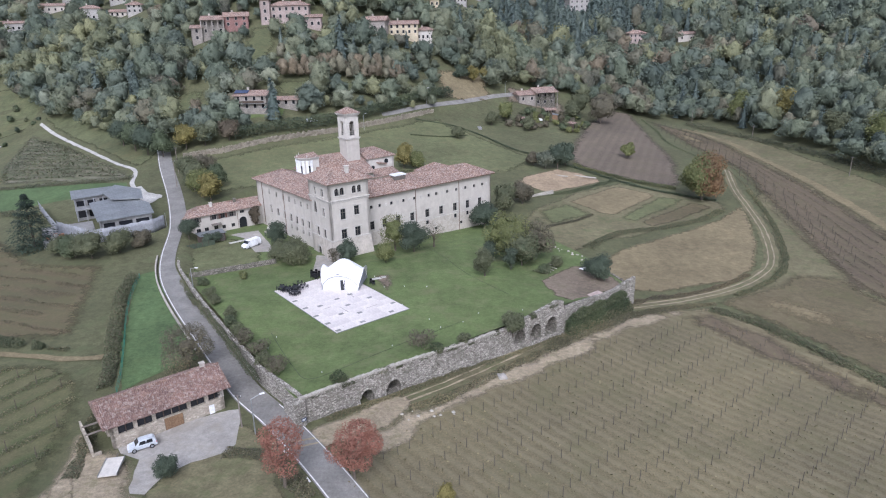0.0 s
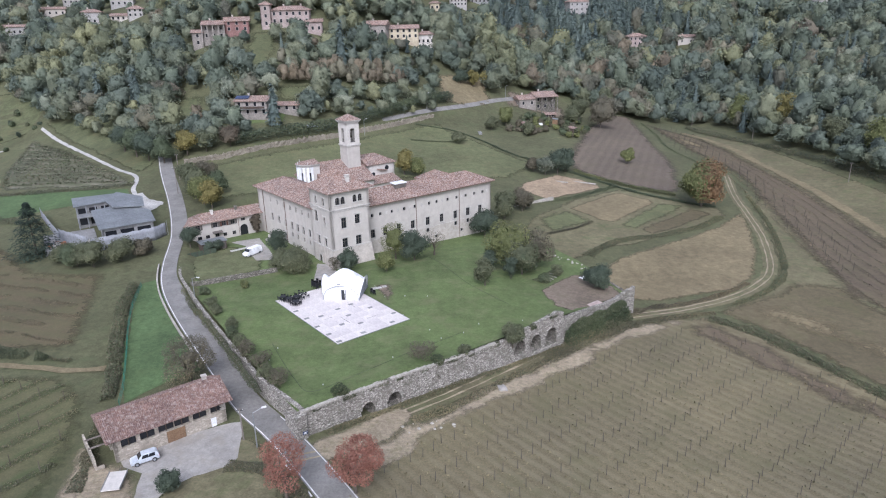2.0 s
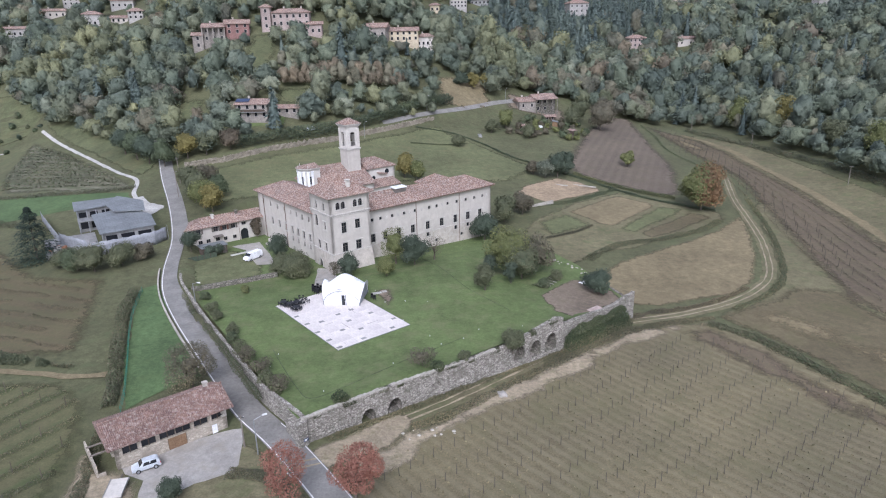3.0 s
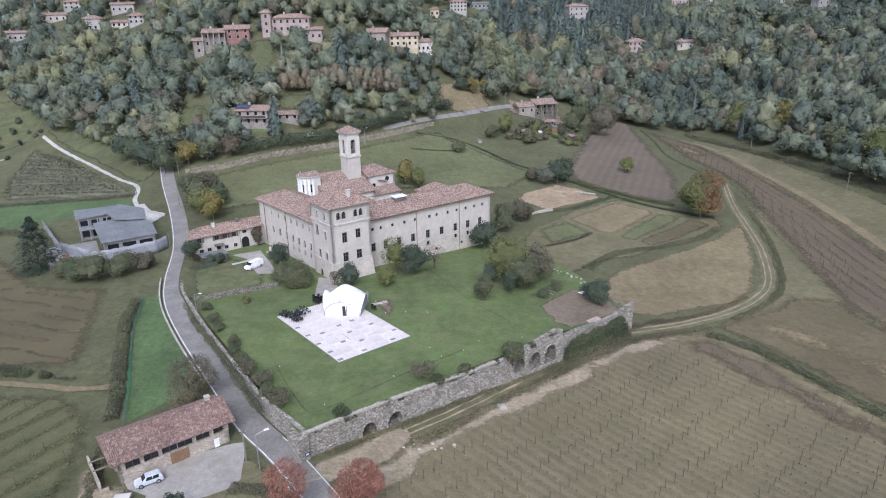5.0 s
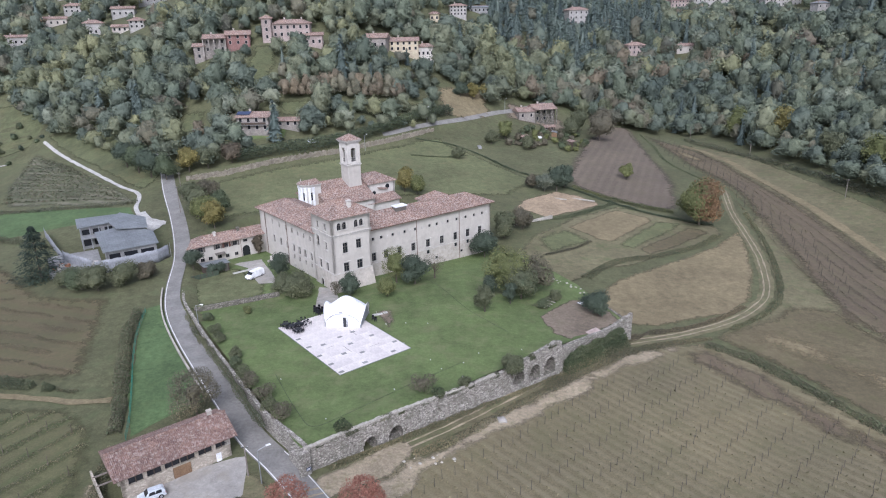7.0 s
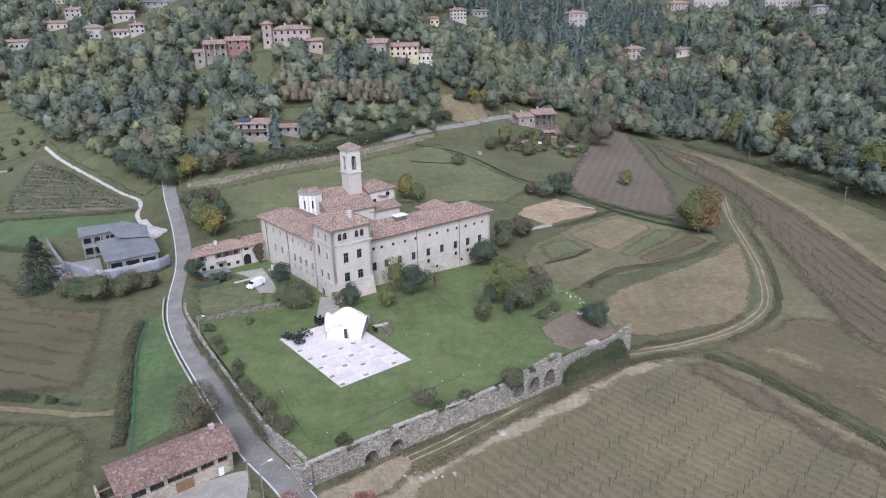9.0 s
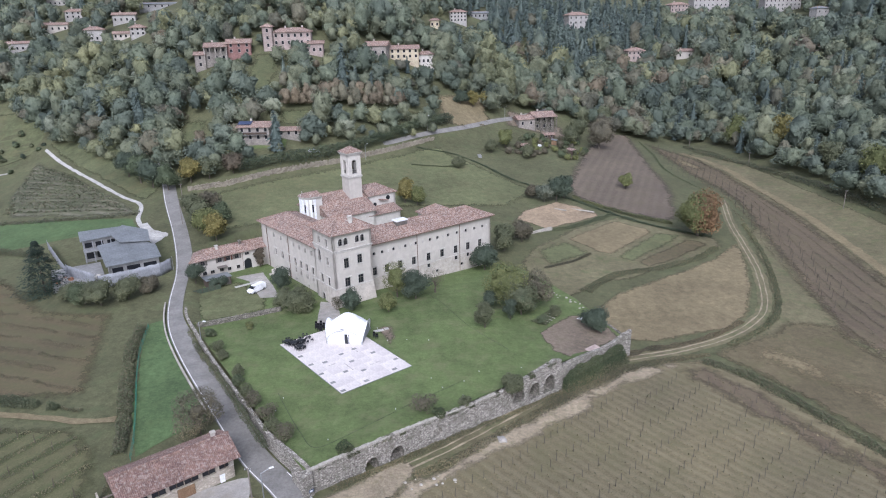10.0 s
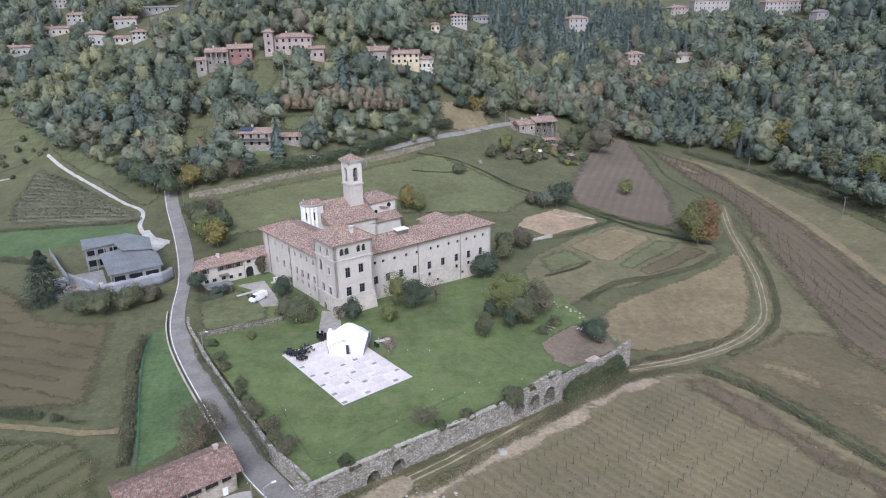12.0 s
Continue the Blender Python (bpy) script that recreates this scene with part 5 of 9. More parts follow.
build("base", Geo().box(-0.2, 4.2, -0.5, 0.5, 0, 0.4), "coping", cross)
build("block", Geo().box(0.6, 1.9, -0.4, 0.4, 0.4, 1.5, taper=0.05), "white_plaster", cross)

# ---- barn ----
BM = Matrix.Translation((-45.3, 74.9, -2.1)) @ Matrix.Rotation(radians(38), 4, "Z")
barn = root("barn", BM, "long stone barn with a sagging clay-tiled roof beside the lane", "barn")
BL, BD = 15.3, 7.2
BF = ((0, 0), (BL, 0))
bays = [(1.95, 2.1, 4.1, 1.95), (4.4, 2.15, 4.1, 1.95), (6.9, 2.25, 4.1, 2.1), (9.05, 2.25, 4.1, 2.1), (11.6, 2.25, 4.05, 2.0), (14.05, 2.35, 4.05, 1.85)]
bdoor = [(8.1, 0.0, 2.1, 2.6)]
g = Geo()
wall(g, *BF, -1.5, 4.2, 0.5, bays + bdoor)
wall(g, (BL, 0), (BL, BD), -1.5, 4.2, 0.5)
wall(g, (BL, BD), (0, BD), -1.5, 4.2, 0.5)
wall(g, (0, BD), (0, 0), -1.5, 4.2, 0.5, [(5.2, 0.2, 3.2, 2.6)])
g.add([(0, 0, 4.2), (0, BD, 4.2), (0, BD / 2, 5.7)], [(0, 2, 1)]).add([(BL, 0, 4.2), (BL, BD, 4.2), (BL, BD / 2, 5.7)], [(0, 1, 2)])
build("wall", g, ["barn_masonry", "barn_masonry"], barn)
build("door", Geo().box(6.85, 9.35, 0.1, 0.2, 0, 2.08), "weathered_wood", barn, "wide plank door")
for k in range(9):
    build("plank", Geo().box(6.86 + k * 0.277, 6.86 + k * 0.277 + 0.255, 0.05, 0.1, 0.03, 2.05), "weathered_wood", barn)
for x, za, zb, w in bays:
    build("loft_opening", Geo().box(x - w / 2, x + w / 2, 0.42, 0.46, za, zb), "window_dark", barn, "dark loft opening")
    build("lintel", Geo().box(x - w / 2 - 0.15, x + w / 2 + 0.15, -0.04, 0.3, zb, zb + 0.16), "dark_wood", barn)
    build("mullion", Geo().box(x - 0.06, x + 0.06, 0.2, 0.3, za, zb), "dark_wood", barn)
r = hip_roof(0, BL, 0, BD, 4.05, 1.9, 0.0, 0.0, over=0.95, thick=0.12)
broof = build("roof", r, "barn_tiles", barn, uv=True)
# tile columns: half-round cover tiles running down both slopes
g = Geo()
rng = np.random.default_rng(3)
x0, x1, y0, y1, zr = -0.95, BL + 0.95, -0.95, BD + 0.95, 5.95
ncol = 68
for k in range(ncol):
    x = x0 + (x1 - x0) * (k + 0.5) / ncol
    for yy, ym in ((y0, BD / 2), (y1, BD / 2)):
        for j in range(11):
            a, b = j / 11, (j + 1.06) / 11
            if rng.random() < 0.01:
                continue
            w = 0.085 + rng.normal() * 0.004
            xx = x + rng.normal() * 0.012
            za, zb = 4.05 + 1.9 * a, 4.05 + 1.9 * b
            ya, yb = yy + (ym - yy) * a, yy + (ym - yy) * b
            e = rng.normal() * 0.008
            g.add([(xx - w, ya, za + 0.02), (xx, ya, za + 0.11 + e), (xx + w, ya, za + 0.02), (xx - w * 0.85, yb, zb), (xx, yb, zb + 0.07), (xx + w * 0.85, yb, zb)], [(0, 1, 4, 3), (1, 2, 5, 4), (0, 2, 1)])
tagged(build("cover_tiles", g, "barn_tiles", broof, "old half-round clay cover tiles", uv=True), kind="stuff")
build("ridge_tiles", hip_caps(0, BL, 0, BD, 4.05, 1.92, 0.0, 0.0, over=0.95), "barn_tiles", broof, uv=True)
build("chimney", Geo().box(13.9, 14.5, 4.3, 4.9, 5.0, 6.25).box(13.8, 14.6, 4.2, 5.0, 6.25, 6.4), "plaster_low", barn)
build("sign_board", Geo().box(13.0, 13.75, -0.12, -0.05, 0.3, 1.7), "white_paint", barn, "white notice board leaning on the wall")
for k in range(6):
    build("quoin", Geo().box(BL - (0.5 if k % 2 else 0.75), BL + 0.03, -0.03, 0.3, 2.4 + k * 0.28, 2.4 + k * 0.28 + 0.24), "coping", barn)
# open lean-to at the barn's west end
lean = root("lean_to", BM @ Matrix.Translation((-2.4, 0.2, 0)), "roofless lean-to with low walls and old timber", "shed")
build("side_wall", Geo().box(-0.25, 0, -0.6, 6.8, -1, 2.2), "barn_masonry", lean)
build("front_wall", Geo().box(0, 0.9, -0.6, -0.35, -1, 0.9), "barn_masonry", lean)
build("beam", Geo().box(-0.25, 2.3, 2.2, 2.35, 2.2, 2.4), "post_wood", lean)
build("beam", Geo().box(-0.25, 2.3, 4.6, 4.75, 2.2, 2.4), "post_wood", lean)
build("plank", Geo().box(0.6, 1.0, 0.3, 3.8, 0.2, 0.3), "post_wood", lean)


# ---- stone walls ----
def lane_top(s):
    """Top of the wall that holds the upper lane."""
    for p, q in zip(LANE, LANE[1:]):
        L = math.hypot(q[0] - p[0], q[1] - p[1])
        if s <= L:
            break
        s -= L
    k = min(1.0, s / L)
    x, y = p[0] + (q[0] - p[0]) * k, p[1] + (q[1] - p[1]) * k
    return float(land(x, y)) + 0.25 + 1.7 * float(smoothstep(20, -15, x))


def stone_wall(name, line, top, bottom, thick, label, niches=(), rag=0.12, cell=0.24, rough_d=0.07, mat="stone_wall"):
    """A rubble wall along a polyline: an uneven face, a ragged top, and arched niches (at, foot, height, width, depth). top and bottom give heights along it."""
    line = [Vector(p) for p in line]
    cum = [0.0]
    for p, q in zip(line, line[1:]):
        cum.append(cum[-1] + (q - p).length)
    n = max(2, int(cum[-1] / cell))
    m = 22
    g = Geo()
    V, F, deep, S = [], [], [], []
    for i in range(n + 1):
        s = cum[-1] * i / n
        k = min(len(line) - 2, max(0, int(np.searchsorted(cum, s, side="right")) - 1))
        d = (line[k + 1] - line[k]).normalized()
        p = line[k] + d * (s - cum[k])
        out = Vector((d.y, -d.x))
        zt = top(s) + rag * noise.noise((s * 0.9, 3.1, 0)) + rag * 0.7 * noise.noise((s * 2.7, 1.7, 0))
        zb = bottom(s, p)
        deep.append([])
        for j in range(m + 1):
            z = zb + (zt - zb) * j / m
            o = rough_d * (noise.noise((s * 1.7, z * 1.7, 0.5)) + 0.6 * noise.noise((s * 4.3, z * 4.3, 2.5)))
            for at, foot, hh, w, dep in niches:
                r = w / 2
                if abs(s - at) < r and z < foot + hh - r + math.sqrt(max(0, r * r - (s - at) ** 2)) and z > foot:
                    o = -dep
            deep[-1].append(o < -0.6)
            V.append((p.x + out.x * o, p.y + out.y * o, z))
        cap = min(thick, 0.75)
        V.append((p.x - out.x * cap, p.y - out.y * cap, zt - 0.03))
        V.append((p.x - out.x * cap, p.y - out.y * cap, min(zt - 1.1, 0.4)))
        V.append((p.x - out.x * thick, p.y - out.y * thick, min(zt - 1.2, 0.35)))
        V.append((p.x - out.x * thick, p.y - out.y * thick, zb))
    c = m + 5
    for i in range(n):
        for j in range(c):
            F.append((i * c + j, (i + 1) * c + j, (i + 1) * c + (j + 1) % c, i * c + (j + 1) % c))
            # Deep niche faces take dark mossy stone, which also stands in for their shade.
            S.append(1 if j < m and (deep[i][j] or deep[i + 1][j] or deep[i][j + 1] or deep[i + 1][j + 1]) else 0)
    S += [0, 0]
    F += [tuple(range(c))[::-1], tuple(n * c + j for j in range(c))]
    g.add(V, F)
    g.s = S
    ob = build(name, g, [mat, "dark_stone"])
    return tagged(ob, label, "wall", kind="structure")


NICHES = [(11.3, -2.4, 2.2, 2.2, 3.6), (16.0, -2.5, 2.3, 2.3, 3.6), (23.9, -2.4, 2.2, 1.9, 0.35), (29.5, -2.0, 2.0, 2.4, 0.25), (42.2, -2.4, 2.4, 2.5, 3.6), (46.1, -3.0, 3.0, 2.5, 3.6), (50.0, -3.0, 3.2, 2.5, 3.6), (5.2, -1.2, 1.6, 1.4, 0.2)]
front_top = lambda s: float(np.interp(s, [0, 5, 16, 24, 30, 36, 41, 42.5, 44, 46, 50, 51.5, 53], [2.15, 2.2, 2.0, 1.6, 1.25, 1.2, 1.05, 1.2, 1.75, 2.05, 2.55, 2.8, 2.5]))
foot_of = lambda s, p: float(bare(p.x, p.y)) - 0.7
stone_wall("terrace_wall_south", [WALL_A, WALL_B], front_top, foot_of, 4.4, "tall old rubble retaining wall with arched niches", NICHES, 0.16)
g = Geo()
rng = np.random.default_rng(8)
dW = (Vector(WALL_B) - Vector(WALL_A)).normalized()
nW = Vector((-dW.y, dW.x))
cop = root("wall_coping", Matrix.Identity(4), "pale worn coping stones on the terrace wall", "coping", kind="structure")
s = 0.1
while s < 36.5:
    L = rng.uniform(0.5, 1.0)
    if rng.random() < 0.9:
        p, q = Vector(WALL_A) + dW * s + nW * rng.uniform(-0.12, 0.03), Vector(WALL_A) + dW * (s + L - 0.05)
        w = rng.uniform(0.45, 0.7)
        z = front_top(s) + 0.02
        build("coping_stone", Geo().slab([(p.x, p.y, z + 0.14), (q.x, q.y, z + 0.14), (q.x + nW.x * w, q.y + nW.y * w, z + 0.15), (p.x + nW.x * w, p.y + nW.y * w, z + 0.15)], 0.26), "coping", cop)
    s += L
# stone rims round the open arches
for at, foot, hh, w, dep in NICHES:
    if dep < 0.3:
        continue
    g = Geo(wall_frame(WALL_A, WALL_B, at, foot))
    pts = arch_pts(w, hh, 9)
    for k, ((x, z), (x2, z2)) in enumerate(zip(pts[1:-1], pts[2:-1])):
        c = hh - w / 2
        sc = 1.2
        o1, o2 = (x * sc, c + (z - c) * sc), (x2 * sc, c + (z2 - c) * sc)
        g.add([(x, -0.2, z), (x2, -0.2, z2), (o2[0], -0.2, o2[1]), (o1[0], -0.2, o1[1]), (x, 0.3, z), (x2, 0.3, z2), (o2[0], 0.3, o2[1]), (o1[0], 0.3, o1[1])], [(0, 1, 2, 3), (4, 5, 1, 0), (3, 2, 6, 7)])
    build("arch_ring", g, "stone_wall", cop, "ring of pale arch stones")
stone_wall("terrace_wall_east", [WALL_B, WALL_C], lambda s: float(np.interp(s, [0, 0.8, 4.4, 8.7, 13.2, 16.5, 17.8, 21], [1.1, 1.03, 0.84, 0.49, 0.12, 0.15, 0.5, 0.7])), foot_of, 0.8, "lower terrace wall overgrown with ivy")
stone_wall("ruined_wall_end", [(36.0, 124.0), (38.2, 125.8)], lambda s: 0.75 + 0.1 * s, foot_of, 0.9, "broken stump of the old garden wall", rag=0.4)
stone_wall("garden_wall_east", [(37.6, 125.6), (33.6, 137), (29.5, 146), (24.5, 150)], lambda s: -0.6 - 0.02 * s, foot_of, 0.6, "low ruined stone wall of the kitchen garden", rag=0.35, mat="dark_stone")
rw = [p + (q - p) * (lane_edge(p) - 0.4) for p, q in zip(road_line, side(road_line, 1.0))]
rw = [p for p in rw if 78.5 < p.y < 168]
rw[0] = Vector((-21.9, 79.0))
stone_wall("terrace_wall_west", [(p.x, p.y) for p in rw[::-1]], lambda s: float(np.interp(s, [0, 40, 75, 90, 106], [0.2, 0.5, 0.95, 1.6, 2.15])), foot_of, 0.6, "stone wall along the lane, part overgrown", [(96.5, -1.6, 2.6, 1.2, 0.35)], 0.2)
lw = [p for p in side(road_line, 2.75) if 101 < p.y < 146]
stone_wall("lane_kerb_wall", [(p.x, p.y) for p in lw], lambda s: float(bare(lw[min(len(lw) - 1, int(s / 1.5))].x, lw[min(len(lw) - 1, int(s / 1.5))].y)) + 0.55, foot_of, 0.3, "low white parapet on the outer side of the lane", rag=0.05, rough_d=0.03, mat="coping")
stone_wall("meadow_wall", [tuple(p) for p in side([Vector(q) for q in LANE], -0.1)][:6], lambda s: lane_top(s), foot_of, 0.5, "long pale earth and stone bank behind the meadow", rag=0.6, rough_d=0.3, mat="earth_bank")
stone_wall("arena_wall", [(13, 187), (22, 196), (31.5, 201), (33.5, 202)], lambda s: float(np.interp(s, [0, 12, 24], [-1.2, -0.6, 0.2])), foot_of, 0.4, "low pale wall below the riding ground", rag=0.06, mat="coping")
stone_wall("bank_wall", [(-56.5, 134.4), (-50, 137.4), (-44, 140.4), (-39.5, 142.8)], lambda s: float(np.interp(s, [0, 24], [0.55, 0.5])), lambda s, p: float(terrace(p.x, p.y)) - 0.8, 0.5, "low grey stone wall across the lawn", rag=0.15, mat="dark_stone")

# ---- dance floor, tent and furniture on the lawn ----
PLM = Matrix.Translation((-19.55, 103.4, 0.68)) @ Matrix.Rotation(radians(38.5), 4, "Z")
floor_pl = root("dance_floor", PLM, "white panel dance floor laid on the lawn", "platform")
PU, PV = 15.4, 25.0
NU, NV = 7, 11
cell = Geo().box(0.012, PU / NU - 0.012, 0.012, PV / NV - 0.012, -0.12, 0.06)
first = build("floor_panel", cell, "floor_panel", floor_pl)
for i in range(NU):
    for j in range(NV):
        m = Matrix.Translation((PU / NU * i, PV / NV * j, 0.004 * ((i * 3 + j * 5) % 4)))
        if i + j == 0:
            first.matrix_local = m
        else:
            shared("floor_panel", first.data, floor_pl, m)
nt = MATS["floor_panel"].node_tree
oi = nt.nodes.new("ShaderNodeObjectInfo")
src = nt.nodes["Principled BSDF"].inputs["Base Color"].links[0].from_socket
tone = ramp(nt, oi.outputs["Random"], [(0.0, (0.86, 0.85, 0.88)), (1.0, (1.0, 1.0, 1.0))])
nt.links.new(mixc(nt, 1.0, src, tone, "MULTIPLY"), nt.nodes["Principled BSDF"].inputs["Base Color"])
build("edge_trim", Geo().box(-0.05, PU + 0.05, -0.06, 0, -0.2, 0.08).box(-0.06, 0, 0, PV, -0.2, 0.08).box(PU, PU + 0.06, 0, PV, -0.2, 0.08), "grey_metal", floor_pl)
rng = np.random.default_rng(4)
for x, y in ((0.8, 17.5), (0.8, 13.1), (0.6, 8.6), (0.7, 4.4), (0.7, 0.7), (7.5, 13.0), (7.6, 9.1), (7.5, 4.6), (5.8, 0.9), (12.7, 9.4), (12.2, 1.1), (14.6, 4.2), (10.6, 13.3), (3.4, 12.2), (4.6, 6.4)):
    build("floor_hatch", Geo().box(x - 0.5, x + 0.5, y - 0.35, y + 0.35, 0.06, 0.085), "concrete", floor_pl, "grey cable hatch")
for x, y, w, d in ((3.2, 10.4, 1.6, 0.06), (6.0, 6.0, 0.06, 3.2), (9.5, 5.5, 2.4, 0.05), (10.5, 11.5, 0.05, 3.0)):
    build("floor_seam", Geo().box(x, x + w, y, y + d, 0.06, 0.083), "shutter_grey", floor_pl, "dark gap strip between panels")

tent = root("tent", Matrix.Translation((-21.3, 126.2, 0.74)) @ Matrix.Rotation(radians(-7), 4, "Z"), "white domed event tent with arched sides", "tent")
TA, TB, TK, TS = 3.7, 3.5, 3.0, 3.2


def vault(u, v):
    cu, cv = max(0.0, 1 - u * u), max(0.0, 1 - v * v)
    return math.sqrt(TK * TK * cu + TS * TS * cv) + 1.0 * (cu * cv) ** 3


N = 28
V, F = [], []
for i in range(N + 1):
    for j in range(N + 1):
        u, v = -1 + 2 * i / N, -1 + 2 * j / N
        V.append((TA * u, TB * v, vault(u, v)))
for i in range(N):
    for j in range(N):
        F.append((i * (N + 1) + j, (i + 1) * (N + 1) + j, (i + 1) * (N + 1) + j + 1, i * (N + 1) + j + 1))
canopy = build("canopy", Geo().add(V, F), "tent_fabric", tent, "taut white canopy", smooth=True)
for k, (sx, sy) in enumerate(((0, -1), (0, 1), (-1, 0), (1, 0))):
    # flared hood over each arch
    V, F = [], []
    for i in range(N + 1):
        u = -1 + 2 * i / N
        z = vault(u, 1) if sy else vault(1, u)
        a = (TA * u, TB * sy, z) if sy else (TA * sx, TB * u, z)
        fl, lift = (0.35, 0.15) if sy else (0.75, 0.8)
        fl = fl * (1 - abs(u) ** 3)
        b = (TA * u * 1.03, TB * sy + sy * fl, z + lift * (1 - u * u) ** 2) if sy else (TA * sx + sx * fl, TB * u * 1.03, z + lift * (1 - u * u) ** 2)
        V += [a, b]
    for i in range(N):
        F.append((2 * i, 2 * i + 1, 2 * i + 3, 2 * i + 2))
    build("hood", Geo().add(V, F), "tent_fabric", tent, smooth=True)
    tube = Geo()
    for i in range(N):
        tube.cyl(V[2 * i + 1], V[2 * i + 3], 0.05, 0.05, 5, caps=False)
    build("arch_pole", tube, "grey_metal", tent)
    # side curtain under the arch
    if k in (0, 2, 3):
        V, F = [], []
        for i in range(N + 1):
            u = -1 + 2 * i / N
            z = (vault(u, 1) if sy else vault(1, u)) - 0.04
            w = 0.05 * math.sin(u * 40)
            for zz in (0.02, z * 0.5, max(z, 0.03)):
                V.append((TA * u, (TB + w) * sy, zz) if sy else ((TA + w) * sx, TB * u, zz))
        for i in range(N):
            if k == 0 and 14 <= i <= 16:
                F.append((3 * i + 1, 3 * i + 4, 3 * i + 5, 3 * i + 2))
                continue
            for j in range(2):
                F.append((3 * i + j, 3 * i + 3 + j, 3 * i + 4 + j, 3 * i + 1 + j))
        build("curtain", Geo().add(V, F), "tarpaulin" if k == 3 else "tent_fabric", tent, "grey side curtain" if k == 3 else "white side curtain")
for sx in (-1, 1):
    for sy in (-1, 1):
        build("corner_leg", Geo().box(sx * TA - 0.14, sx * TA + 0.14, sy * TB - 0.14, sy * TB + 0.14, 0, 0.5), "grey_metal", tent)
# Dark panel in the doorway stands for the shade inside the tent.
build("door_opening", Geo().box(0.1, 0.95, -TB - 0.02, -TB + 0.06, 0.02, 2.15), "window_dark", tent, "dark panel for the shade inside the tent doorway")
for x in (0.04, 0.95):
    build("door_post", Geo().box(x, x + 0.08, -TB - 0.06, -TB + 0.04, 0, 2.2), "grey_metal", tent)
build("sign_board", Geo().box(-0.4, 0.35, -TB - 0.95, -TB - 0.89, 3.6, 3.8), "grey_metal", tent)


def black_chair():
    c = root("folding_chair", Matrix.Identity(4), "black folding plastic chair on the dance floor", "chair", "black chairs by the tent")
    build("seat", Geo().box(-0.22, 0.22, -0.22, 0.22, 0.43, 0.47), "black_plastic", c)
    build("backrest", Geo().box(-0.22, 0.22, 0.2, 0.24, 0.6, 0.86), "black_plastic", c)
    for sx in (-0.22, 0.19):
        build("leg", Geo().box(sx, sx + 0.03, -0.24, -0.2, 0, 0.45), "black_plastic", c)
        build("leg", Geo().box(sx, sx + 0.03, 0.2, 0.24, 0, 0.86), "black_plastic", c)
    return c


def black_table():
    t = root("round_table", Matrix.Identity(4), "dark round garden table with its cover", "table", "black tables by the tent")
    build("tabletop", Geo().cyl((0, 0, 0.7), (0, 0, 0.75), 0.7, 0.7, 18), "black_plastic", t)
    build("pedestal", Geo().cyl((0, 0, 0.05), (0, 0, 0.7), 0.06, 0.05, 8), "black_plastic", t)
    build("foot", Geo().cyl((0, 0, 0), (0, 0, 0.05), 0.35, 0.3, 14), "black_plastic", t)
    return t


rng = np.random.default_rng(21)
ch, tb = black_chair(), black_table()
first_c = first_t = True
for cx, cy, n, ta in ((-33.6, 123.4, 9, 1), (-32.2, 122.6, 8, 1), (-30.5, 120.9, 9, 1), (-29.6, 124.0, 5, 0), (-31.0, 123.4, 7, 1), (-30.6, 125.2, 6, 0)):
    if ta:
        m = Matrix.Translation((cx, cy, 0.75))
        if first_t:
            tb.matrix_world, first_t = m, False
        else:
            copy_thing(tb, m)
    for k in range(n):
        a = 2 * math.pi * k / n + rng.uniform(-0.3, 0.3)
        m = Matrix.Translation((cx + 0.9 * math.cos(a), cy + 0.9 * math.sin(a), 0.75)) @ Matrix.Rotation(a - math.pi / 2 + rng.uniform(-0.3, 0.3), 4, "Z")
        if first_c:
            ch.matrix_world, first_c = m, False
        else:
            copy_thing(ch, m)


def chair_stack(x, y, n):
    st = root("chair_stack", Matrix.Translation((x, y, floor_at(x, y) + 0.1)), "stack of black chairs beside the tent", "chair stack", "black chair stacks")
    for k in range(n):
        build("stacked_chair", Geo().box(-0.25, 0.25, -0.25, 0.25, 0.4 + 0.14 * k, 0.46 + 0.14 * k).box(-0.25, 0.25, 0.2, 0.26, 0.46 + 0.14 * k, 0.85 + 0.14 * k), "black_plastic", st)
    for sx in (-0.22, 0.22):
        for sy in (-0.22, 0.22):
            build("leg", Geo().cyl((sx, sy, 0), (sx, sy, 0.4), 0.03, 0.03, 6), "black_plastic", st)


for x, y, n in ((-27.6, 128.6, 8), (-28.3, 129.4, 7), (-28.9, 130.2, 8), (-27.2, 129.8, 6), (-28.0, 130.8, 7), (-15.9, 125.6, 3), (-15.3, 125.0, 2)):
    chair_stack(x, y, n)
pav_slab = root("stone_slab", Matrix.Translation((-15.3, 128.6, 0.66)) @ Matrix.Rotation(radians(20), 4, "Z"), "loose pale paving slabs beside the tent", "paving")
build("slab", Geo().box(-1, 1.2, -0.5, 0.5, 0, 0.08), "pale_path", pav_slab)
build("slab", Geo().box(1.4, 2.3, -0.2, 0.7, 0, 0.08), "pale_path", pav_slab)


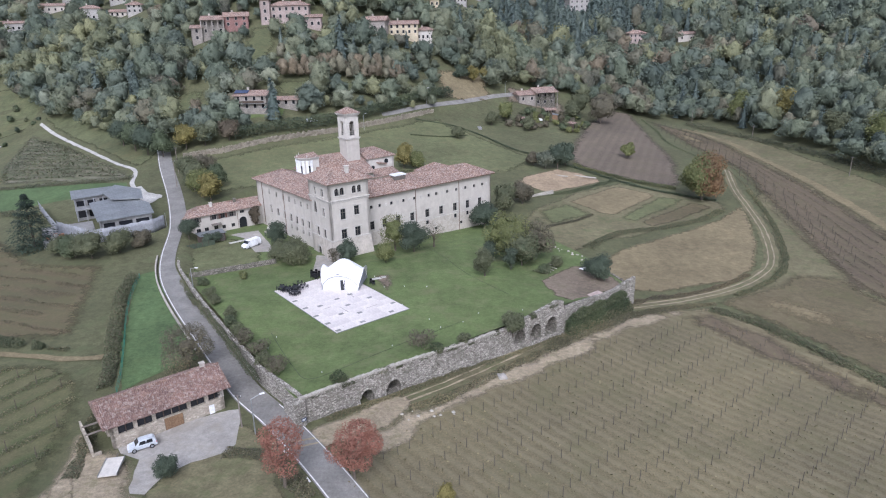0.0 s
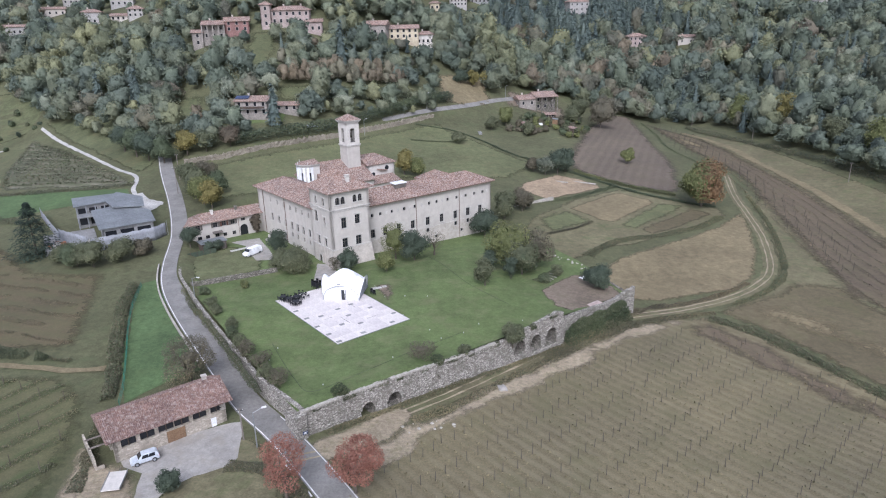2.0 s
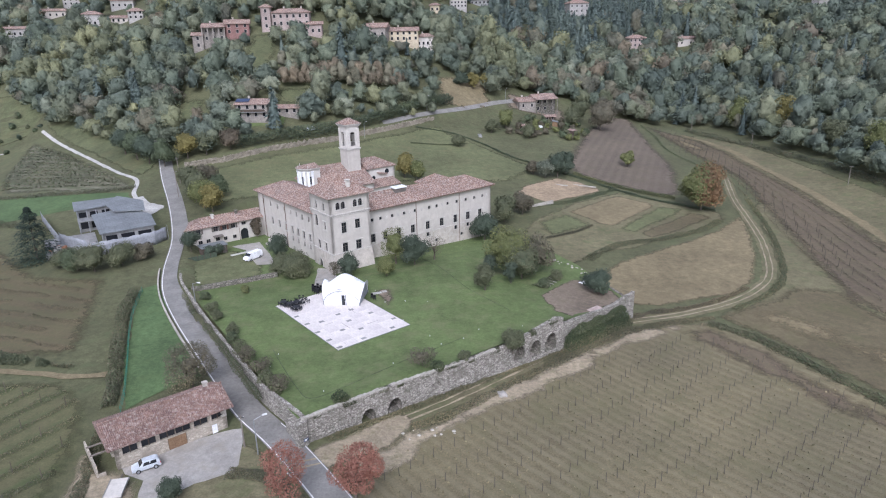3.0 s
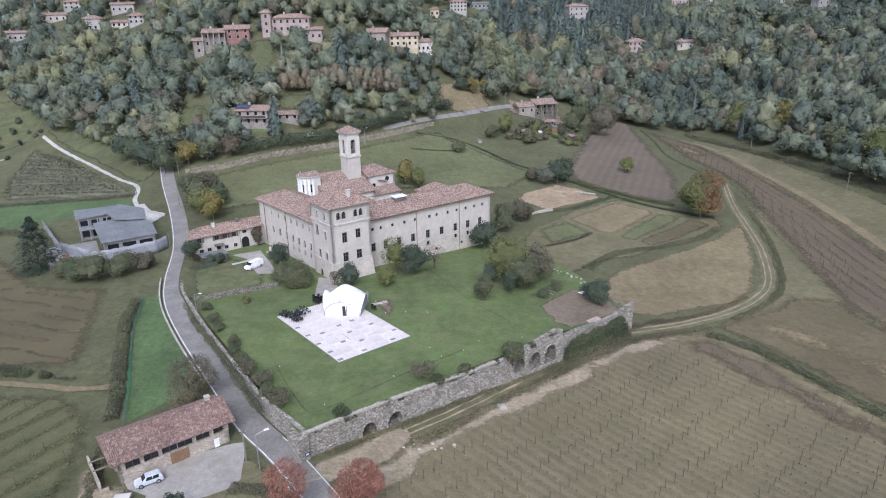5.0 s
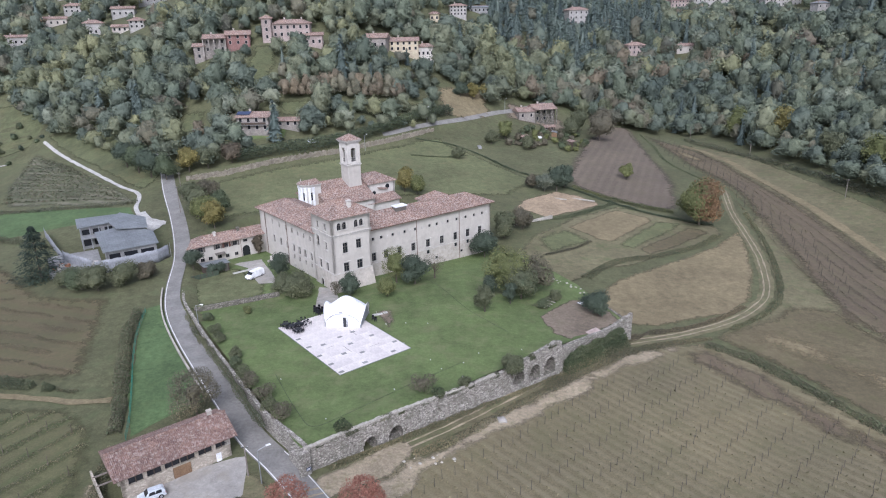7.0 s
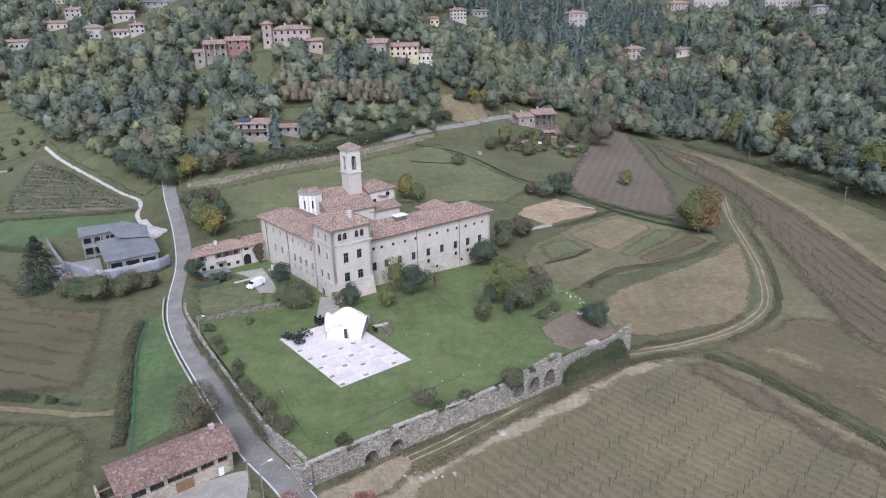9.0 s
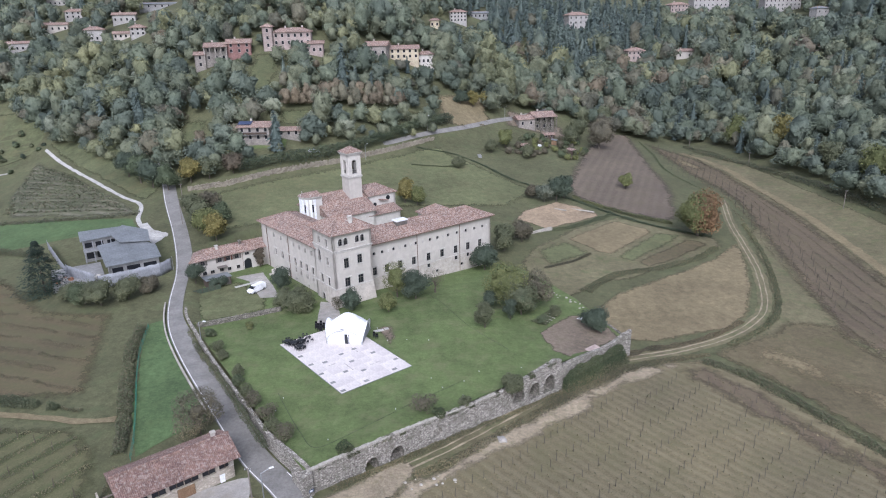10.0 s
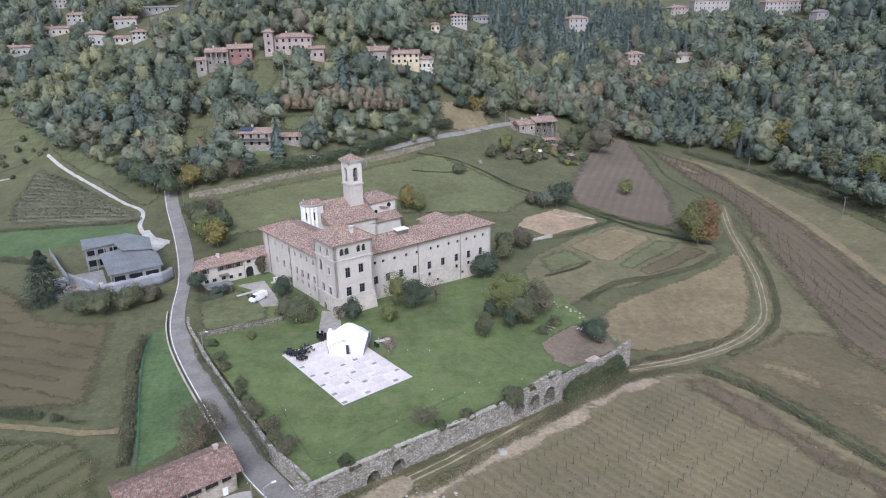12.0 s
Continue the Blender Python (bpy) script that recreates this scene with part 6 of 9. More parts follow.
# ---- vehicles ----
def car(name, x, y, z, yaw, L, W, H, paint, label, van=False):
    """A car: lofted body, glazed cabin, four wheels with tyre and rim, lamps and plates' bars."""
    c = root(name, Matrix.Translation((x, y, z)) @ Matrix.Rotation(radians(yaw), 4, "Z"), label, "van" if van else "car")
    h0, hb = 0.28, (0.62 if not van else 0.55) * H
    if van:
        prof = [(-0.5, 0.35, 0.55), (-0.49, 0.9, 0.98), (-0.46, 0.96, 1.0), (0.12, 0.97, 1.0), (0.26, 0.9, 0.97), (0.37, 0.62, 0.95), (0.49, 0.5, 0.88), (0.5, 0.3, 0.8)]
    else:
        prof = [(-0.5, 0.4, 0.8), (-0.49, 0.62, 0.9), (-0.45, 0.9, 0.9), (-0.38, 0.98, 0.92), (0.02, 1.0, 0.92), (0.1, 0.96, 0.92), (0.25, 0.63, 0.96), (0.45, 0.53, 0.9), (0.5, 0.36, 0.78)]
    V, F = [], []
    for px, ph, pw in prof:
        zt = ph * H
        zs = min(zt, hb)
        w = W / 2 * pw
        wt = w if zt <= hb else w * 0.82
        V += [(px * L, -w * 0.92, h0), (px * L, -w, h0 + 0.25), (px * L, -w, zs), (px * L, -wt, max(zt - 0.04, zs)), (px * L, -wt * 0.75, zt), (px * L, wt * 0.75, zt), (px * L, wt, max(zt - 0.04, zs)), (px * L, w, zs), (px * L, w, h0 + 0.25), (px * L, w * 0.92, h0)]
    for i in range(len(prof) - 1):
        for j in range(10):
            F.append((i * 10 + j, (i + 1) * 10 + j, (i + 1) * 10 + (j + 1) % 10, i * 10 + (j + 1) % 10))
    F += [tuple(range(10))[::-1], tuple((len(prof) - 1) * 10 + j for j in range(10))]
    build("body", Geo().add(V, F), paint, c)
    for sy in (-1, 1):
        for k, xw in enumerate((-0.31 * L, 0.31 * L)):
            tyre = build("wheel", Geo().cyl((xw, sy * (W / 2 - 0.2), 0.31), (xw, sy * (W / 2 + 0.01), 0.31), 0.31, 0.31, 18), "rubber", c)
            build("rim", Geo().cyl((xw, sy * (W / 2 - 0.02), 0.31), (xw, sy * (W / 2 + 0.03), 0.31), 0.2, 0.18, 14), "grey_metal", tyre)
        spans = [(0.14, 0.3)] if van else [(-0.36, -0.14), (-0.12, 0.1)]
        for a, b in spans:
            ws = W / 2 * 0.93
            build("side_window", Geo().add([(a * L, sy * ws, hb + 0.02), (b * L + 0.12, sy * ws, hb + 0.02), (b * L - 0.12, sy * ws * 0.84, H * 0.93), (a * L, sy * ws * 0.84, H * 0.93)], [(0, 1, 2, 3)]).add([(a * L, sy * ws * 0.97, hb + 0.02), (b * L + 0.12, sy * ws * 0.97, hb + 0.02), (b * L - 0.12, sy * ws * 0.81, H * 0.93), (a * L, sy * ws * 0.81, H * 0.93)], [(3, 2, 1, 0)]), "dark_glass", c)
        build("headlight", Geo().box(0.455 * L, 0.495 * L, sy * W * 0.36 - 0.16, sy * W * 0.36 + 0.16, 0.44 * H, 0.5 * H), "lamp_clear", c)
        build("tail_light", Geo().box(-0.502 * L, -0.485 * L, sy * W * 0.42 - 0.07, sy * W * 0.42 + 0.07, 0.45 * H, 0.62 * H), "lamp_red", c)
        build("mirror", Geo().box(0.17 * L, 0.2 * L, sy * (W / 2 + 0.02), sy * (W / 2 + 0.18), hb + 0.02, hb + 0.18), paint, c)
    x0, x1, z0, z1 = ((0.275, 0.365, 0.93, 0.65) if van else (0.115, 0.245, 0.955, 0.66))
    build("windscreen", Geo().slab([(x0 * L, -W * 0.36, z0 * H + 0.03), (x1 * L, -W * 0.43, z1 * H + 0.03), (x1 * L, W * 0.43, z1 * H + 0.03), (x0 * L, W * 0.36, z0 * H + 0.03)], 0.03), "dark_glass", c)
    if not van:
        build("rear_window", Geo().slab([(-0.4 * L, W * 0.36, 0.95 * H), (-0.475 * L, W * 0.38, 0.7 * H), (-0.475 * L, -W * 0.38, 0.7 * H), (-0.4 * L, -W * 0.36, 0.95 * H)], 0.03), "dark_glass", c)
    for sx, zz in ((0.5, 0.36), (-0.5, 0.45)):
        build("bumper", Geo().box(sx * L - 0.06, sx * L + 0.06, -W * 0.4, W * 0.4, 0.3, 0.48), paint if not van else "black_plastic", c)
        build("plate", Geo().box(sx * L + (0.06 if sx > 0 else -0.075), sx * L + (0.075 if sx > 0 else -0.06), -0.25, 0.25, zz - 0.02, zz + 0.09), "white_paint", c)
    return c


v = car("delivery_van", -48.7, 155.4, -0.58, 240, 5.0, 1.95, 1.98, "white_paint", "white panel van parked on the gravel forecourt", van=True)
car("hatchback_car", -41.6, 75.3, float(bare(-41.6, 75.3)) + 0.1, 212, 3.55, 1.6, 1.45, "silver_paint", "silver-blue small hatchback parked in the barn yard")
car("parked_car", -51.5, 257.2, float(bare(-51.5, 257.2)) + 0.1, 30, 4.2, 1.75, 1.5, "silver_paint", "small pale car parked on the upper lane")
trailer = root("flat_trailer", Matrix.Translation((-43.3, 70.3, float(bare(-43.3, 70.3)) + 0.1)) @ Matrix.Rotation(radians(100), 4, "Z"), "flat farm trailer with a pale grey panel bed", "trailer")
build("bed", Geo().box(-1.9, 1.9, -1.1, 1.1, 0.5, 0.62), "white_plaster", trailer)
build("side_board", Geo().box(-1.9, 1.9, -1.14, -1.1, 0.42, 0.75), "grey_metal", trailer)
build("side_board", Geo().box(-1.9, 1.9, 1.1, 1.14, 0.42, 0.75), "grey_metal", trailer)
for sy in (-0.7, 0.62):
    build("wheel", Geo().cyl((-0.3, sy, 0.28), (-0.3, sy + 0.1, 0.28), 0.28, 0.28, 14), "rubber", trailer)
build("drawbar", Geo().box(1.9, 3.0, -0.05, 0.05, 0.42, 0.5), "dark_metal", trailer)

# ---- lamps, poles and wires ----
def street_lamp(x, y, h, yaw, arm=1.3):
    s = root("street_lamp", Matrix.Translation((x, y, floor_at(x, y))) @ Matrix.Rotation(radians(yaw), 4, "Z"), "grey steel street lamp beside the lane", "street lamp", "lane lamps")
    build("pole", Geo().cyl((0, 0, 0), (0, 0, h), 0.09, 0.055, 8), "grey_metal", s)
    build("arm", Geo().cyl((0, 0, h - 0.05), (arm, 0, h + 0.35), 0.04, 0.035, 6), "grey_metal", s)
    build("lamp_head", Geo().box(arm - 0.1, arm + 0.6, -0.15, 0.15, h + 0.3, h + 0.44, taper=0.03), "lamp_clear", s)
    return s


def wood_pole(x, y, h, label="grey wooden power pole", group="power poles"):
    s = root("power_pole", Matrix.Translation((x, y, floor_at(x, y))), label, "pole", group)
    build("pole", Geo().cyl((0, 0, -0.3), (0, 0, h), 0.13, 0.09, 8), "post_wood", s)
    build("cross_arm", Geo().box(-0.5, 0.5, -0.04, 0.04, h - 0.35, h - 0.25), "dark_metal", s)
    for k in (-0.42, 0.42):
        build("insulator", Geo().cyl((k, 0, h - 0.25), (k, 0, h - 0.08), 0.04, 0.03, 6), "lamp_clear", s)
    return s


street_lamp(-27.0, 77.6, 5.6, 30)
wood_pole(-29.4, 79.4, 5.2, "dark wooden telephone pole at the yard's mouth")
street_lamp(-52.8, 126.6, 5.0, -20)
street_lamp(-8, 296, 6.5, 60)
street_lamp(-32, 262, 6.0, 60)
street_lamp(30, 335, 6.5, 60)
for x, y, h in ((127, 343.5, 7.5), (138, 298, 6), (140.8, 227, 7), (143, 170, 7)):
    wood_pole(x, y, h)
wp = [(127, 343.5, 7.3), (138, 298, 5.8), (140.8, 227, 6.8), (143, 170, 6.8)]
for (xa, ya, ha), (xb, yb, hb_) in zip(wp, wp[1:]):
    A, B = Vector((xa, ya, floor_at(xa, ya) + ha)), Vector((xb, yb, floor_at(xb, yb) + hb_))
    w = Geo()
    pts = [A.lerp(B, k / 10) - Vector((0, 0, 1.2 * 4 * (k / 10) * (1 - k / 10))) for k in range(11)]
    for p, q in zip(pts, pts[1:]):
        w.cyl(p, q, 0.025, 0.025, 4, caps=False)
    tagged(build("power_line", w, "dark_metal"), "thin sagging power line along the wood", "cable")
for x, y in ((-83.5, 200), (-88.0, 214)):
    wood_pole(x, y, 8.5, "tall wooden pole beside the lane")

# ---- modern building behind tarpaulins ----
MM = Matrix.Translation((-86.9, 157.4, 0.2)) @ Matrix.Rotation(radians(31), 4, "Z")
mod = root("farm_building", MM, "unfinished grey two-block building with standing-seam metal roofs", "building")


def block(walls, h, outline, slope, wins):
    """One block: walls round rectangles (x0, x1, y0, y1) and one sloping seamed roof over an outline; slope gives its height, rise along x and along y."""
    g = Geo()
    for k, (x0, x1, y0, y1) in enumerate(walls):
        wall(g, (x0, y0), (x1, y0), -1.5, h, 0.4, [(x - x0, za, zb, w) for x, za, zb, w in wins] if k == 0 else [])
        wall(g, (x1, y0), (x1, y1), -1.5, h, 0.4)
        wall(g, (x1, y1), (x0, y1), -1.5, h, 0.4)
        wall(g, (x0, y1), (x0, y0), -1.5, h, 0.4, [((y1 - y0) / 2, h - 2.0, h - 0.7, (y1 - y0) * 0.6)])
        build("window", Geo().box(x0 + 0.25, x0 + 0.3, y0 + (y1 - y0) * 0.2, y1 - (y1 - y0) * 0.2, h - 2.0, h - 0.7), "dark_glass", mod)
    build("wall", g, ["concrete", "concrete"], mod)
    y0 = walls[0][2]
    for x, za, zb, w in wins:
        build("window", Geo().box(x - w / 2, x + w / 2, y0 + 0.25, y0 + 0.3, za, zb), "dark_glass", mod)
    up = lambda x, y: slope[0] + slope[1] * x + slope[2] * y
    r = build("roof", Geo().slab([(x, y, up(x, y)) for x, y in outline], 0.22), "metal_roof", mod, "grey standing-seam metal roof")
    xs = [p[0] for p in outline]
    x = min(xs) + 0.3
    while x < max(xs) - 0.1:
        hit = sorted(p[1] + (q[1] - p[1]) * (x - p[0]) / (q[0] - p[0]) for p, q in zip(outline, outline[1:] + outline[:1]) if (p[0] - x) * (q[0] - x) < 0)
        c, d = hit[0], hit[-1]
        seam = Geo().add([(x - 0.025, c, up(x, c) + 0.012), (x + 0.025, c, up(x, c) + 0.012), (x + 0.025, d, up(x, d) + 0.012), (x - 0.025, d, up(x, d) + 0.012), (x, c, up(x, c) + 0.06), (x, d, up(x, d) + 0.06)], [(0, 4, 5, 3), (1, 2, 5, 4), (0, 1, 4)])
        build("seam", seam, "metal_roof", r)
        x += 0.6


block([(0.7, 12.7, 0.6, 9.2)], 5.9, [(0.0, -0.3), (13.3, 0.3), (13.4, 9.0), (9.0, 17.6), (-0.5, 15.5)], (6.05, 0.0, 0.085), [(2.6, 3.3, 5.0, 2.6), (6.4, 3.3, 5.0, 3.2), (10.4, 3.3, 5.0, 3.2)])
block([(-3.7, 5.5, 21.4, 28.0)], 7.6, [(-4.3, 20.6), (3.4, 20.9), (7.2, 27.0), (-4.2, 28.8)], (6.2, 0.03, 0.085), [(-2.4, 5.4, 6.9, 2.0), (0.4, 5.4, 6.9, 2.0), (3.4, 5.4, 6.9, 2.0), (-2.4, 2.2, 4.4, 2.0), (0.4, 2.2, 4.4, 2.0)])
block([(5.8, 12.0, 18.4, 25.5)], 7.3, [(3.4, 20.9), (4.9, 13.9), (12.4, 11.6), (13.2, 20.0), (7.2, 27.0)], (6.6, 0.0, 0.09), [])
build("deck", Geo().box(-12.5, -0.4, 4.0, 19.0, -1.5, 1.6), "concrete", mod, "concrete deck with building rubble")
build("balcony", Geo().box(-3.9, 4.0, 19.6, 21.4, 4.6, 4.8), "concrete", mod)
build("railing", Geo().box(-3.9, 4.0, 19.6, 19.66, 4.8, 5.7), "grey_metal", mod)
for k in range(4):
    build("column", Geo().box(-3.8 + 2.3 * k, -3.55 + 2.3 * k, 19.7, 19.95, 1.6, 7.7), "grey_metal", mod)


def tarp(name, pts, h, label):
    """A hanging sheet along a line of scaffold poles, sagging between them."""
    rt = root(name, Matrix.Identity(4), label, "tarpaulin", "site hoarding")
    g, fr = Geo(), Geo()
    V, F = [], []
    n = 0
    for p, q in zip(pts, pts[1:]):
        L = math.hypot(q[0] - p[0], q[1] - p[1])
        m = int(L / 0.4)
        for k in range(m):
            t = k / m
            x, y = p[0] + (q[0] - p[0]) * t, p[1] + (q[1] - p[1]) * t
            z = floor_at(x, y)
            for j in range(4):
                o = 0.12 * noise.noise((x * 0.7, y * 0.7, j * 0.9))
                V.append((x + o, y + o, z + 0.1 + (h - 0.1 - 0.2 * abs(math.sin(k * 0.5))) * j / 3))
            n += 1
    for i in range(n - 1):
        for j in range(3):
            F.append((4 * i + j, 4 * i + 4 + j, 4 * i + 5 + j, 4 * i + 1 + j))
    g.add(V, F)
    sheet = build("sheet", g, "tarpaulin", rt, smooth=True)
    sheet.modifiers.new("thickness", "SOLIDIFY").thickness = 0.03
    for p in pts:
        z = floor_at(*p)
        build("pole", Geo().cyl((p[0], p[1], z - 0.2), (p[0], p[1], z + h + 0.2), 0.05, 0.05, 6), "grey_metal", rt)


tarp("hoarding", [(-119, 186.5), (-110, 175), (-101, 163.8)], 3.0, "grey-lilac tarpaulin hoarding round the building site")
tarp("hoarding", [(-101, 163.8), (-95.5, 160.2), (-89.6, 156.4)], 3.9, "grey-lilac tarpaulin hoarding round the building site")
tarp("hoarding", [(-88.6, 155.6), (-82, 158.6), (-75.6, 162.6), (-73.8, 166.4)], 3.7, "grey-lilac tarpaulin hoarding round the building site")
rng = np.random.default_rng(6)
for k in range(16):
    s = rng.uniform(0.5, 1.3)
    ob = root("building_rubble", MM @ Matrix.Translation((rng.uniform(-11.5, -1.5), rng.uniform(5, 12.5), 1.6)) @ Matrix.Rotation(rng.uniform(0, 3), 4, "Z"), "heap of pale building material on the deck", "building material", "building material")
    build("sack", Geo().box(-s * 0.6, s * 0.6, -s * 0.4, s * 0.4, 0, s * rng.uniform(0.3, 0.7), taper=0.08), "white_plaster" if k % 3 else "clay_pot", ob)


# ---- houses on the slopes ----
HOUSE_SPOTS = []


def house(name, x, y, yaw, w, d, h, rise, wallmat, label, cols=4, rows=2, hip=True, extra=None, z=None, chim=1, roofmat="clay_tiles", porch=False):
    zf = (floor_at(x, y) if z is None else z)
    HOUSE_SPOTS.append((x, y, w, h))
    hm = root(name, Matrix.Translation((x, y, zf)) @ Matrix.Rotation(radians(yaw), 4, "Z"), label, "house", "houses on the slopes")
    g = Geo()
    hs = []
    for r in range(rows):
        for c in range(cols):
            hs.append((w * (c + 0.5) / cols, 0.9 + r * (h / rows), 0.9 + r * (h / rows) + min(1.5, h / rows * 0.55), min(1.1, w / cols * 0.45)))
    wall(g, (-w / 2, -d / 2), (w / 2, -d / 2), -5, h, 0.4, hs)
    hs2 = [(d * (c + 0.5) / 2, 0.9 + r * (h / rows), 2.2 + r * (h / rows), 0.9) for r in range(rows) for c in range(2)]
    wall(g, (w / 2, -d / 2), (w / 2, d / 2), -5, h, 0.4, hs2)
    wall(g, (w / 2, d / 2), (-w / 2, d / 2), -5, h, 0.4)
    wall(g, (-w / 2, d / 2), (-w / 2, -d / 2), -5, h, 0.4, hs2)
    if not hip:
        for sx in (-w / 2, w / 2):
            g.add([(sx, -d / 2, h), (sx, d / 2, h), (sx, 0, h + rise * 0.85)], [(0, 1, 2), (2, 1, 0)])
    build("wall", g, [wallmat, wallmat], hm)
    P = (-w / 2, -d / 2), (w / 2, -d / 2)
    for x_, za, zb, ww in hs:
        put_window(hm, wall_frame(*P, x_, za), round(ww, 2), round(zb - za, 2), "plain", bars=False)
    for side_p in (((w / 2, -d / 2), (w / 2, d / 2)), ((-w / 2, d / 2), (-w / 2, -d / 2))):
        for x_, za, zb, ww in hs2:
            put_window(hm, wall_frame(*side_p, x_, za), 0.9, 1.3 if zb - za > 1 else 1.0, "plain", bars=False)
    hp = d * 0.5 if hip else 0.0
    roof_on(hm, -w / 2, w / 2, -d / 2, d / 2, h, rise, hp, hp, over=0.6, mat=roofmat)
    for k in range(chim):
        cx = -w * 0.2 + k * w * 0.45
        build("chimney", Geo().box(cx, cx + 0.7, 0.3, 1.0, h + rise * 0.4, h + rise + 0.9).box(cx - 0.1, cx + 0.8, 0.2, 1.1, h + rise + 0.9, h + rise + 1.05), "plaster_low", hm)
    if porch:
        n = 4
        for k in range(n + 1):
            build("pillar", Geo().box(-w / 2 + w * k / n - 0.22, -w / 2 + w * k / n + 0.22, -d / 2 - 2.6, -d / 2 - 2.2, -1.5, h - 0.1), wallmat, hm)
        build("porch_roof", Geo().slab([(-w / 2 - 0.5, -d / 2 - 2.9, h - 0.1), (w / 2 + 0.5, -d / 2 - 2.9, h - 0.1), (w / 2 + 0.5, -d / 2 + 0.4, h + 0.7), (-w / 2 - 0.5, -d / 2 + 0.4, h + 0.7)], 0.18), roofmat, hm, uv=True)
    return hm


a = house("country_house", -74.2, 262.5, -3, 12.5, 9, 5.6, 1.5, "old_render", "two-storey house with balcony and solar panels on its roof", 4, 2, False)
build("balcony", Geo().box(-5.5, 5.5, -5.8, -4.5, 2.6, 2.8), "concrete", a)
build("railing", Geo().box(-5.5, 5.5, -5.85, -5.75, 2.8, 3.7), "dark_wood", a)
build("solar_panel", Geo().slab([(-6.5, -3.4, 6.5), (-1.2, -3.4, 6.5), (-1.2, -0.5, 7.35), (-6.5, -0.5, 7.35)], 0.1), "blue_panel", a, "blue solar panels")
house("outbuilding", -62.0, 266.5, -3, 9, 6, 2.6, 1.0, "old_render", "low tiled outbuilding beside the house", 3, 1, False, chim=0)
house("villa", 49.0, 341, 14, 11, 9, 6.5, 1.8, "dark_stone", "villa with tall pillars under a tiled roof", 3, 2, False, porch=True)
house("villa_wing", 40.0, 337, 14, 9, 8, 3.6, 1.6, "old_render", "single-storey tiled wing of the villa", 2, 1, False)
house("garden_hut", 50.5, 326, 10, 5.5, 3.5, 2.0, 0.7, "dark_wood", "small tiled garden hut", 2, 1, False, chim=0)
house("old_farmhouse", -108, 329, 12, 10, 8, 6.6, 1.6, "old_render", "old stone farmhouse with open loggia", 3, 2, False, porch=True)
house("red_house", -97.5, 331, 12, 11, 8, 5, 1.8, "red_plaster", "red-walled house with a tiled roof", 3, 2, False)
house("old_farmhouse_wing", -115, 326, 12, 5, 6, 6, 1.2, "old_render", "narrow stone wing of the farmhouse", 1, 2, False, chim=0)
house("turret", -83.8, 333, 6, 4.6, 5, 10, 1.3, "faded_pink", "slender pink turret of the hillside villa", 1, 3, True, chim=0)
house("pink_villa", -73.0, 337.6, 6, 18, 9, 6.4, 1.8, "faded_pink", "pink hillside villa with two rows of windows", 6, 2, True, chim=2)
house("villa_porch", -62.5, 335, 6, 9, 5, 4.5, 1.2, "faded_pink", "lower porch wing of the pink villa", 3, 1, False, chim=0)
house("stone_house", -33.5, 352, -8, 11, 9, 4.8, 2.0, "old_render", "stone house with a gabled tiled roof", 3, 1, False)
house("ochre_house", -20.5, 358, 4, 15, 9, 5.2, 1.7, "ochre_plaster", "long ochre farmhouse with a veranda", 5, 2, False)
house("ochre_house_wing", -9.5, 362, 4, 9, 7, 4.8, 1.5, "white_plaster", "white end wing of the farmhouse", 4, 1, True)
house("white_villa", 107, 564, 14, 17, 11, 11, 2.2, "greyed_white", "large white villa on the far hill", 4, 3, True)
house("small_villa", 139, 503, 5, 12.5, 9, 6.5, 2.0, "faded_pink", "small pale villa among the trees", 4, 2, True)
house("barn_house", 176, 506, 0, 13, 7, 4.5, 1.6, "plaster", "tiled cottage half hidden by trees", 2, 1, False)
house("white_house", -210, 420, 20, 11.5, 9, 6.5, 1.8, "greyed_white", "white house with tall windows in the wood", 4, 1, True)
house("hill_house", -172, 394, 15, 8, 7, 4.6, 1.6, "greyed_white", "white hillside house with a hipped roof", 3, 2, True)
house("hill_house", -187, 408, 15, 11, 6, 3, 1.2, "plaster_low", "long low tiled house in the wood", 4, 1, False, chim=0)
house("farm_cottage", -268, 436, 25, 15, 8, 4.5, 1.3, "greyed_white", "long white cottage among trees", 5, 1, False)
house("farm_cottage", -261, 471, 25, 15, 8, 4, 1.4, "plaster_low", "low cottage among trees", 4, 1, False)
house("hill_house", -260, 499, 20, 14, 9, 5, 1.8, "greyed_white", "pale hillside house with a hipped roof", 4, 2, True)
house("hill_house", -207, 457, 15, 14, 8, 4.5, 1.4, "greyed_white", "plain white house on the hillside", 4, 1, False)
house("hill_house", -193, 482, 8, 26, 7, 3, 1.0, "concrete", "long low grey building on the hill", 6, 1, False, chim=0, roofmat="metal_roof")
house("hill_house", -316, 578, 20, 16, 10, 7, 1.8, "greyed_white", "white house high on the hill", 5, 2, True)
house("red_house", 213, 640, 10, 17, 10, 9, 2, "faded_pink", "long pinkish house on the ridge", 5, 3, True)
house("ridge_house", 245, 646, 5, 36, 12, 12, 2.4, "greyed_white", "large white house with many windows on the ridge", 9, 3, True, chim=2)
house("ridge_house", 293, 613, 3, 32, 11, 10, 2.0, "greyed_white", "long white house with rows of windows on the ridge", 9, 3, True, chim=2)
house("ridge_house", 294, 549, 12, 11, 8, 8, 1.6, "greyed_white", "small white house with a pale roof", 2, 2, True, chim=0, roofmat="metal_roof")
house("hill_house", 10, 466, 5, 11, 8, 6.5, 1.4, "greyed_white", "white hotel-like house in the dark wood", 5, 3, True)
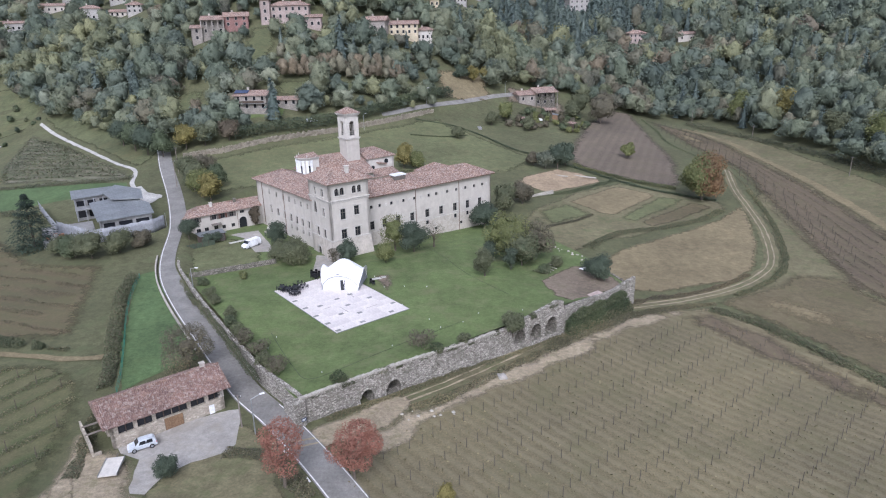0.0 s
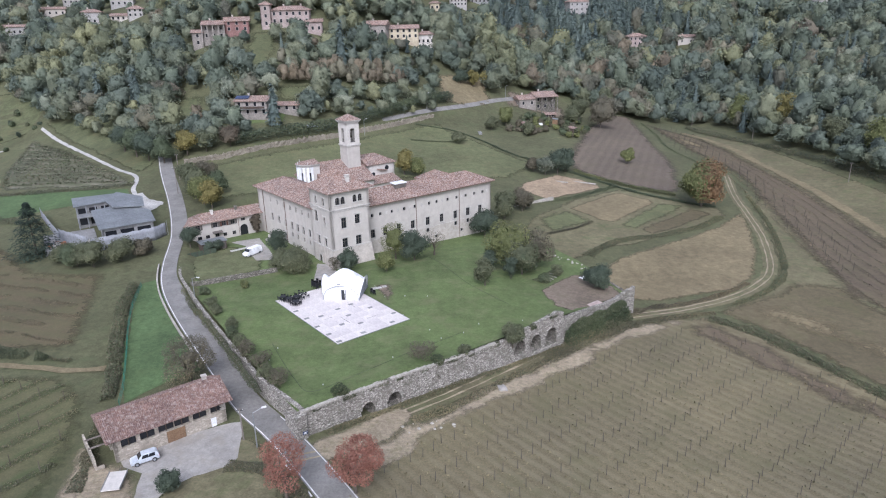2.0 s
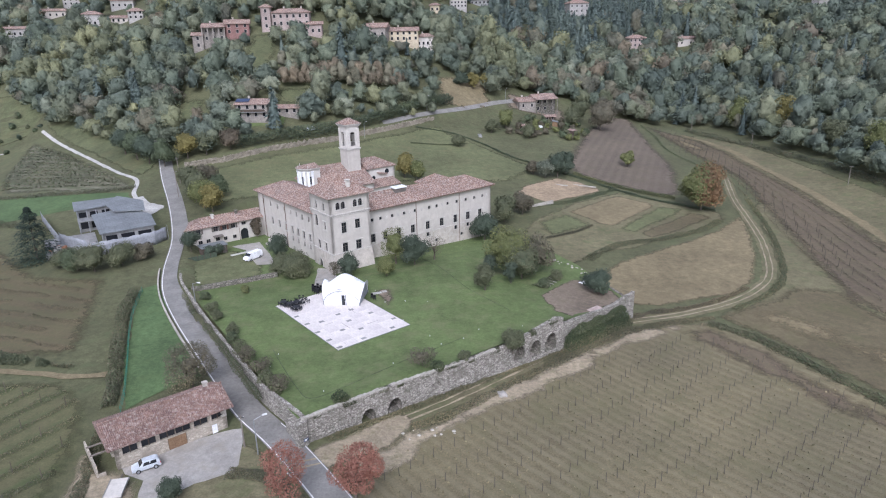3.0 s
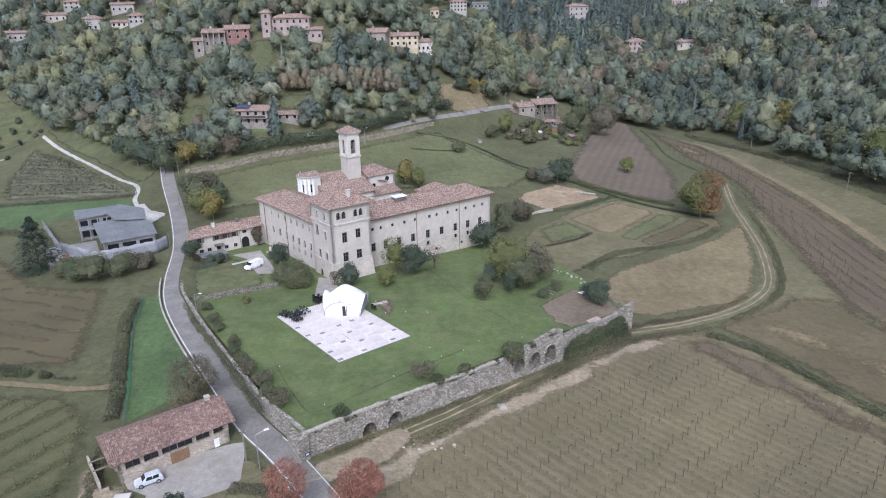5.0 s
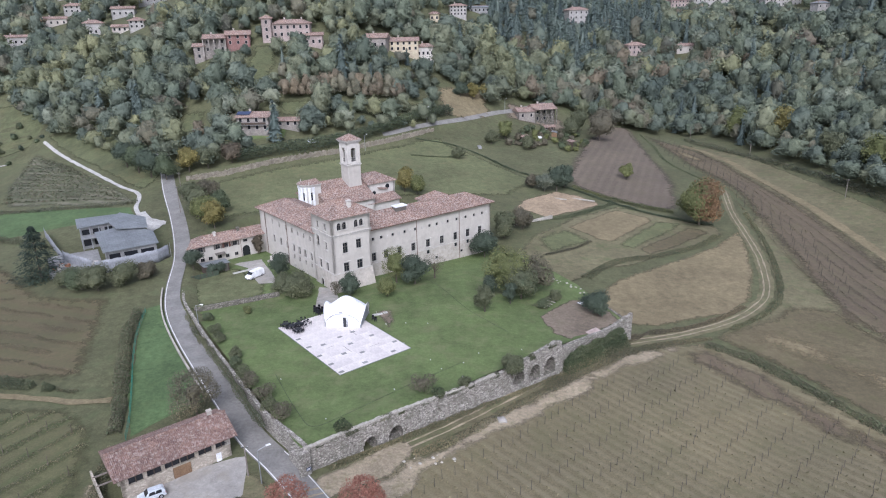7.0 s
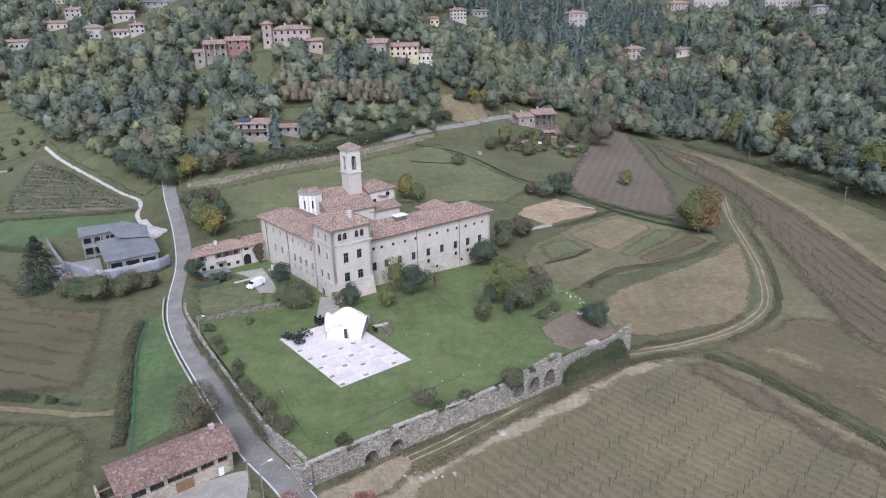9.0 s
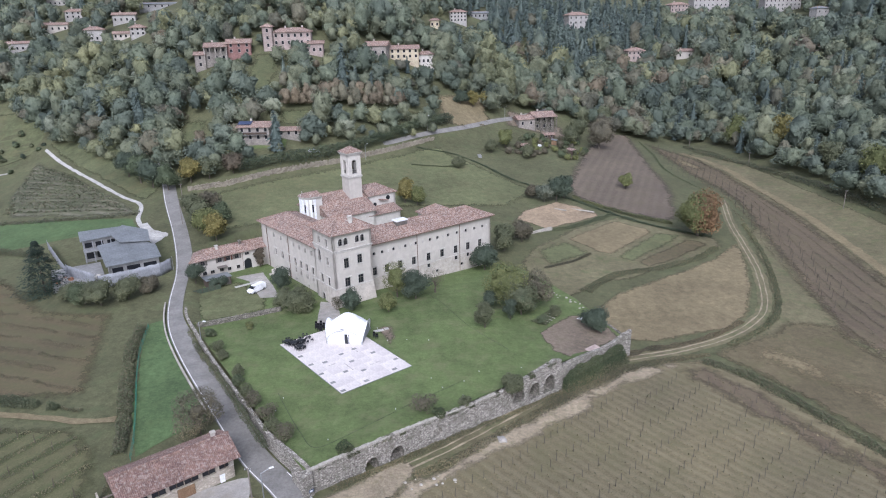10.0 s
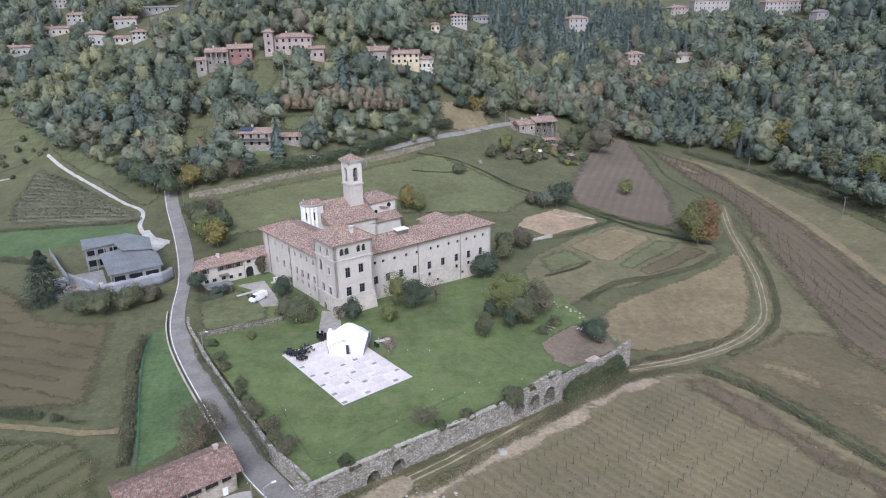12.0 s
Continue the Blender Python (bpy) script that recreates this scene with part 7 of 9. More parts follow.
house("hill_house", 26, 501, 5, 14, 7, 3.5, 1.0, "concrete", "low grey building in the wood", 5, 1, False, chim=0, roofmat="metal_roof")
house("hill_house", -5, 433, 0, 6, 5, 4, 1.2, "ochre_plaster", "tiny house at the wood's edge", 2, 1, True, chim=0)


# ---- trees ----
def leaf_cloud(rng, n, lobes, size, jit=0.4, flat=0.3, shell_lo=0.72):
    """Leaf quads spread over the shells of several lobes (x, y, z, rx, rz); leaves inside another lobe are dropped."""
    lob = np.array(lobes, float)
    w = lob[:, 3] ** 2
    pick = rng.choice(len(lob), n * 2, p=w / w.sum())
    d = rng.normal(size=(n * 2, 3))
    d /= np.linalg.norm(d, axis=1)[:, None]
    r = rng.uniform(shell_lo, 1.12, n * 2)
    P = lob[pick, :3] + d * r[:, None] * lob[pick][:, [3, 3, 4]]
    keep = np.ones(len(P), bool)
    for i, l in enumerate(lob):
        q = (P - l[:3]) / l[[3, 3, 4]]
        keep &= (np.linalg.norm(q, axis=1) > 0.7) | (pick == i)
    P, d = P[keep][:n], d[keep][:n]
    nrm = d + rng.normal(scale=jit, size=d.shape)
    nrm[:, 2] += flat
    nrm /= np.linalg.norm(nrm, axis=1)[:, None]
    t = np.cross(nrm, rng.normal(size=nrm.shape))
    t /= np.linalg.norm(t, axis=1)[:, None]
    b = np.cross(nrm, t)
    s = (size * rng.uniform(0.6, 1.35, len(P)))[:, None]
    asp = rng.uniform(0.55, 1.0, len(P))[:, None]
    Q = np.stack([P - t * s - b * s * asp * 0.5, P + t * s * 0.35 - b * s * asp, P + t * s + b * s * asp * 0.45, P - t * s * 0.4 + b * s * asp], 1)
    return Q.reshape(-1, 3)


def crown_lobes(rng, R, H, z0, n, loose=0.0):
    """Lobes of a broad crown of radius R and height H from z0 up."""
    out = [(0, 0, z0 + H * 0.5, R * (0.62 - 0.08 * loose), H * (0.40 - 0.06 * loose))]
    for k in range(n):
        a = 2 * math.pi * (k + rng.uniform(-0.3, 0.3)) * 0.618 * 2
        v = rng.uniform(-0.7, 0.95)
        rad = R * (0.62 + 0.2 * loose) * math.sqrt(max(0.05, 1 - v * v)) * rng.uniform(0.75 - 0.3 * loose, 1.15)
        lr = R * rng.uniform(0.28 - 0.08 * loose, 0.46 - 0.08 * loose)
        out.append((rad * math.cos(a), rad * math.sin(a), z0 + H * (0.5 + 0.36 * v), lr, lr * rng.uniform(0.75, 1.0)))
    return out


def trunk_geo(rng, h, r, lobes, lean=0.0):
    """A tapered trunk with limbs that reach into the lobes."""
    g = Geo()
    pts = [Vector((0, 0, -0.4))]
    for k in range(1, 5):
        pts.append(Vector((rng.normal() * 0.05 * h * k / 4 + lean * h * k / 4, rng.normal() * 0.05 * h * k / 4, h * k / 4)))
    for k in range(4):
        g.cyl(pts[k], pts[k + 1], r * (1.25 - 0.2 * k), r * (1.05 - 0.2 * k), 7, caps=False)
    for l in lobes[1:]:
        k = rng.integers(2, 5)
        p = pts[k]
        q = Vector(l[:3])
        mid = p.lerp(q, 0.5) + Vector((0, 0, -0.06 * h))
        g.cyl(p, mid, r * 0.42, r * 0.26, 5, caps=False)
        g.cyl(mid, q, r * 0.26, r * 0.08, 5, caps=False)
    return g


def tree(name, x, y, h, R, leaf, label, category="tree", n=1500, size=0.22, seed=1, bole=0.25, lobes=11, group="", z=None, second=None, trunk_r=None, core=0.8):
    """One broad-leaved tree or shrub, as a thing with its trunk and its crown."""
    rng = np.random.default_rng(seed)
    if y < 165:
        n, size = int(n * 1.6), size * 0.72
    zf = floor_at(x, y) if z is None else z
    rt = root(name, Matrix.Translation((x, y, zf)), label, category, group)
    lo = crown_lobes(rng, R, h * (1 - bole), h * bole, lobes)
    build("trunk", trunk_geo(rng, h * (bole + 0.35), trunk_r or max(0.06, h * 0.02), lo), "bark", rt)
    lv = leaf_cloud(rng, n, lo, size, 0.5)
    cv, cf = crown_core(lo, 11, 18, core)
    V = np.concatenate([cv, lv])
    q = np.concatenate([cf, np.arange(len(lv)).reshape(-1, 4) + len(cv)])
    slots = np.zeros(len(q), int)
    mats = [leaf]
    if second:
        mats.append(second[0])
        c = V[q].mean(1)
        slots = (c @ np.array(second[1]) + rng.normal(scale=second[2], size=len(c)) > 0).astype(int)
    me = raw_mesh("crown", V, q, slots, mats)
    me.polygons.foreach_set("use_smooth", [True] * len(me.polygons))
    ob = new("crown", me)
    ob.parent = rt
    return rt


# template crowns for the woods
def crown_core(lobes, nt=9, nph=14, shrink=0.86):
    """A lumpy closed skin round the lobes, seen between the leaves."""
    lob = np.array(lobes, float)
    c0 = np.array([0, 0, lob[0, 2]])
    V = []
    for i in range(nt + 1):
        th = math.pi * (0.04 + 0.92 * i / nt)
        for k in range(nph):
            ph = 2 * math.pi * k / nph
            d = np.array([math.sin(th) * math.cos(ph), math.sin(th) * math.sin(ph), math.cos(th)])
            best = 0.15
            for l in lob:
                r = l[[3, 3, 4]]
                o, e = (c0 - l[:3]) / r, d / r
                a, b, c = e @ e, o @ e, o @ o - 1
                q = b * b - a * c
                if q > 0:
                    best = max(best, (-b + math.sqrt(q)) / a)
            V.append(c0 + d * best * shrink * (1 + 0.22 * noise.noise(Vector(d * 3.1) + Vector((lob[1, 0] * 9, 0, 0)))))
    Q = []
    for i in range(nt):
        for k in range(nph):
            Q.append([V[i * nph + k], V[i * nph + (k + 1) % nph], V[(i + 1) * nph + (k + 1) % nph], V[(i + 1) * nph + k]])
    vv, ff = np.array(V), np.array([[i * nph + k, (i + 1) * nph + k, (i + 1) * nph + (k + 1) % nph, i * nph + (k + 1) % nph] for i in range(nt) for k in range(nph)])
    return vv, ff


def wood_templates(count, n, size, seed, lobes, fine, tall=(0.9, 1.3)):
    """Crowns of unit radius: a rough dark-gapped skin set with many leaf sprays."""
    out = []
    for k in range(count):
        rng = np.random.default_rng(seed + k)
        lo = crown_lobes(rng, 1.0, 1.7 * rng.uniform(*tall), 0.15, lobes, 1.0)
        cv, cf = crown_core(lo, *fine, 0.92)
        cv = cv + rng.normal(scale=0.05, size=cv.shape)
        lv = leaf_cloud(rng, int(n * 1.5), lo, size, 0.5, 0.4, 0.92).reshape(-1, 4, 3)
        mid = lo[0][2]
        lv = lv[lv.mean(1)[:, 2] > mid - 0.55 * mid][:n, [0, 1, 3]].reshape(-1, 3)
        lf = np.arange(len(lv)).reshape(-1, 3) + len(cv)
        cf = np.concatenate([cf[:, [0, 1, 2]], cf[:, [0, 2, 3]]])
        out.append((np.concatenate([cv, lv]), np.concatenate([cf, lf])))
    return out


def spruce_templates(count, n, size, seed):
    """Slim conical conifers of unit radius: drooping sprays round a rough cone."""
    out = []
    for k in range(count):
        rng = np.random.default_rng(seed + k)
        H = rng.uniform(3.4, 4.6)
        rings, sides = 6, 7
        cv = np.array([[0.72 * (1 - i / rings) ** 0.9 * math.cos(2 * math.pi * j / sides) + rng.normal() * 0.05, 0.72 * (1 - i / rings) ** 0.9 * math.sin(2 * math.pi * j / sides) + rng.normal() * 0.05, 0.1 + H * 0.95 * i / rings] for i in range(rings + 1) for j in range(sides)])
        cf = np.array([[i * sides + j, i * sides + (j + 1) % sides, (i + 1) * sides + (j + 1) % sides, (i + 1) * sides + j] for i in range(rings) for j in range(sides)])
        t = rng.uniform(0.0, 1.0, n) ** 1.3
        a = rng.uniform(0, 2 * math.pi, n)
        r = (1 - t) ** 0.85 * rng.uniform(0.6, 1.05, n) + 0.03
        P = np.stack([r * np.cos(a), r * np.sin(a), 0.15 + H * t], 1)
        o = np.stack([np.cos(a), np.sin(a), np.full(n, -0.5)], 1)
        d = np.stack([-np.sin(a), np.cos(a), rng.normal(size=n) * 0.3], 1)
        z = (size * rng.uniform(0.7, 1.4, n))[:, None]
        Q = np.stack([P - d * z * 0.7, P + o * z * 1.4, P + d * z * 0.7], 1).reshape(-1, 3)
        cf = np.concatenate([cf[:, [0, 1, 2]], cf[:, [0, 2, 3]]])
        out.append((np.concatenate([cv, Q]), np.concatenate([cf, np.arange(len(Q)).reshape(-1, 3) + len(cv)])))
    return out


NEAR_T = wood_templates(9, 560, 0.095, 100, 14, (6, 10)) + wood_templates(4, 560, 0.095, 150, 14, (6, 10), (1.4, 1.9))
FAR_T = wood_templates(7, 270, 0.13, 200, 10, (5, 8)) + wood_templates(3, 270, 0.13, 250, 10, (5, 8), (1.4, 1.8))
SPRUCE_T = spruce_templates(5, 170, 0.2, 300)
SPECIES = ["hazy_green", "hazy_deep", "hazy_olive", "hazy_yellow", "hazy_brown", "hazy_rust", "hazy_grey", "hazy_needle"]
# stands of one kind: outline and the share of each species in it
STANDS = [
    ([(8, 440), (10, 520), (60, 660), (170, 660), (175, 560), (116, 480), (98, 436), (66, 420), (42, 424)], [0.02, 0.08, 0.0, 0.0, 0.02, 0.0, 0.0, 0.88]),
    ([(-6, 318), (-8, 372), (22, 408), (52, 418), (62, 384), (40, 346), (18, 350)], [0.18, 0.02, 0.30, 0.42, 0.05, 0.03, 0.0, 0.0]),
    ([(-240, 340), (-160, 316), (-150, 350), (-210, 400), (-250, 380)], [0.15, 0.10, 0.22, 0.40, 0.08, 0.0, 0.05, 0.0]),
    ([(-92, 268), (-64, 268), (-64, 286), (-92, 290)], [0.10, 0.0, 0.2, 0.0, 0.05, 0.05, 0.6, 0.0]),
    ([(100, 420), (190, 420), (190, 480), (110, 480)], [0.26, 0.16, 0.28, 0.06, 0.15, 0.06, 0.03, 0.0]),
    ([(30, 352), (60, 380), (110, 420), (120, 380), (104, 356), (70, 345)], [0.16, 0.10, 0.24, 0.06, 0.34, 0.08, 0.02, 0.0]),
]


def woodland(name, spots, label, seed, temps, weights):
    """A stretch of wood: many crowns in one mesh. Each spot is (x, y, radius)."""
    rng = np.random.default_rng(seed)
    V, F, S = [], [], []
    z = bare(spots[:, 0], spots[:, 1])
    stand = np.full(len(spots), -1)
    for k, (poly, _) in enumerate(STANDS):
        stand[inside_dist(spots[:, 0], spots[:, 1], poly) > rng.normal(scale=4.0, size=len(spots))] = k
    base = 0
    for (x, y, r), h, st in zip(spots, z, stand):
        # species come in drifts
        f = noise.noise((x * 0.013, y * 0.013, seed)) * 0.5
        kind = rng.choice(len(SPECIES), p=STANDS[st][1] if st >= 0 else weights(f, rng))
        tall = r * rng.uniform(0.85, 1.3)
        if kind == 7:
            T, Q = SPRUCE_T[rng.integers(len(SPRUCE_T))]
            r, tall = r * 0.62, r * rng.uniform(0.55, 0.85)
        else:
            T, Q = temps[rng.integers(len(temps))]
        if clear_view(x, y, r, float(h) + T[:, 2].max() * tall):
            continue
        a = rng.uniform(0, 2 * math.pi)
        c, s = math.cos(a), math.sin(a)
        V.append(np.stack([(T[:, 0] * c - T[:, 1] * s) * r + x, (T[:, 0] * s + T[:, 1] * c) * r + y, T[:, 2] * tall + h], 1))
        F.append(Q + base)
        base += len(T)
        S.append(np.full(len(Q), kind))
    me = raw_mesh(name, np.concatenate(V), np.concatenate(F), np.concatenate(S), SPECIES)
    me.polygons.foreach_set("use_smooth", [True] * len(me.polygons))
    ob = new(name, me)
    return tagged(ob, label, "woodland", kind="stuff")


def mix(f, rng):
    w = np.array([0.28, 0.24 - 0.3 * f, 0.26 + 0.1 * f, 0.05 + 0.10 * f, 0.05 + 0.06 * f, 0.01 + 0.02 * f, 0.02, 0.04 - 0.2 * f])
    w = np.clip(w, 0.0, 1)
    return w / w.sum()


def scatter(rng, x0, x1, y0, y1, step, keep, rlo, rhi):
    xs = np.arange(x0, x1, step)
    ys = np.arange(y0, y1, step)
    X, Y = np.meshgrid(xs, ys)
    X = X + rng.uniform(-0.48, 0.48, X.shape) * step
    Y = Y + rng.uniform(-0.48, 0.48, Y.shape) * step
    k = keep(X, Y)
    X, Y = X[k], Y[k]
    return np.stack([X, Y, rlo + (rhi - rlo) * rng.random(len(X)) ** 1.3], 1)


rng = np.random.default_rng(5)
SEES = lambda X, Y: (np.abs(X) < 0.70 * Y + 20) & (land(X, Y) < 92)
# glades, gardens and small fields among the trees, with their ground
GLADES = [
    ([(-80, 255), (-64, 256), (-62, 268), (-80, 270)], "lawn", "green garden round the hillside house"),
    ([(-68, 271), (-24, 293), (3, 309), (0, 314), (-22, 308), (-72, 284)], "hill_ground", "mown grass strip below the row of rust-brown trees"),
    ([(30, 330), (62, 330), (62, 352), (30, 350)], "soil", "bare garden ground round the villa"),
    ([(-90, 290), (-74, 290), (-77, 330), (-91, 330)], "hill_ground", "steep green meadow below the pink villa"),
    ([(-112, 262), (-96, 257), (-98, 282), (-115, 288)], "hill_ground", "small green glade in the wooded spur"),
    ([(-3, 302), (22, 322), (23, 351), (-4, 335)], "tan_field", "bare tan field on the spur's shoulder"),
    ([(206, 500), (238, 484), (249, 536), (218, 552)], "hill_ground", "green hill field above the wood"),
    ([(146, 466), (180, 458), (184, 486), (150, 492)], "soil", "brown cleared slope below the cottage"),
    ([(262, 540), (280, 528), (306, 552), (290, 575)], "hill_ground", "green meadow beside the ridge houses"),
]
CLEARINGS = [g[0] for g in GLADES] + [[(-72, 282), (-22, 305), (-22, 316), (-70, 294)]]
for poly, mat, label in GLADES:
    patch("glade", poly, mat, label, "field", 0.12, 3.0, 2.5, seed=poly[0][0], fade=6.0)


# each house keeps the trees below it low, for its view over the valley: place, base and half width
OUTLOOK = [(x, y, float(floor_at(x, y)) + 0.55 * h, w / 2 - 1) for x, y, w, h in HOUSE_SPOTS]


def clear_view(x, y, r, top):
    """Whether a tree would stand in the outlook of a house over the monastery's valley."""
    for hx, hy, hz, hw in OUTLOOK:
        d = math.hypot(hx, hy)
        ux, uy = hx / d, hy / d
        along = d - (x * ux + y * uy)
        if -4 < along < 120 and abs(x * uy - y * ux) < hw + r * 0.3 and top > hz + (59 - hz) * max(0.0, along) / d:
            return True
    return False


def off_clear(X, Y):
    k = np.ones(X.shape, bool)
    for hx, hy, hw, hh in HOUSE_SPOTS:
        k &= np.hypot(X - hx, Y - hy) > hw * 0.5 + 3.5
    for c in CLEARINGS:
        k &= inside_dist(X, Y, c) < 0.5
    return k


def spur_zone(X, Y):
    s1 = -0.666 * (X + 59) + 0.746 * (Y - 243)
    s2 = 0.5 * (X + 95) + 0.866 * (Y - 248)
    return (s1 > 9) & (s2 > np.where(X < -82, -9.0, 4.0)) & (Y > 233 - 0.9 * (X + 100)) & off_clear(X, Y) & SEES(X, Y)


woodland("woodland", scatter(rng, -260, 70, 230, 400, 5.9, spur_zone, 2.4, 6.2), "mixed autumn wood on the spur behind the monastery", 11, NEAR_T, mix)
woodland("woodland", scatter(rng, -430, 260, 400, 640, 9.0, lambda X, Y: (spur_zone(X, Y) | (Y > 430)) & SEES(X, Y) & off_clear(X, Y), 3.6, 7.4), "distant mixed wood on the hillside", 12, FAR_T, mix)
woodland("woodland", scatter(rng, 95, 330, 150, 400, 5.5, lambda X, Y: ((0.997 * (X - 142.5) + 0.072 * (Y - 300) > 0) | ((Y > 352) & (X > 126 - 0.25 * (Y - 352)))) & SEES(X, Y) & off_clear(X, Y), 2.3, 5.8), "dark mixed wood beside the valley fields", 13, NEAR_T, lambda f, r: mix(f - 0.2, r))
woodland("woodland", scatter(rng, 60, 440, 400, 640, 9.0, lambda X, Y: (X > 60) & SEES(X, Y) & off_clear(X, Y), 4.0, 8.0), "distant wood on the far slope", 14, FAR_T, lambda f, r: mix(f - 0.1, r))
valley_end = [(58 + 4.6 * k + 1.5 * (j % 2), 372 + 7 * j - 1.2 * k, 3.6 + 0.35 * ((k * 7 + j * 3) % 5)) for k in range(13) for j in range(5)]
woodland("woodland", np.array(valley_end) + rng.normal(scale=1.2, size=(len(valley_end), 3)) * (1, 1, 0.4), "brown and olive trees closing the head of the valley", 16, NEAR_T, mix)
garden_band = [(-64 + 4.2 * k, 253.5 + 2.75 * k + 2.6 * (k * 5 % 3), 1.6 + 0.5 * (k * 7 % 4)) for k in range(15)]
woodland("woodland", np.array(garden_band), "garden trees between the hedge and the grass strip", 17, NEAR_T, lambda f, r: np.array([0.35, 0.2, 0.3, 0.08, 0.05, 0.02, 0.0, 0.0]))
rust = [(-67 + 47 * k / 15 + 2.5 * j * 0.3, 285 + 24 * k / 15 + 4.2 * j, 3.0) for k in range(16) for j in range(2)]
woodland("planted_row", np.array(rust) + rng.normal(scale=0.35, size=(len(rust), 3)), "even row of planted trees in rust-brown leaf", 15, NEAR_T[9:], lambda f, r: np.array([0, 0, 0, 0, 0.45, 0.55, 0, 0]))


# ---- single trees and shrubs ----
def T(*a, **k):
    return tree(*a, **k)


T("oak_tree", 80.6, 203, 15, 7.8, "leaf_yellowgreen", "broad field oak, green on one side and rust-orange on the other", n=6500, size=0.24, seed=31, bole=0.05, lobes=20, second=("leaf_orange", (1.0, -0.3, 0.0), 2.0))
T("maple_tree", -20.2, 66.0, 9.2, 3.3, "leaf_red", "thinning red autumn maple with bare brown twigs beside the lane", n=3600, size=0.12, seed=32, bole=0.22, lobes=20, core=0.12, second=("leaf_brown", (0.5, -0.2, -0.6), 1.5))
T("maple_tree", -12.1, 67.8, 8.8, 3.5, "leaf_red", "bright red autumn maple at the track's mouth", n=6000, size=0.115, seed=33, bole=0.2, lobes=18, core=0.2)
T("shrub", -35.2, 68.6, 3.2, 1.9, "leaf_deep", "dark evergreen shrub at the yard's edge", "shrub", 1400, 0.12, 34, 0.02, 9)
T("young_tree", -0.9, 64.0, 3.0, 1.3, "leaf_yellow", "small yellow-leaved young tree", "tree", 700, 0.11, 35, 0.2, 7)
T("hazel_bush", -42.0, 94.6, 8.4, 4.9, "leaf_brown", "large thinning brown-green hazel by the lane", "shrub", 4600, 0.13, 36, 0.03, 20, second=("dry_grass", (0.2, -0.6, -0.6), 2.5), core=0.3)
T("garden_tree", 13.4, 141.5, 12.0, 5.8, "leaf_olive", "tall dull-green garden tree on the lawn", n=3200, size=0.21, seed=37, bole=0.0, lobes=17, second=("leaf_yellowgreen", (-0.5, -0.3, 0.3), 2.5), core=0.7)
T("garden_tree", 16.4, 138.2, 8.2, 4.2, "leaf_green", "dense green tree in front of the garden trees", n=2200, size=0.19, seed=238, bole=0.0, lobes=14, second=("leaf_olive", (-0.5, 0.0, 0.4), 1.5))
T("garden_tree", 19.2, 142.4, 9.8, 5.2, "leaf_olive", "broad green and brown tree beside the kitchen garden", n=2600, size=0.21, seed=38, bole=0.0, lobes=15, second=("leaf_brown", (0.6, 0.0, 0.2), 2.0), core=0.6)
T("garden_bush", 9.6, 141.0, 6.0, 2.6, "leaf_deep", "dark bush under the garden trees", "shrub", 1200, 0.18, 137, 0.0, 10)
T("conical_bush", 13.6, 134.6, 5.6, 1.7, "leaf_deep", "dark conical bush beside the kitchen garden", "shrub", 1100, 0.16, 138, 0.0, 9)
T("conical_bush", 7.6, 129.2, 6.8, 2.6, "leaf_olive", "grey-green conical bush on the lawn", "shrub", 1500, 0.17, 39, 0.0, 10)
T("laurel_tree", 10.0, 171.5, 8.5, 4.3, "leaf_deep", "dark tree against the end of the long range", n=1900, size=0.22, seed=40, bole=0.05)
T("laurel_tree", 16.5, 184.0, 8.0, 4.6, "leaf_olive", "olive-green tree behind the range", n=1700, size=0.22, seed=41, bole=0.06)
T("laurel_tree", 22.5, 191.0, 7.0, 4.2, "leaf_brown", "brownish tree below the riding ground", n=1500, size=0.22, seed=42, bole=0.06)
T("bramble_bush", 31.2, 129.6, 5.2, 3.8, "leaf_deep", "dark spreading bush at the garden wall", "shrub", 1700, 0.19, 43, 0.02, 11)
T("fruit_tree", -12.6, 149.5, 9.4, 3.9, "leaf_yellowgreen", "thin yellow-green tree in front of the range", n=2000, size=0.15, seed=44, bole=0.05, lobes=17, second=("leaf_olive", (0.3, 0.0, -0.6), 2.0), core=0.6)
T("laurel_bush", -8.0, 147.0, 7.6, 4.0, "leaf_deep", "large dark bush in front of the range", "shrub", 2200, 0.18, 45, 0.02, 12)
T("fruit_tree", -3.4, 152.0, 7.0, 3.0, "leaf_brown", "nearly bare grey-brown tree in front of the range", "tree", 900, 0.09, 46, 0.1, 18, core=0.08, trunk_r=0.2)
T("young_tree", -13.9, 138.6, 4.6, 2.4, "leaf_yellowgreen", "bright yellow-green young tree on the lawn", n=1200, size=0.16, seed=47, bole=0.1)
T("laurel_bush", -22.6, 141.3, 5.6, 2.7, "leaf_deep", "round dark evergreen at the tower's foot", "shrub", 2000, 0.15, 48, 0.02)
T("climbing_plant", -26.4, 142.4, 3.6, 1.6, "leaf_brown", "brown leafless creeper at the tower's foot", "climbing plant", 800, 0.1, 148, 0.0, 8, core=0.3)
T("magnolia_bush", -35.4, 142.8, 5.8, 4.2, "leaf_olive", "wide dull-green bush beside the tower", "shrub", 2600, 0.18, 49, 0.02, 14)
T("magnolia_bush", -39.5, 145.0, 5.0, 3.0, "leaf_olive", "dull-green bush beside the tower", "shrub", 1300, 0.18, 50, 0.02)
T("cypress_bush", -42.2, 154.6, 7.5, 2.9, "leaf_deep", "dark upright evergreen by the forecourt", "shrub", 1700, 0.17, 51, 0.02, 10)
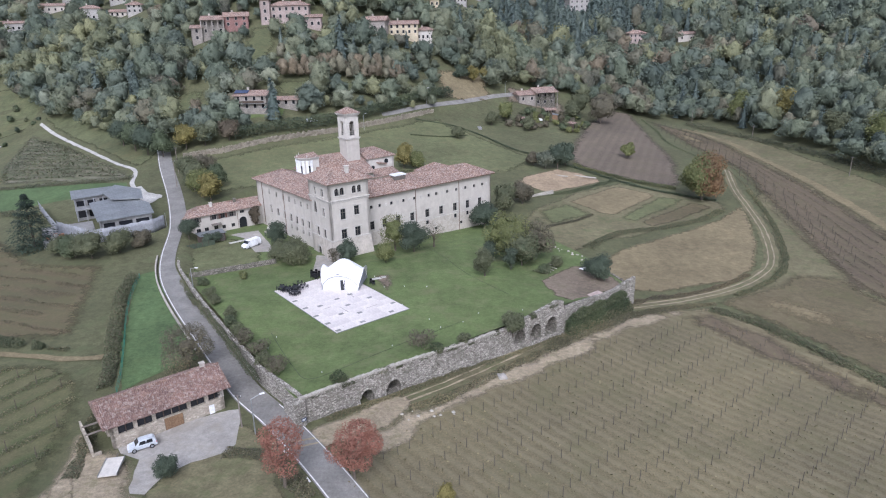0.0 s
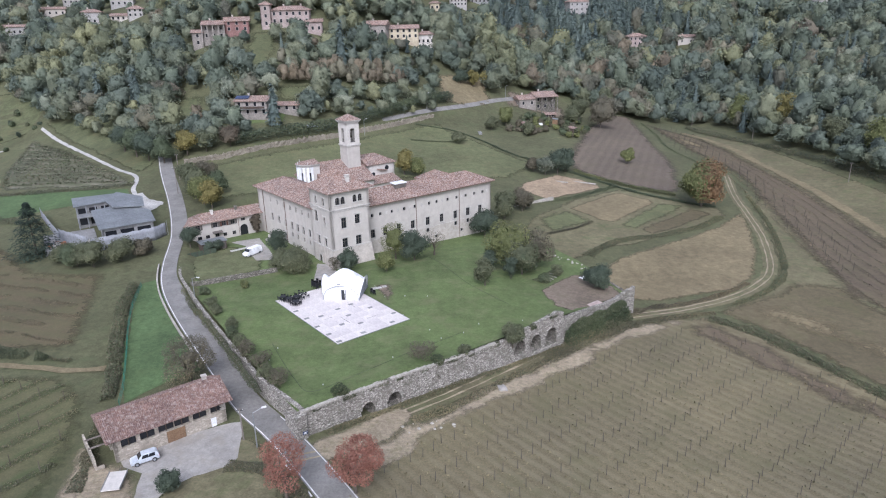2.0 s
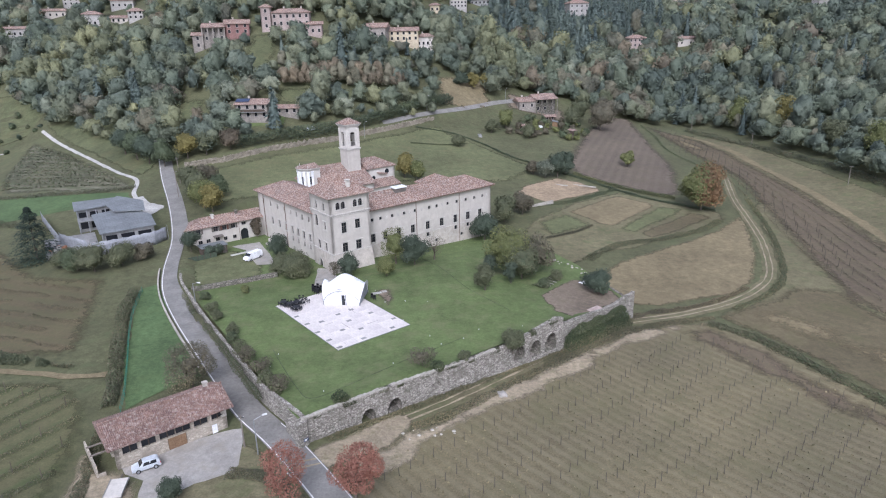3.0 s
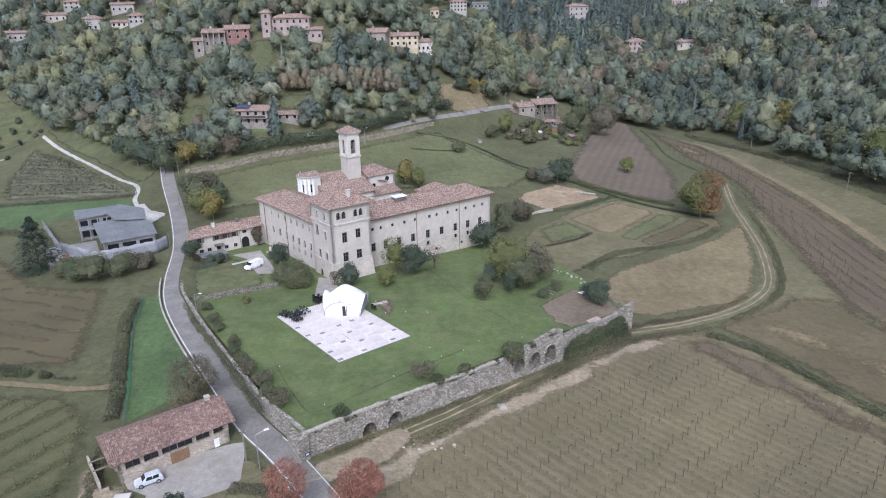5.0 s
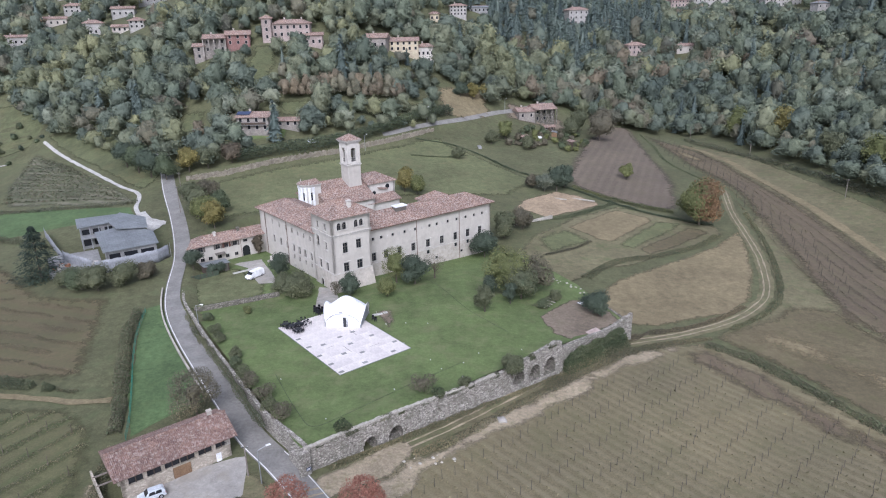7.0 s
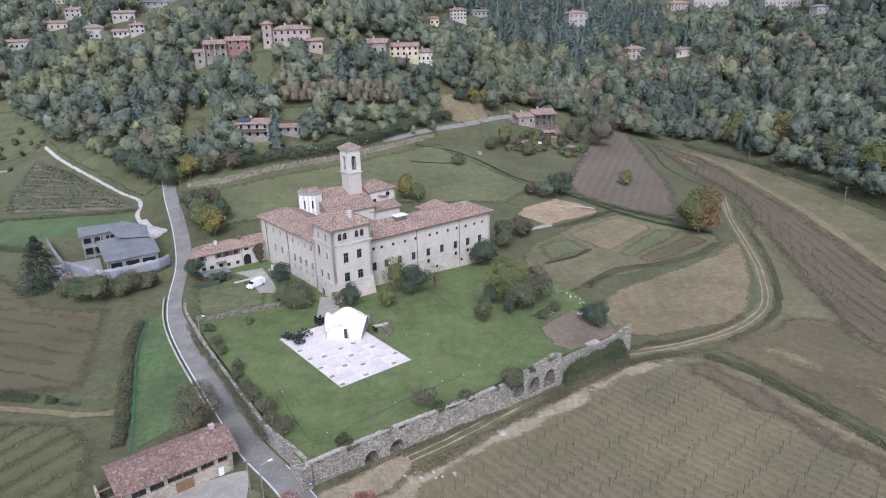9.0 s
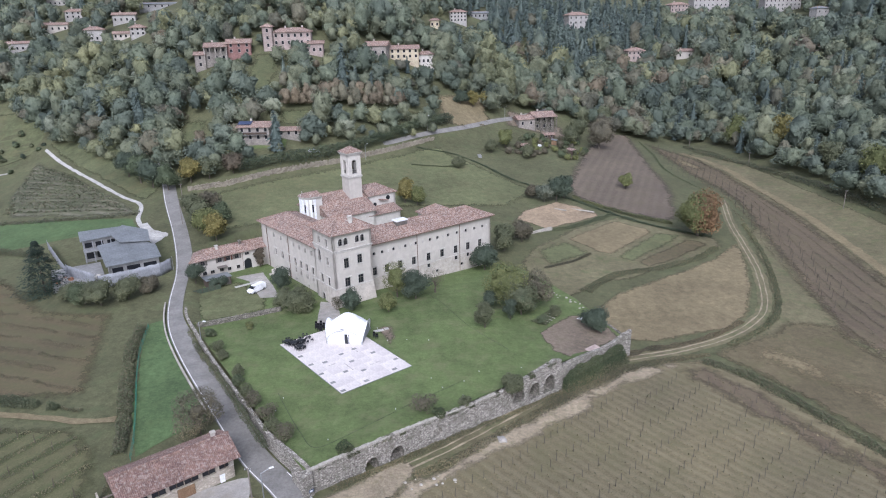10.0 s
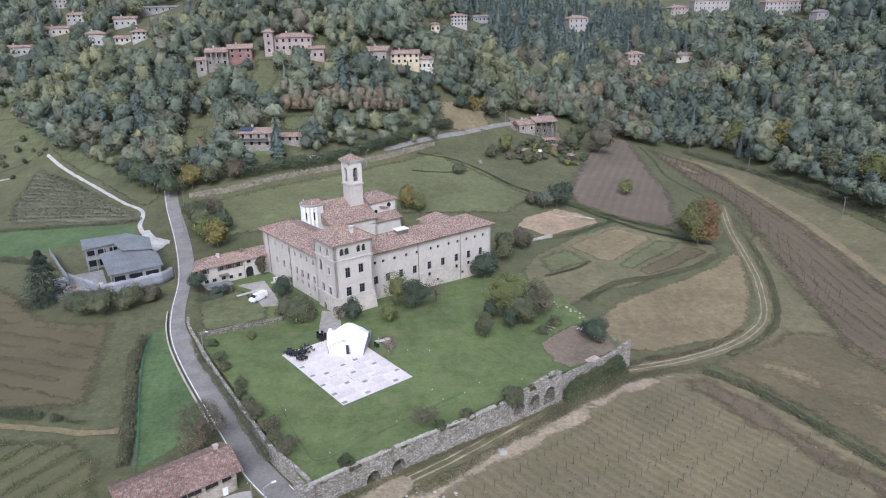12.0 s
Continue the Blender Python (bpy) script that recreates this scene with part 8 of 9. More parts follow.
T("holm_oak", -65.2, 158.6, 5.2, 3.0, "leaf_deep", "round dark evergreen by the gatehouse", n=1600, size=0.16, seed=52, bole=0.15)
T("climbing_plant", -52.4, 173.2, 6.0, 1.8, "leaf_rust", "dark brownish climber on the gatehouse wall", "climbing plant", 1500, 0.16, 53, 0.0, 9)
T("garden_bush", -58.6, 159.4, 2.8, 1.9, "leaf_deep", "clipped dark bush beside the shed", "shrub", 900, 0.13, 54, 0.0)
T("garden_bush", -60.5, 158.0, 3.0, 1.8, "leaf_deep", "clipped dark bush beside the shed", "shrub", 900, 0.13, 55, 0.0)
T("ivy_bush", 10.9, 103.2, 4.6, 2.3, "leaf_olive", "green ivy-clad bush growing from the wall", "shrub", 2000, 0.14, 56, 0.0, 12, z=-0.2, second=("ivy", (0.2, 0.0, -0.6), 1.0), core=0.7)
for k, (x, y, h, r, leaf) in enumerate(((-36.4, 103.2, 2.4, 1.8, "leaf_olive"), (-34.2, 100.0, 2.6, 1.9, "leaf_brown"), (-30.8, 96.0, 3.0, 2.1, "leaf_brown"), (-29.2, 92.6, 2.3, 1.7, "leaf_olive"), (-26.4, 90.0, 3.0, 2.2, "leaf_brown"), (-40.3, 110.6, 2.2, 1.5, "leaf_olive"), (-39.0, 107.6, 1.9, 1.4, "leaf_green"), (-45.5, 118.0, 2.0, 1.4, "leaf_olive"), (-48.0, 123.0, 2.2, 1.6, "leaf_olive"), (-4.6, 96.6, 3.4, 2.4, "leaf_brown"), (-16.4, 84.8, 2.0, 1.6, "ivy"), (-2.0, 94.8, 1.8, 1.3, "ivy"), (2.4, 98.4, 2.0, 1.4, "leaf_olive"), (-52, 130, 2.0, 1.4, "leaf_green"), (-44.5, 133.5, 1.6, 1.2, "leaf_yellowgreen"), (24.0, 137.5, 2.4, 1.6, "leaf_olive"), (20.5, 133.0, 2.0, 1.5, "leaf_green"))):
    T("wall_shrub", x, y, h, r, leaf, "straggling shrub on the terrace edge", "shrub", 900, 0.12, 60 + k, 0.0, 10, "terrace shrubs", core=0.45, second=("leaf_olive", (0.4, -0.2, -0.5), 0.7))
for k, (x, y, h, r, leaf) in enumerate(((-68.5, 186.5, 8.6, 4.0, "leaf_yellow"), (-72.0, 190.0, 9.0, 4.4, "leaf_yellowgreen"), (-76.5, 195.5, 9.5, 4.6, "leaf_olive"), (-80.5, 203, 9.0, 4.6, "leaf_olive"), (-77, 208, 8.5, 4.2, "leaf_brown"), (-71.0, 199, 8.0, 3.8, "leaf_green"), (-14.3, 220.5, 9.0, 3.8, "leaf_yellow"), (-10.0, 219.0, 7.0, 3.2, "leaf_yellowgreen"), (-92.5, 235, 9.5, 5.0, "leaf_yellow"), (-86, 236, 8.5, 4.6, "leaf_olive"), (-100, 232, 10, 5.2, "leaf_green"), (-107, 236, 11, 5.6, "leaf_deep"), (-114, 242, 11, 5.6, "leaf_green"), (-78, 239, 8, 4.4, "leaf_rust"), (-122, 250, 11, 5.6, "leaf_deep"))):
    T("garden_tree", x, y, h, r, leaf, "autumn tree beside the monastery lane" if y < 222 else "tree at the foot of the wooded spur", "tree", 1300, 0.23, 90 + k, 0.1, 11, "lane trees")
for k, (x, y, h, r, leaf) in enumerate(((-83.5, 146.0, 6.6, 4.4, "leaf_olive"), (-88.0, 147.0, 6.0, 4.0, "leaf_green"), (-78.5, 149.5, 5.6, 3.8, "leaf_olive"), (-92.5, 149.5, 5.0, 3.2, "leaf_olive"), (-74.5, 153.0, 4.2, 2.8, "leaf_brown"))):
    T("hedgerow_tree", x, y, h, r, leaf, "grey-green bush in front of the building site", "tree", 1500, 0.2, 110 + k, 0.04, 12, "site trees")
for k, (x, y, h, r, leaf) in enumerate(((39.5, 231.5, 9.5, 4.4, "leaf_deep"), (43.0, 235.5, 9.0, 3.8, "leaf_deep"), (34.8, 229.5, 6.5, 3.8, "leaf_grey"), (31.0, 233.0, 5.0, 3.0, "leaf_brown"), (70.1, 252.4, 6.5, 3.0, "leaf_yellowgreen"), (74, 318, 13, 7.0, "leaf_brown"), (80, 340, 13, 7.0, "leaf_brown"), (88, 372, 12, 7.0, "leaf_olive"), (66, 330, 12, 6.5, "leaf_olive"), (98, 380, 12, 7.0, "leaf_brown"), (60, 318, 9, 4.5, "leaf_olive"), (20, 288, 6, 3.4, "leaf_olive"), (36, 285, 6, 3.4, "leaf_olive"), (5, 262, 4.5, 3.0, "leaf_olive"), (27, 298, 9, 4.5, "leaf_yellowgreen"), (14, 335, 9, 3.2, "leaf_yellow"), (20, 340, 9, 3.2, "leaf_yellow"), (8, 333, 8, 4.2, "leaf_deep"))):
    T("valley_tree", x, y, h, r, leaf, "field-edge tree in autumn leaf", "tree", 1100, 0.3 if y > 300 else 0.24, 130 + k, 0.08, 11, "valley trees")


for k, (x, y, h, r, leaf) in enumerate(((146, 332, 17, 7.5, "leaf_yellowgreen"), (156, 309, 18, 5.5, "leaf_yellow"), (152, 318, 13, 6.0, "leaf_olive"), (154, 262, 14, 6.5, "leaf_olive"), (158, 240, 15, 6.5, "leaf_yellowgreen"))):
    T("wood_edge_tree", x, y, h, r, leaf, "tall yellowing tree at the wood's edge", "tree", 1600, 0.34, 170 + k, 0.04, 15, "wood edge trees", second=("leaf_olive", (0.2, 0.3, -0.6), 2.5))


def conifer(x, y, h, R, seed, label):
    """A broad dark fir: whorls of drooping boughs."""
    rng = np.random.default_rng(seed)
    rt = root("fir_tree", Matrix.Translation((x, y, floor_at(x, y))), label, "tree")
    build("trunk", Geo().cyl((0, 0, -0.3), (0, 0, h * 0.97), 0.28, 0.04, 8), "bark", rt)
    Q = []
    for k in range(4600):
        t = rng.uniform(0.02, 0.99) ** 1.15
        rr = R * (1 - t) ** 0.8 * math.sqrt(rng.uniform(0.12, 1.0)) * (0.82 + 0.28 * math.sin(t * 46 + rng.normal() * 0.4))
        a = rng.uniform(0, 2 * math.pi)
        p = np.array([rr * math.cos(a), rr * math.sin(a), h * t - 0.22 * rr])
        out = np.array([math.cos(a), math.sin(a), -0.35])
        sd = np.array([-math.sin(a), math.cos(a), rng.normal() * 0.3])
        s = 0.34 * rng.uniform(0.6, 1.3)
        Q += [p - sd * s * 0.4, p + out * s * 0.5 - sd * s * 0.5, p + out * s * 1.5, p + sd * s * 0.5]
    Q = np.array(Q)
    ob = new("crown", raw_mesh("crown", Q, np.arange(len(Q)).reshape(-1, 4), None, ["leaf_needle"]))
    ob.parent = rt


conifer(-102.5, 155.5, 14.0, 7.6, 7, "broad dark fir beside the orchard")


# ---- hedges, brush and grass edges ----
def brush(name, line, width, height, n, size, mats, label, category="hedge", seed=1, boxy=False, height_fn=None, kind=""):
    """Leafy growth along a line: leaf quads in a low rounded band."""
    rng = np.random.default_rng(seed)
    L = spline(line, 1.0)
    if not boxy:
        n, size, height = int(n * 2.1), size * 0.54, height * 0.8
    k = rng.integers(0, len(L) - 1, n)
    t = rng.random(n)
    P = np.array([(p.x, p.y) for p in L])
    c = P[k] + (P[k + 1] - P[k]) * t[:, None]
    d = P[k + 1] - P[k]
    d /= np.linalg.norm(d, axis=1)[:, None]
    nn = np.stack([-d[:, 1], d[:, 0]], 1)
    u = rng.uniform(-1, 1, n)
    lump = np.array([0.75 + 0.5 * noise.noise((x * 0.35, y * 0.35, seed)) for x, y in c])
    prof = 1.0 if boxy else np.sqrt(np.clip(1 - u * u, 0, 1))
    v = rng.random(n) ** (0.35 if boxy else 0.6)
    xy = c + nn * (u * width / 2)[:, None] * (1.0 if boxy else np.clip(lump, 0.5, 1.2)[:, None])
    z = (height_fn or bare)(xy[:, 0], xy[:, 1]) + v * height * prof * (1.0 if boxy else lump)
    C = np.stack([xy[:, 0], xy[:, 1], z], 1)
    nr = rng.normal(size=(n, 3))
    nr[:, 2] = np.abs(nr[:, 2]) + 0.7
    nr /= np.linalg.norm(nr, axis=1)[:, None]
    tt = np.cross(nr, rng.normal(size=(n, 3)))
    tt /= np.linalg.norm(tt, axis=1)[:, None]
    bb = np.cross(nr, tt)
    s = (size * rng.uniform(0.6, 1.4, n))[:, None]
    Q = np.stack([C - tt * s - bb * s * 0.5, C + tt * s * 0.3 - bb * s * 0.8, C + tt * s + bb * s * 0.4, C - tt * s * 0.4 + bb * s * 0.8], 1).reshape(-1, 3)
    sl = rng.integers(0, len(mats), n)
    ob = new(name, raw_mesh(name, Q, np.arange(len(Q)).reshape(-1, 4), sl, mats))
    return tagged(ob, label, category, kind=kind)


brush("hedge", [(35.6, 241.7), (46.3, 233.1), (55.7, 222.6), (66.2, 212.5), (76, 206.5), (85.2, 202.7)], 1.5, 1.2, 6500, 0.16, ["leaf_deep", "leaf_green"], "dark field hedge between vineyard and terraces", seed=1)
brush("hedge", [(-12.6, 281.7), (2.8, 280.2), (14.2, 269.9), (24.3, 254.8), (34.0, 245.4)], 1.3, 1.0, 5500, 0.16, ["leaf_deep", "leaf_green"], "dark hedge at the meadow's edge", seed=2)
brush("hedge", [(-14, 262), (0, 263), (9, 268)], 1.2, 0.8, 1200, 0.2, ["leaf_olive", "leaf_green"], "low hedge across the meadow", seed=22)
brush("hedge", [(-76, 238.4), (-62.5, 245.2), (-43.4, 257.8), (-25.5, 276.6), (-10, 296.5), (3, 311)], 3.4, 4.4, 15000, 0.22, ["leaf_deep", "leaf_green"], "tall clipped evergreen hedge above the lane", seed=3, boxy=True)
brush("grass_bank", [(35.2, 158.0), (40, 164), (47, 170.3), (56, 174), (65, 178.6), (75, 185), (83, 193.5)], 3.8, 0.7, 9000, 0.13, ["leaf_olive", "leaf_green", "dry_grass"], "overgrown green bank between the fields", "grass bank", 4)
brush("grass_bank", [(24, 199), (38, 204.5), (53, 217), (57, 221)], 3.2, 0.5, 5000, 0.13, ["leaf_olive", "leaf_green"], "green bank below the riding ground", "grass bank", 5)
brush("grass_bank", [(27.0, 172.4), (32.0, 175.5), (36.5, 178.6), (42.0, 184.2)], 1.6, 0.9, 1800, 0.14, ["leaf_brown", "leaf_olive", "leaf_rust"], "weedy grass edge between two terraces", "grass bank", 6)
brush("bramble_strip", [(53.5, 124.5), (60, 119.5), (66, 109.5), (70.5, 99.5), (76, 88), (84, 74), (92, 62)], 3.6, 1.5, 8000, 0.2, ["leaf_olive", "leaf_brown", "leaf_green"], "dark bramble strip along the vineyard's edge", "brush", 7)
brush("dry_weeds", [(-6, 84.8), (2, 90.5), (11, 99.5), (22.8, 109.8), (36, 120.3), (49, 125.6), (56, 127.5)], 2.8, 0.7, 7000, 0.17, ["dry_grass", "dry_grass", "leaf_brown", "leaf_olive"], "tall dry weeds beside the track", "weeds", 8, kind="stuff")
brush("dry_weeds", [(-18, 81.0), (-8, 88.6), (2, 96.3), (14, 105), (24, 113.2), (36, 123.0)], 1.8, 0.8, 6000, 0.16, ["dry_grass", "dry_grass", "leaf_olive"], "dry weeds at the foot of the terrace wall", "weeds", 9, kind="stuff")
brush("ivy", [(21.6, 110.9), (28.3, 116.5), (36.4, 123.3)], 1.5, 5.6, 5200, 0.2, ["ivy", "ivy", "leaf_green"], "ivy falling over the lower terrace wall", "ivy", 91)
brush("ivy", [(23.0, 111.8), (29.0, 117.0), (35.6, 122.7)], 1.4, 3.0, 3600, 0.19, ["ivy", "leaf_olive", "leaf_green"], "ivy spilling over the top of the lower wall", "ivy", 92, height_fn=lambda x, y: np.full(np.shape(x), -1.9))
brush("ivy", [(21.8, 111.2), (28.4, 116.7), (33.5, 121.1)], 1.5, 4.6, 4500, 0.2, ["ivy", "leaf_olive", "leaf_green"], "dense ivy hanging over the wall's face", "ivy", 90)
brush("ivy", [(21.9, 110.9), (28.4, 116.4), (34.4, 121.6), (36.8, 123.6)], 2.4, 3.0, 5000, 0.2, ["ivy", "leaf_olive", "dry_grass"], "thick ivy covering the lower terrace wall", "ivy", 10)
brush("dry_weeds", [(36, 124.5), (42, 128.5), (52, 131.8), (62, 137.5), (70, 143.8)], 2.2, 0.8, 3500, 0.17, ["dry_grass", "leaf_brown", "leaf_rust"], "dry weeds inside the bend of the track", "weeds", 11, kind="stuff")
brush("bramble_strip", [(62, 132), (74, 141), (82.5, 152), (91, 174), (96.5, 194), (101, 216)], 2.2, 0.8, 7500, 0.17, ["leaf_green", "leaf_olive", "dry_grass"], "green weeds outside the bend of the track", "brush", 12)
brush("grass_bank", [(107, 247), (100, 268), (97, 290), (101, 320), (103, 352)], 2.2, 0.5, 4500, 0.15, ["leaf_green", "leaf_olive"], "green ditch edge across the fields", "grass bank", 13)
brush("bramble_strip", [(125, 345), (132, 318), (139, 290), (146, 250), (150, 210), (160, 165)], 5.0, 3.0, 7000, 0.3, ["leaf_olive", "leaf_deep", "leaf_brown"], "brambles along the wood's edge", "brush", 14)
brush("bramble_strip", [(46, 236), (56, 227), (66, 219), (76, 214)], 2.6, 1.8, 2600, 0.22, ["leaf_yellowgreen", "leaf_olive"], "yellow-green bushes along the field hedge", "brush", 15)
brush("orchard_hedge", [(-68.6, 133.5), (-66.5, 124), (-62.5, 113), (-58.8, 104), (-55.5, 96), (-53.0, 88.5)], 3.4, 2.7, 7500, 0.18, ["leaf_olive", "leaf_green", "leaf_brown"], "loose green-brown hedge between orchard and grass strip", "hedge", 16)
brush("dry_weeds", [(-52, 86), (-50, 78), (-47.5, 68)], 2.6, 0.7, 1800, 0.16, ["dry_grass", "leaf_olive"], "rough grass beside the barn", "weeds", 17, kind="stuff")
brush("dry_weeds", [(-30, 73.5), (-25, 72.6), (-21, 69), (-17, 64)], 3.0, 0.8, 3000, 0.15, ["leaf_olive", "dry_grass", "leaf_brown"], "rough grass between yard and lane", "weeds", 18, kind="stuff")
brush("garden_hedge", [(-63.5, 134.4), (-56, 136), (-48, 140.5), (-41, 144.2)], 1.4, 1.1, 2600, 0.14, ["leaf_green", "leaf_yellowgreen"], "low mixed hedge above the stone wall", "hedge", 19, height_fn=terrace)
brush("lane_growth", [(-29, 87.5), (-34, 95), (-40, 104.5), (-47, 115), (-53, 124.5), (-58, 133)], 1.6, 1.5, 5500, 0.14, ["leaf_olive", "leaf_brown", "leaf_green"], "shrubby growth along the lane wall", "brush", 20, height_fn=terrace)
brush("garden_beds", [(19.5, 133.0), (22, 136.5), (24.5, 140.5)], 4.5, 0.4, 2600, 0.13, ["leaf_green", "leaf_olive"], "rows of vegetables in the kitchen garden", "vegetables", 21, height_fn=terrace)
brush("nursery_plants", [(-160, 219), (-135, 213), (-110, 210), (-102, 212)], 3.0, 1.8, 2200, 0.25, ["leaf_olive", "leaf_grey", "leaf_brown"], "bushy plants below the nursery beds", "shrub", 24, kind="stuff")
for k in range(15):
    f = k / 15
    brush("nursery_plants", [(-160 - 24 * f, 230 + 62 * f), (-136 - 30 * f, 222 + 54 * f), (-108 - 42 * f, 215 + 46 * f)], 1.5, 1.2 + 0.5 * (k % 3), 220 - 8 * k, 0.45, ["leaf_olive", "leaf_green", "leaf_brown"], "terraced row of nursery plants", "shrub", 30 + k, kind="stuff")

for k in range(11):
    s = 2.5 + 4.7 * k
    p, q = Vector(WALL_A) + dW * s + nW * 0.3, Vector(WALL_A) + dW * (s + 1.2 + (k * 7 % 3)) + nW * 0.3
    zt = front_top(s)
    brush("wall_growth", [tuple(p), tuple(q)], 1.3, 1.0 + 0.25 * (k % 3), 420, 0.16, ["ivy", "leaf_olive", "leaf_brown"], "tuft of weeds and ivy on the old wall", "weeds", 130 + k, height_fn=lambda x, y, z=zt: np.full(np.shape(x), z - 0.55))

# orchard rows west of the lane
LOW = [(-78, 96.5), (-64, 95.5), (-57, 90), (-53.5, 80), (-50, 62), (-62, 42), (-112, 60), (-118, 98)]
for k in range(15):
    c0, d0 = np.array([-53.4 - 3.84 * k, 73.0 + 1.7 * k]), np.array([0.44, 0.898])
    on = [c0 + d0 * t for t in np.arange(-34, 26, 1.0) if inside_dist(*(c0 + d0 * t), LOW) > 0.4]
    if len(on) > 6:
        brush("orchard_row", [tuple(on[0]), tuple(on[len(on) // 2]), tuple(on[-1])], 2.3, 0.6, 38 * len(on), 0.14, ["dry_grass", "leaf_brown", "dry_grass", "leaf_olive"], "weedy row of young vines in rough grass", "orchard row", 60 + k, kind="stuff")
        for p in on[2::7]:
            tagged(build("orchard_post", Geo().cyl((p[0], p[1], floor_at(*p) - 0.2), (p[0] + 0.05, p[1], floor_at(*p) + 1.7), 0.06, 0.05, 6), "bark"), "thin dark post in an orchard row", "post", "orchard posts")
OR = [(-138, 166), (-119, 165), (-96, 143.5), (-79, 140), (-75, 128), (-71, 115), (-68, 107), (-82, 106), (-100, 109), (-142, 127)]
rng = np.random.default_rng(404)
for k in range(13):
    c0, d0 = np.array([-85.0 + 1.45 * k, 108.5 + 4.2 * k]), np.array([0.946, -0.325])
    on = [c0 + d0 * t for t in np.arange(-60, 40, 1.0) if inside_dist(*(c0 + d0 * t), OR) > 0.3]
    a = int(rng.integers(0, 4))
    while a + 6 < len(on):
        b = min(len(on) - 1, a + int(rng.integers(6, 18)))
        off = rng.normal(scale=0.5, size=2)
        brush("orchard_row", [tuple(on[a] + off), tuple(on[(a + b) // 2] - off * 0.5), tuple(on[b] + off)], rng.uniform(1.6, 2.8), rng.uniform(0.5, 1.0), 20 * (b - a), 0.15, ["leaf_brown", "dry_grass", "leaf_rust", "leaf_olive"], "row of brown orchard bushes losing their leaves", "orchard row", 420 + 20 * k + a, kind="stuff")
        a = b + int(rng.integers(1, 6))
brush("orchard_hedge", [(-104, 107.5), (-90, 105.2), (-81.9, 103.8), (-73.6, 102.5)], 2.4, 3.0, 3200, 0.19, ["leaf_olive", "leaf_green", "leaf_olive"], "bushy green hedge at the orchard's foot", "hedge", 440)
brush("orchard_hedge", [(-71.5, 102.0), (-69.6, 101.7)], 2.0, 2.6, 420, 0.18, ["leaf_olive", "leaf_green"], "short piece of green hedge at the orchard's foot", "hedge", 441)
brush("orchard_hedge", [(-69, 101.6), (-65, 100.8)], 1.4, 1.3, 260, 0.16, ["leaf_olive", "dry_grass"], "thin weedy growth at the orchard's foot", "weeds", 442)
brush("orchard_hedge", [(-150, 196), (-133, 187.5), (-121, 181.5), (-112, 176)], 2.6, 2.6, 1800, 0.24, ["leaf_olive", "leaf_brown", "leaf_green"], "loose hedge between orchard and nursery lawn", "hedge", 443)
rng = np.random.default_rng(404)
for k in range(16):
    x, y = rng.uniform(-215, -185), rng.uniform(286, 322)
    T("slope_bush", x, y, rng.uniform(1.6, 4.0), rng.uniform(1.3, 2.4), ["leaf_green", "leaf_olive", "leaf_deep"][k % 3], "rounded bush on the slope above the nursery", "shrub", 200, 0.24, 500 + k, 0.02, 7, "slope bushes")

# low dead growth along the fallow vine rows
for k in range(8):
    row = [(93.5 + 3.4 * k + 0.5 * k, 128 + 2 * k), (95 + 3.6 * k, 165), (101 + 3.2 * k, 210), (106 + 2.6 * k, 255), (107 + 2.1 * k, 300), (106 + 1.9 * k, 330)]
    brush("vine_row", row, 1.6, 0.9, 900, 0.24, ["leaf_rust", "leaf_brown", "dry_grass", "leaf_brown"], "brown row of dead growth between vineyard posts", "vine row", 700 + k, kind="stuff")

# ---- vineyard ----
VP = [(-13, 74), (-7, 80.0), (4.5, 88.5), (14.5, 96.5), (26, 106), (39, 115), (49, 119), (55, 116.5), (62, 107), (67, 97.5), (75, 83), (90, 59), (90, 40), (-12, 40)]
vd, ve = np.array([math.cos(radians(-48)), math.sin(radians(-48))]), np.array([math.cos(radians(43.5)), math.sin(radians(43.5))])
spots, tufts = [], []
rng = np.random.default_rng(77)
for r in range(-48, 72):
    for c in range(-30, 40):
        p = np.array([36.0, 68.4]) + ve * 2.06 * r + vd * (4.75 * c + 0.25 * rng.normal())
        spots.append(p)
    for c in np.arange(-120, 160, 0.55):
        tufts.append(np.array([36.0, 68.4]) + ve * (2.06 * r + rng.normal() * 0.14) + vd * (c + rng.uniform(-0.25, 0.25)))
spots, tufts = np.array(spots), np.array(tufts)
spots = spots[inside_dist(spots[:, 0], spots[:, 1], VP) > 0.3]
tufts = tufts[(inside_dist(tufts[:, 0], tufts[:, 1], VP) > 0.0) & (tufts[:, 1] > 50)]
spots = spots[np.argsort(spots[:, 1] + 0.25 * np.abs(spots[:, 0] - 25))]
post_me = None
extra = Geo()
spots = spots[spots[:, 1] > 52]
for k, (x, y) in enumerate(spots):
    z = float(bare(x, y))
    a, b, h = rng.normal() * 0.03, rng.normal() * 0.03, rng.uniform(1.35, 1.75)
    if k < 300:
        if post_me is None:
            o = build("vineyard_post", Geo().cyl((0, 0, -0.2), (0, 0, 1.6), 0.05, 0.042, 6), "dark_post")
            post_me = o.data
        else:
            o = new("vineyard_post", post_me)
        o.matrix_world = Matrix.Translation((x, y, z)) @ Euler((a, b, 0)).to_matrix().to_4x4() @ Matrix.Diagonal((1, 1, h / 1.6, 1))
        tagged(o, "thin dark wooden vineyard post in dry grass", "post", "vineyard posts")
    else:
        extra.cyl((x, y, z - 0.2), (x + a, y + b, z + h), 0.05, 0.042, 5)
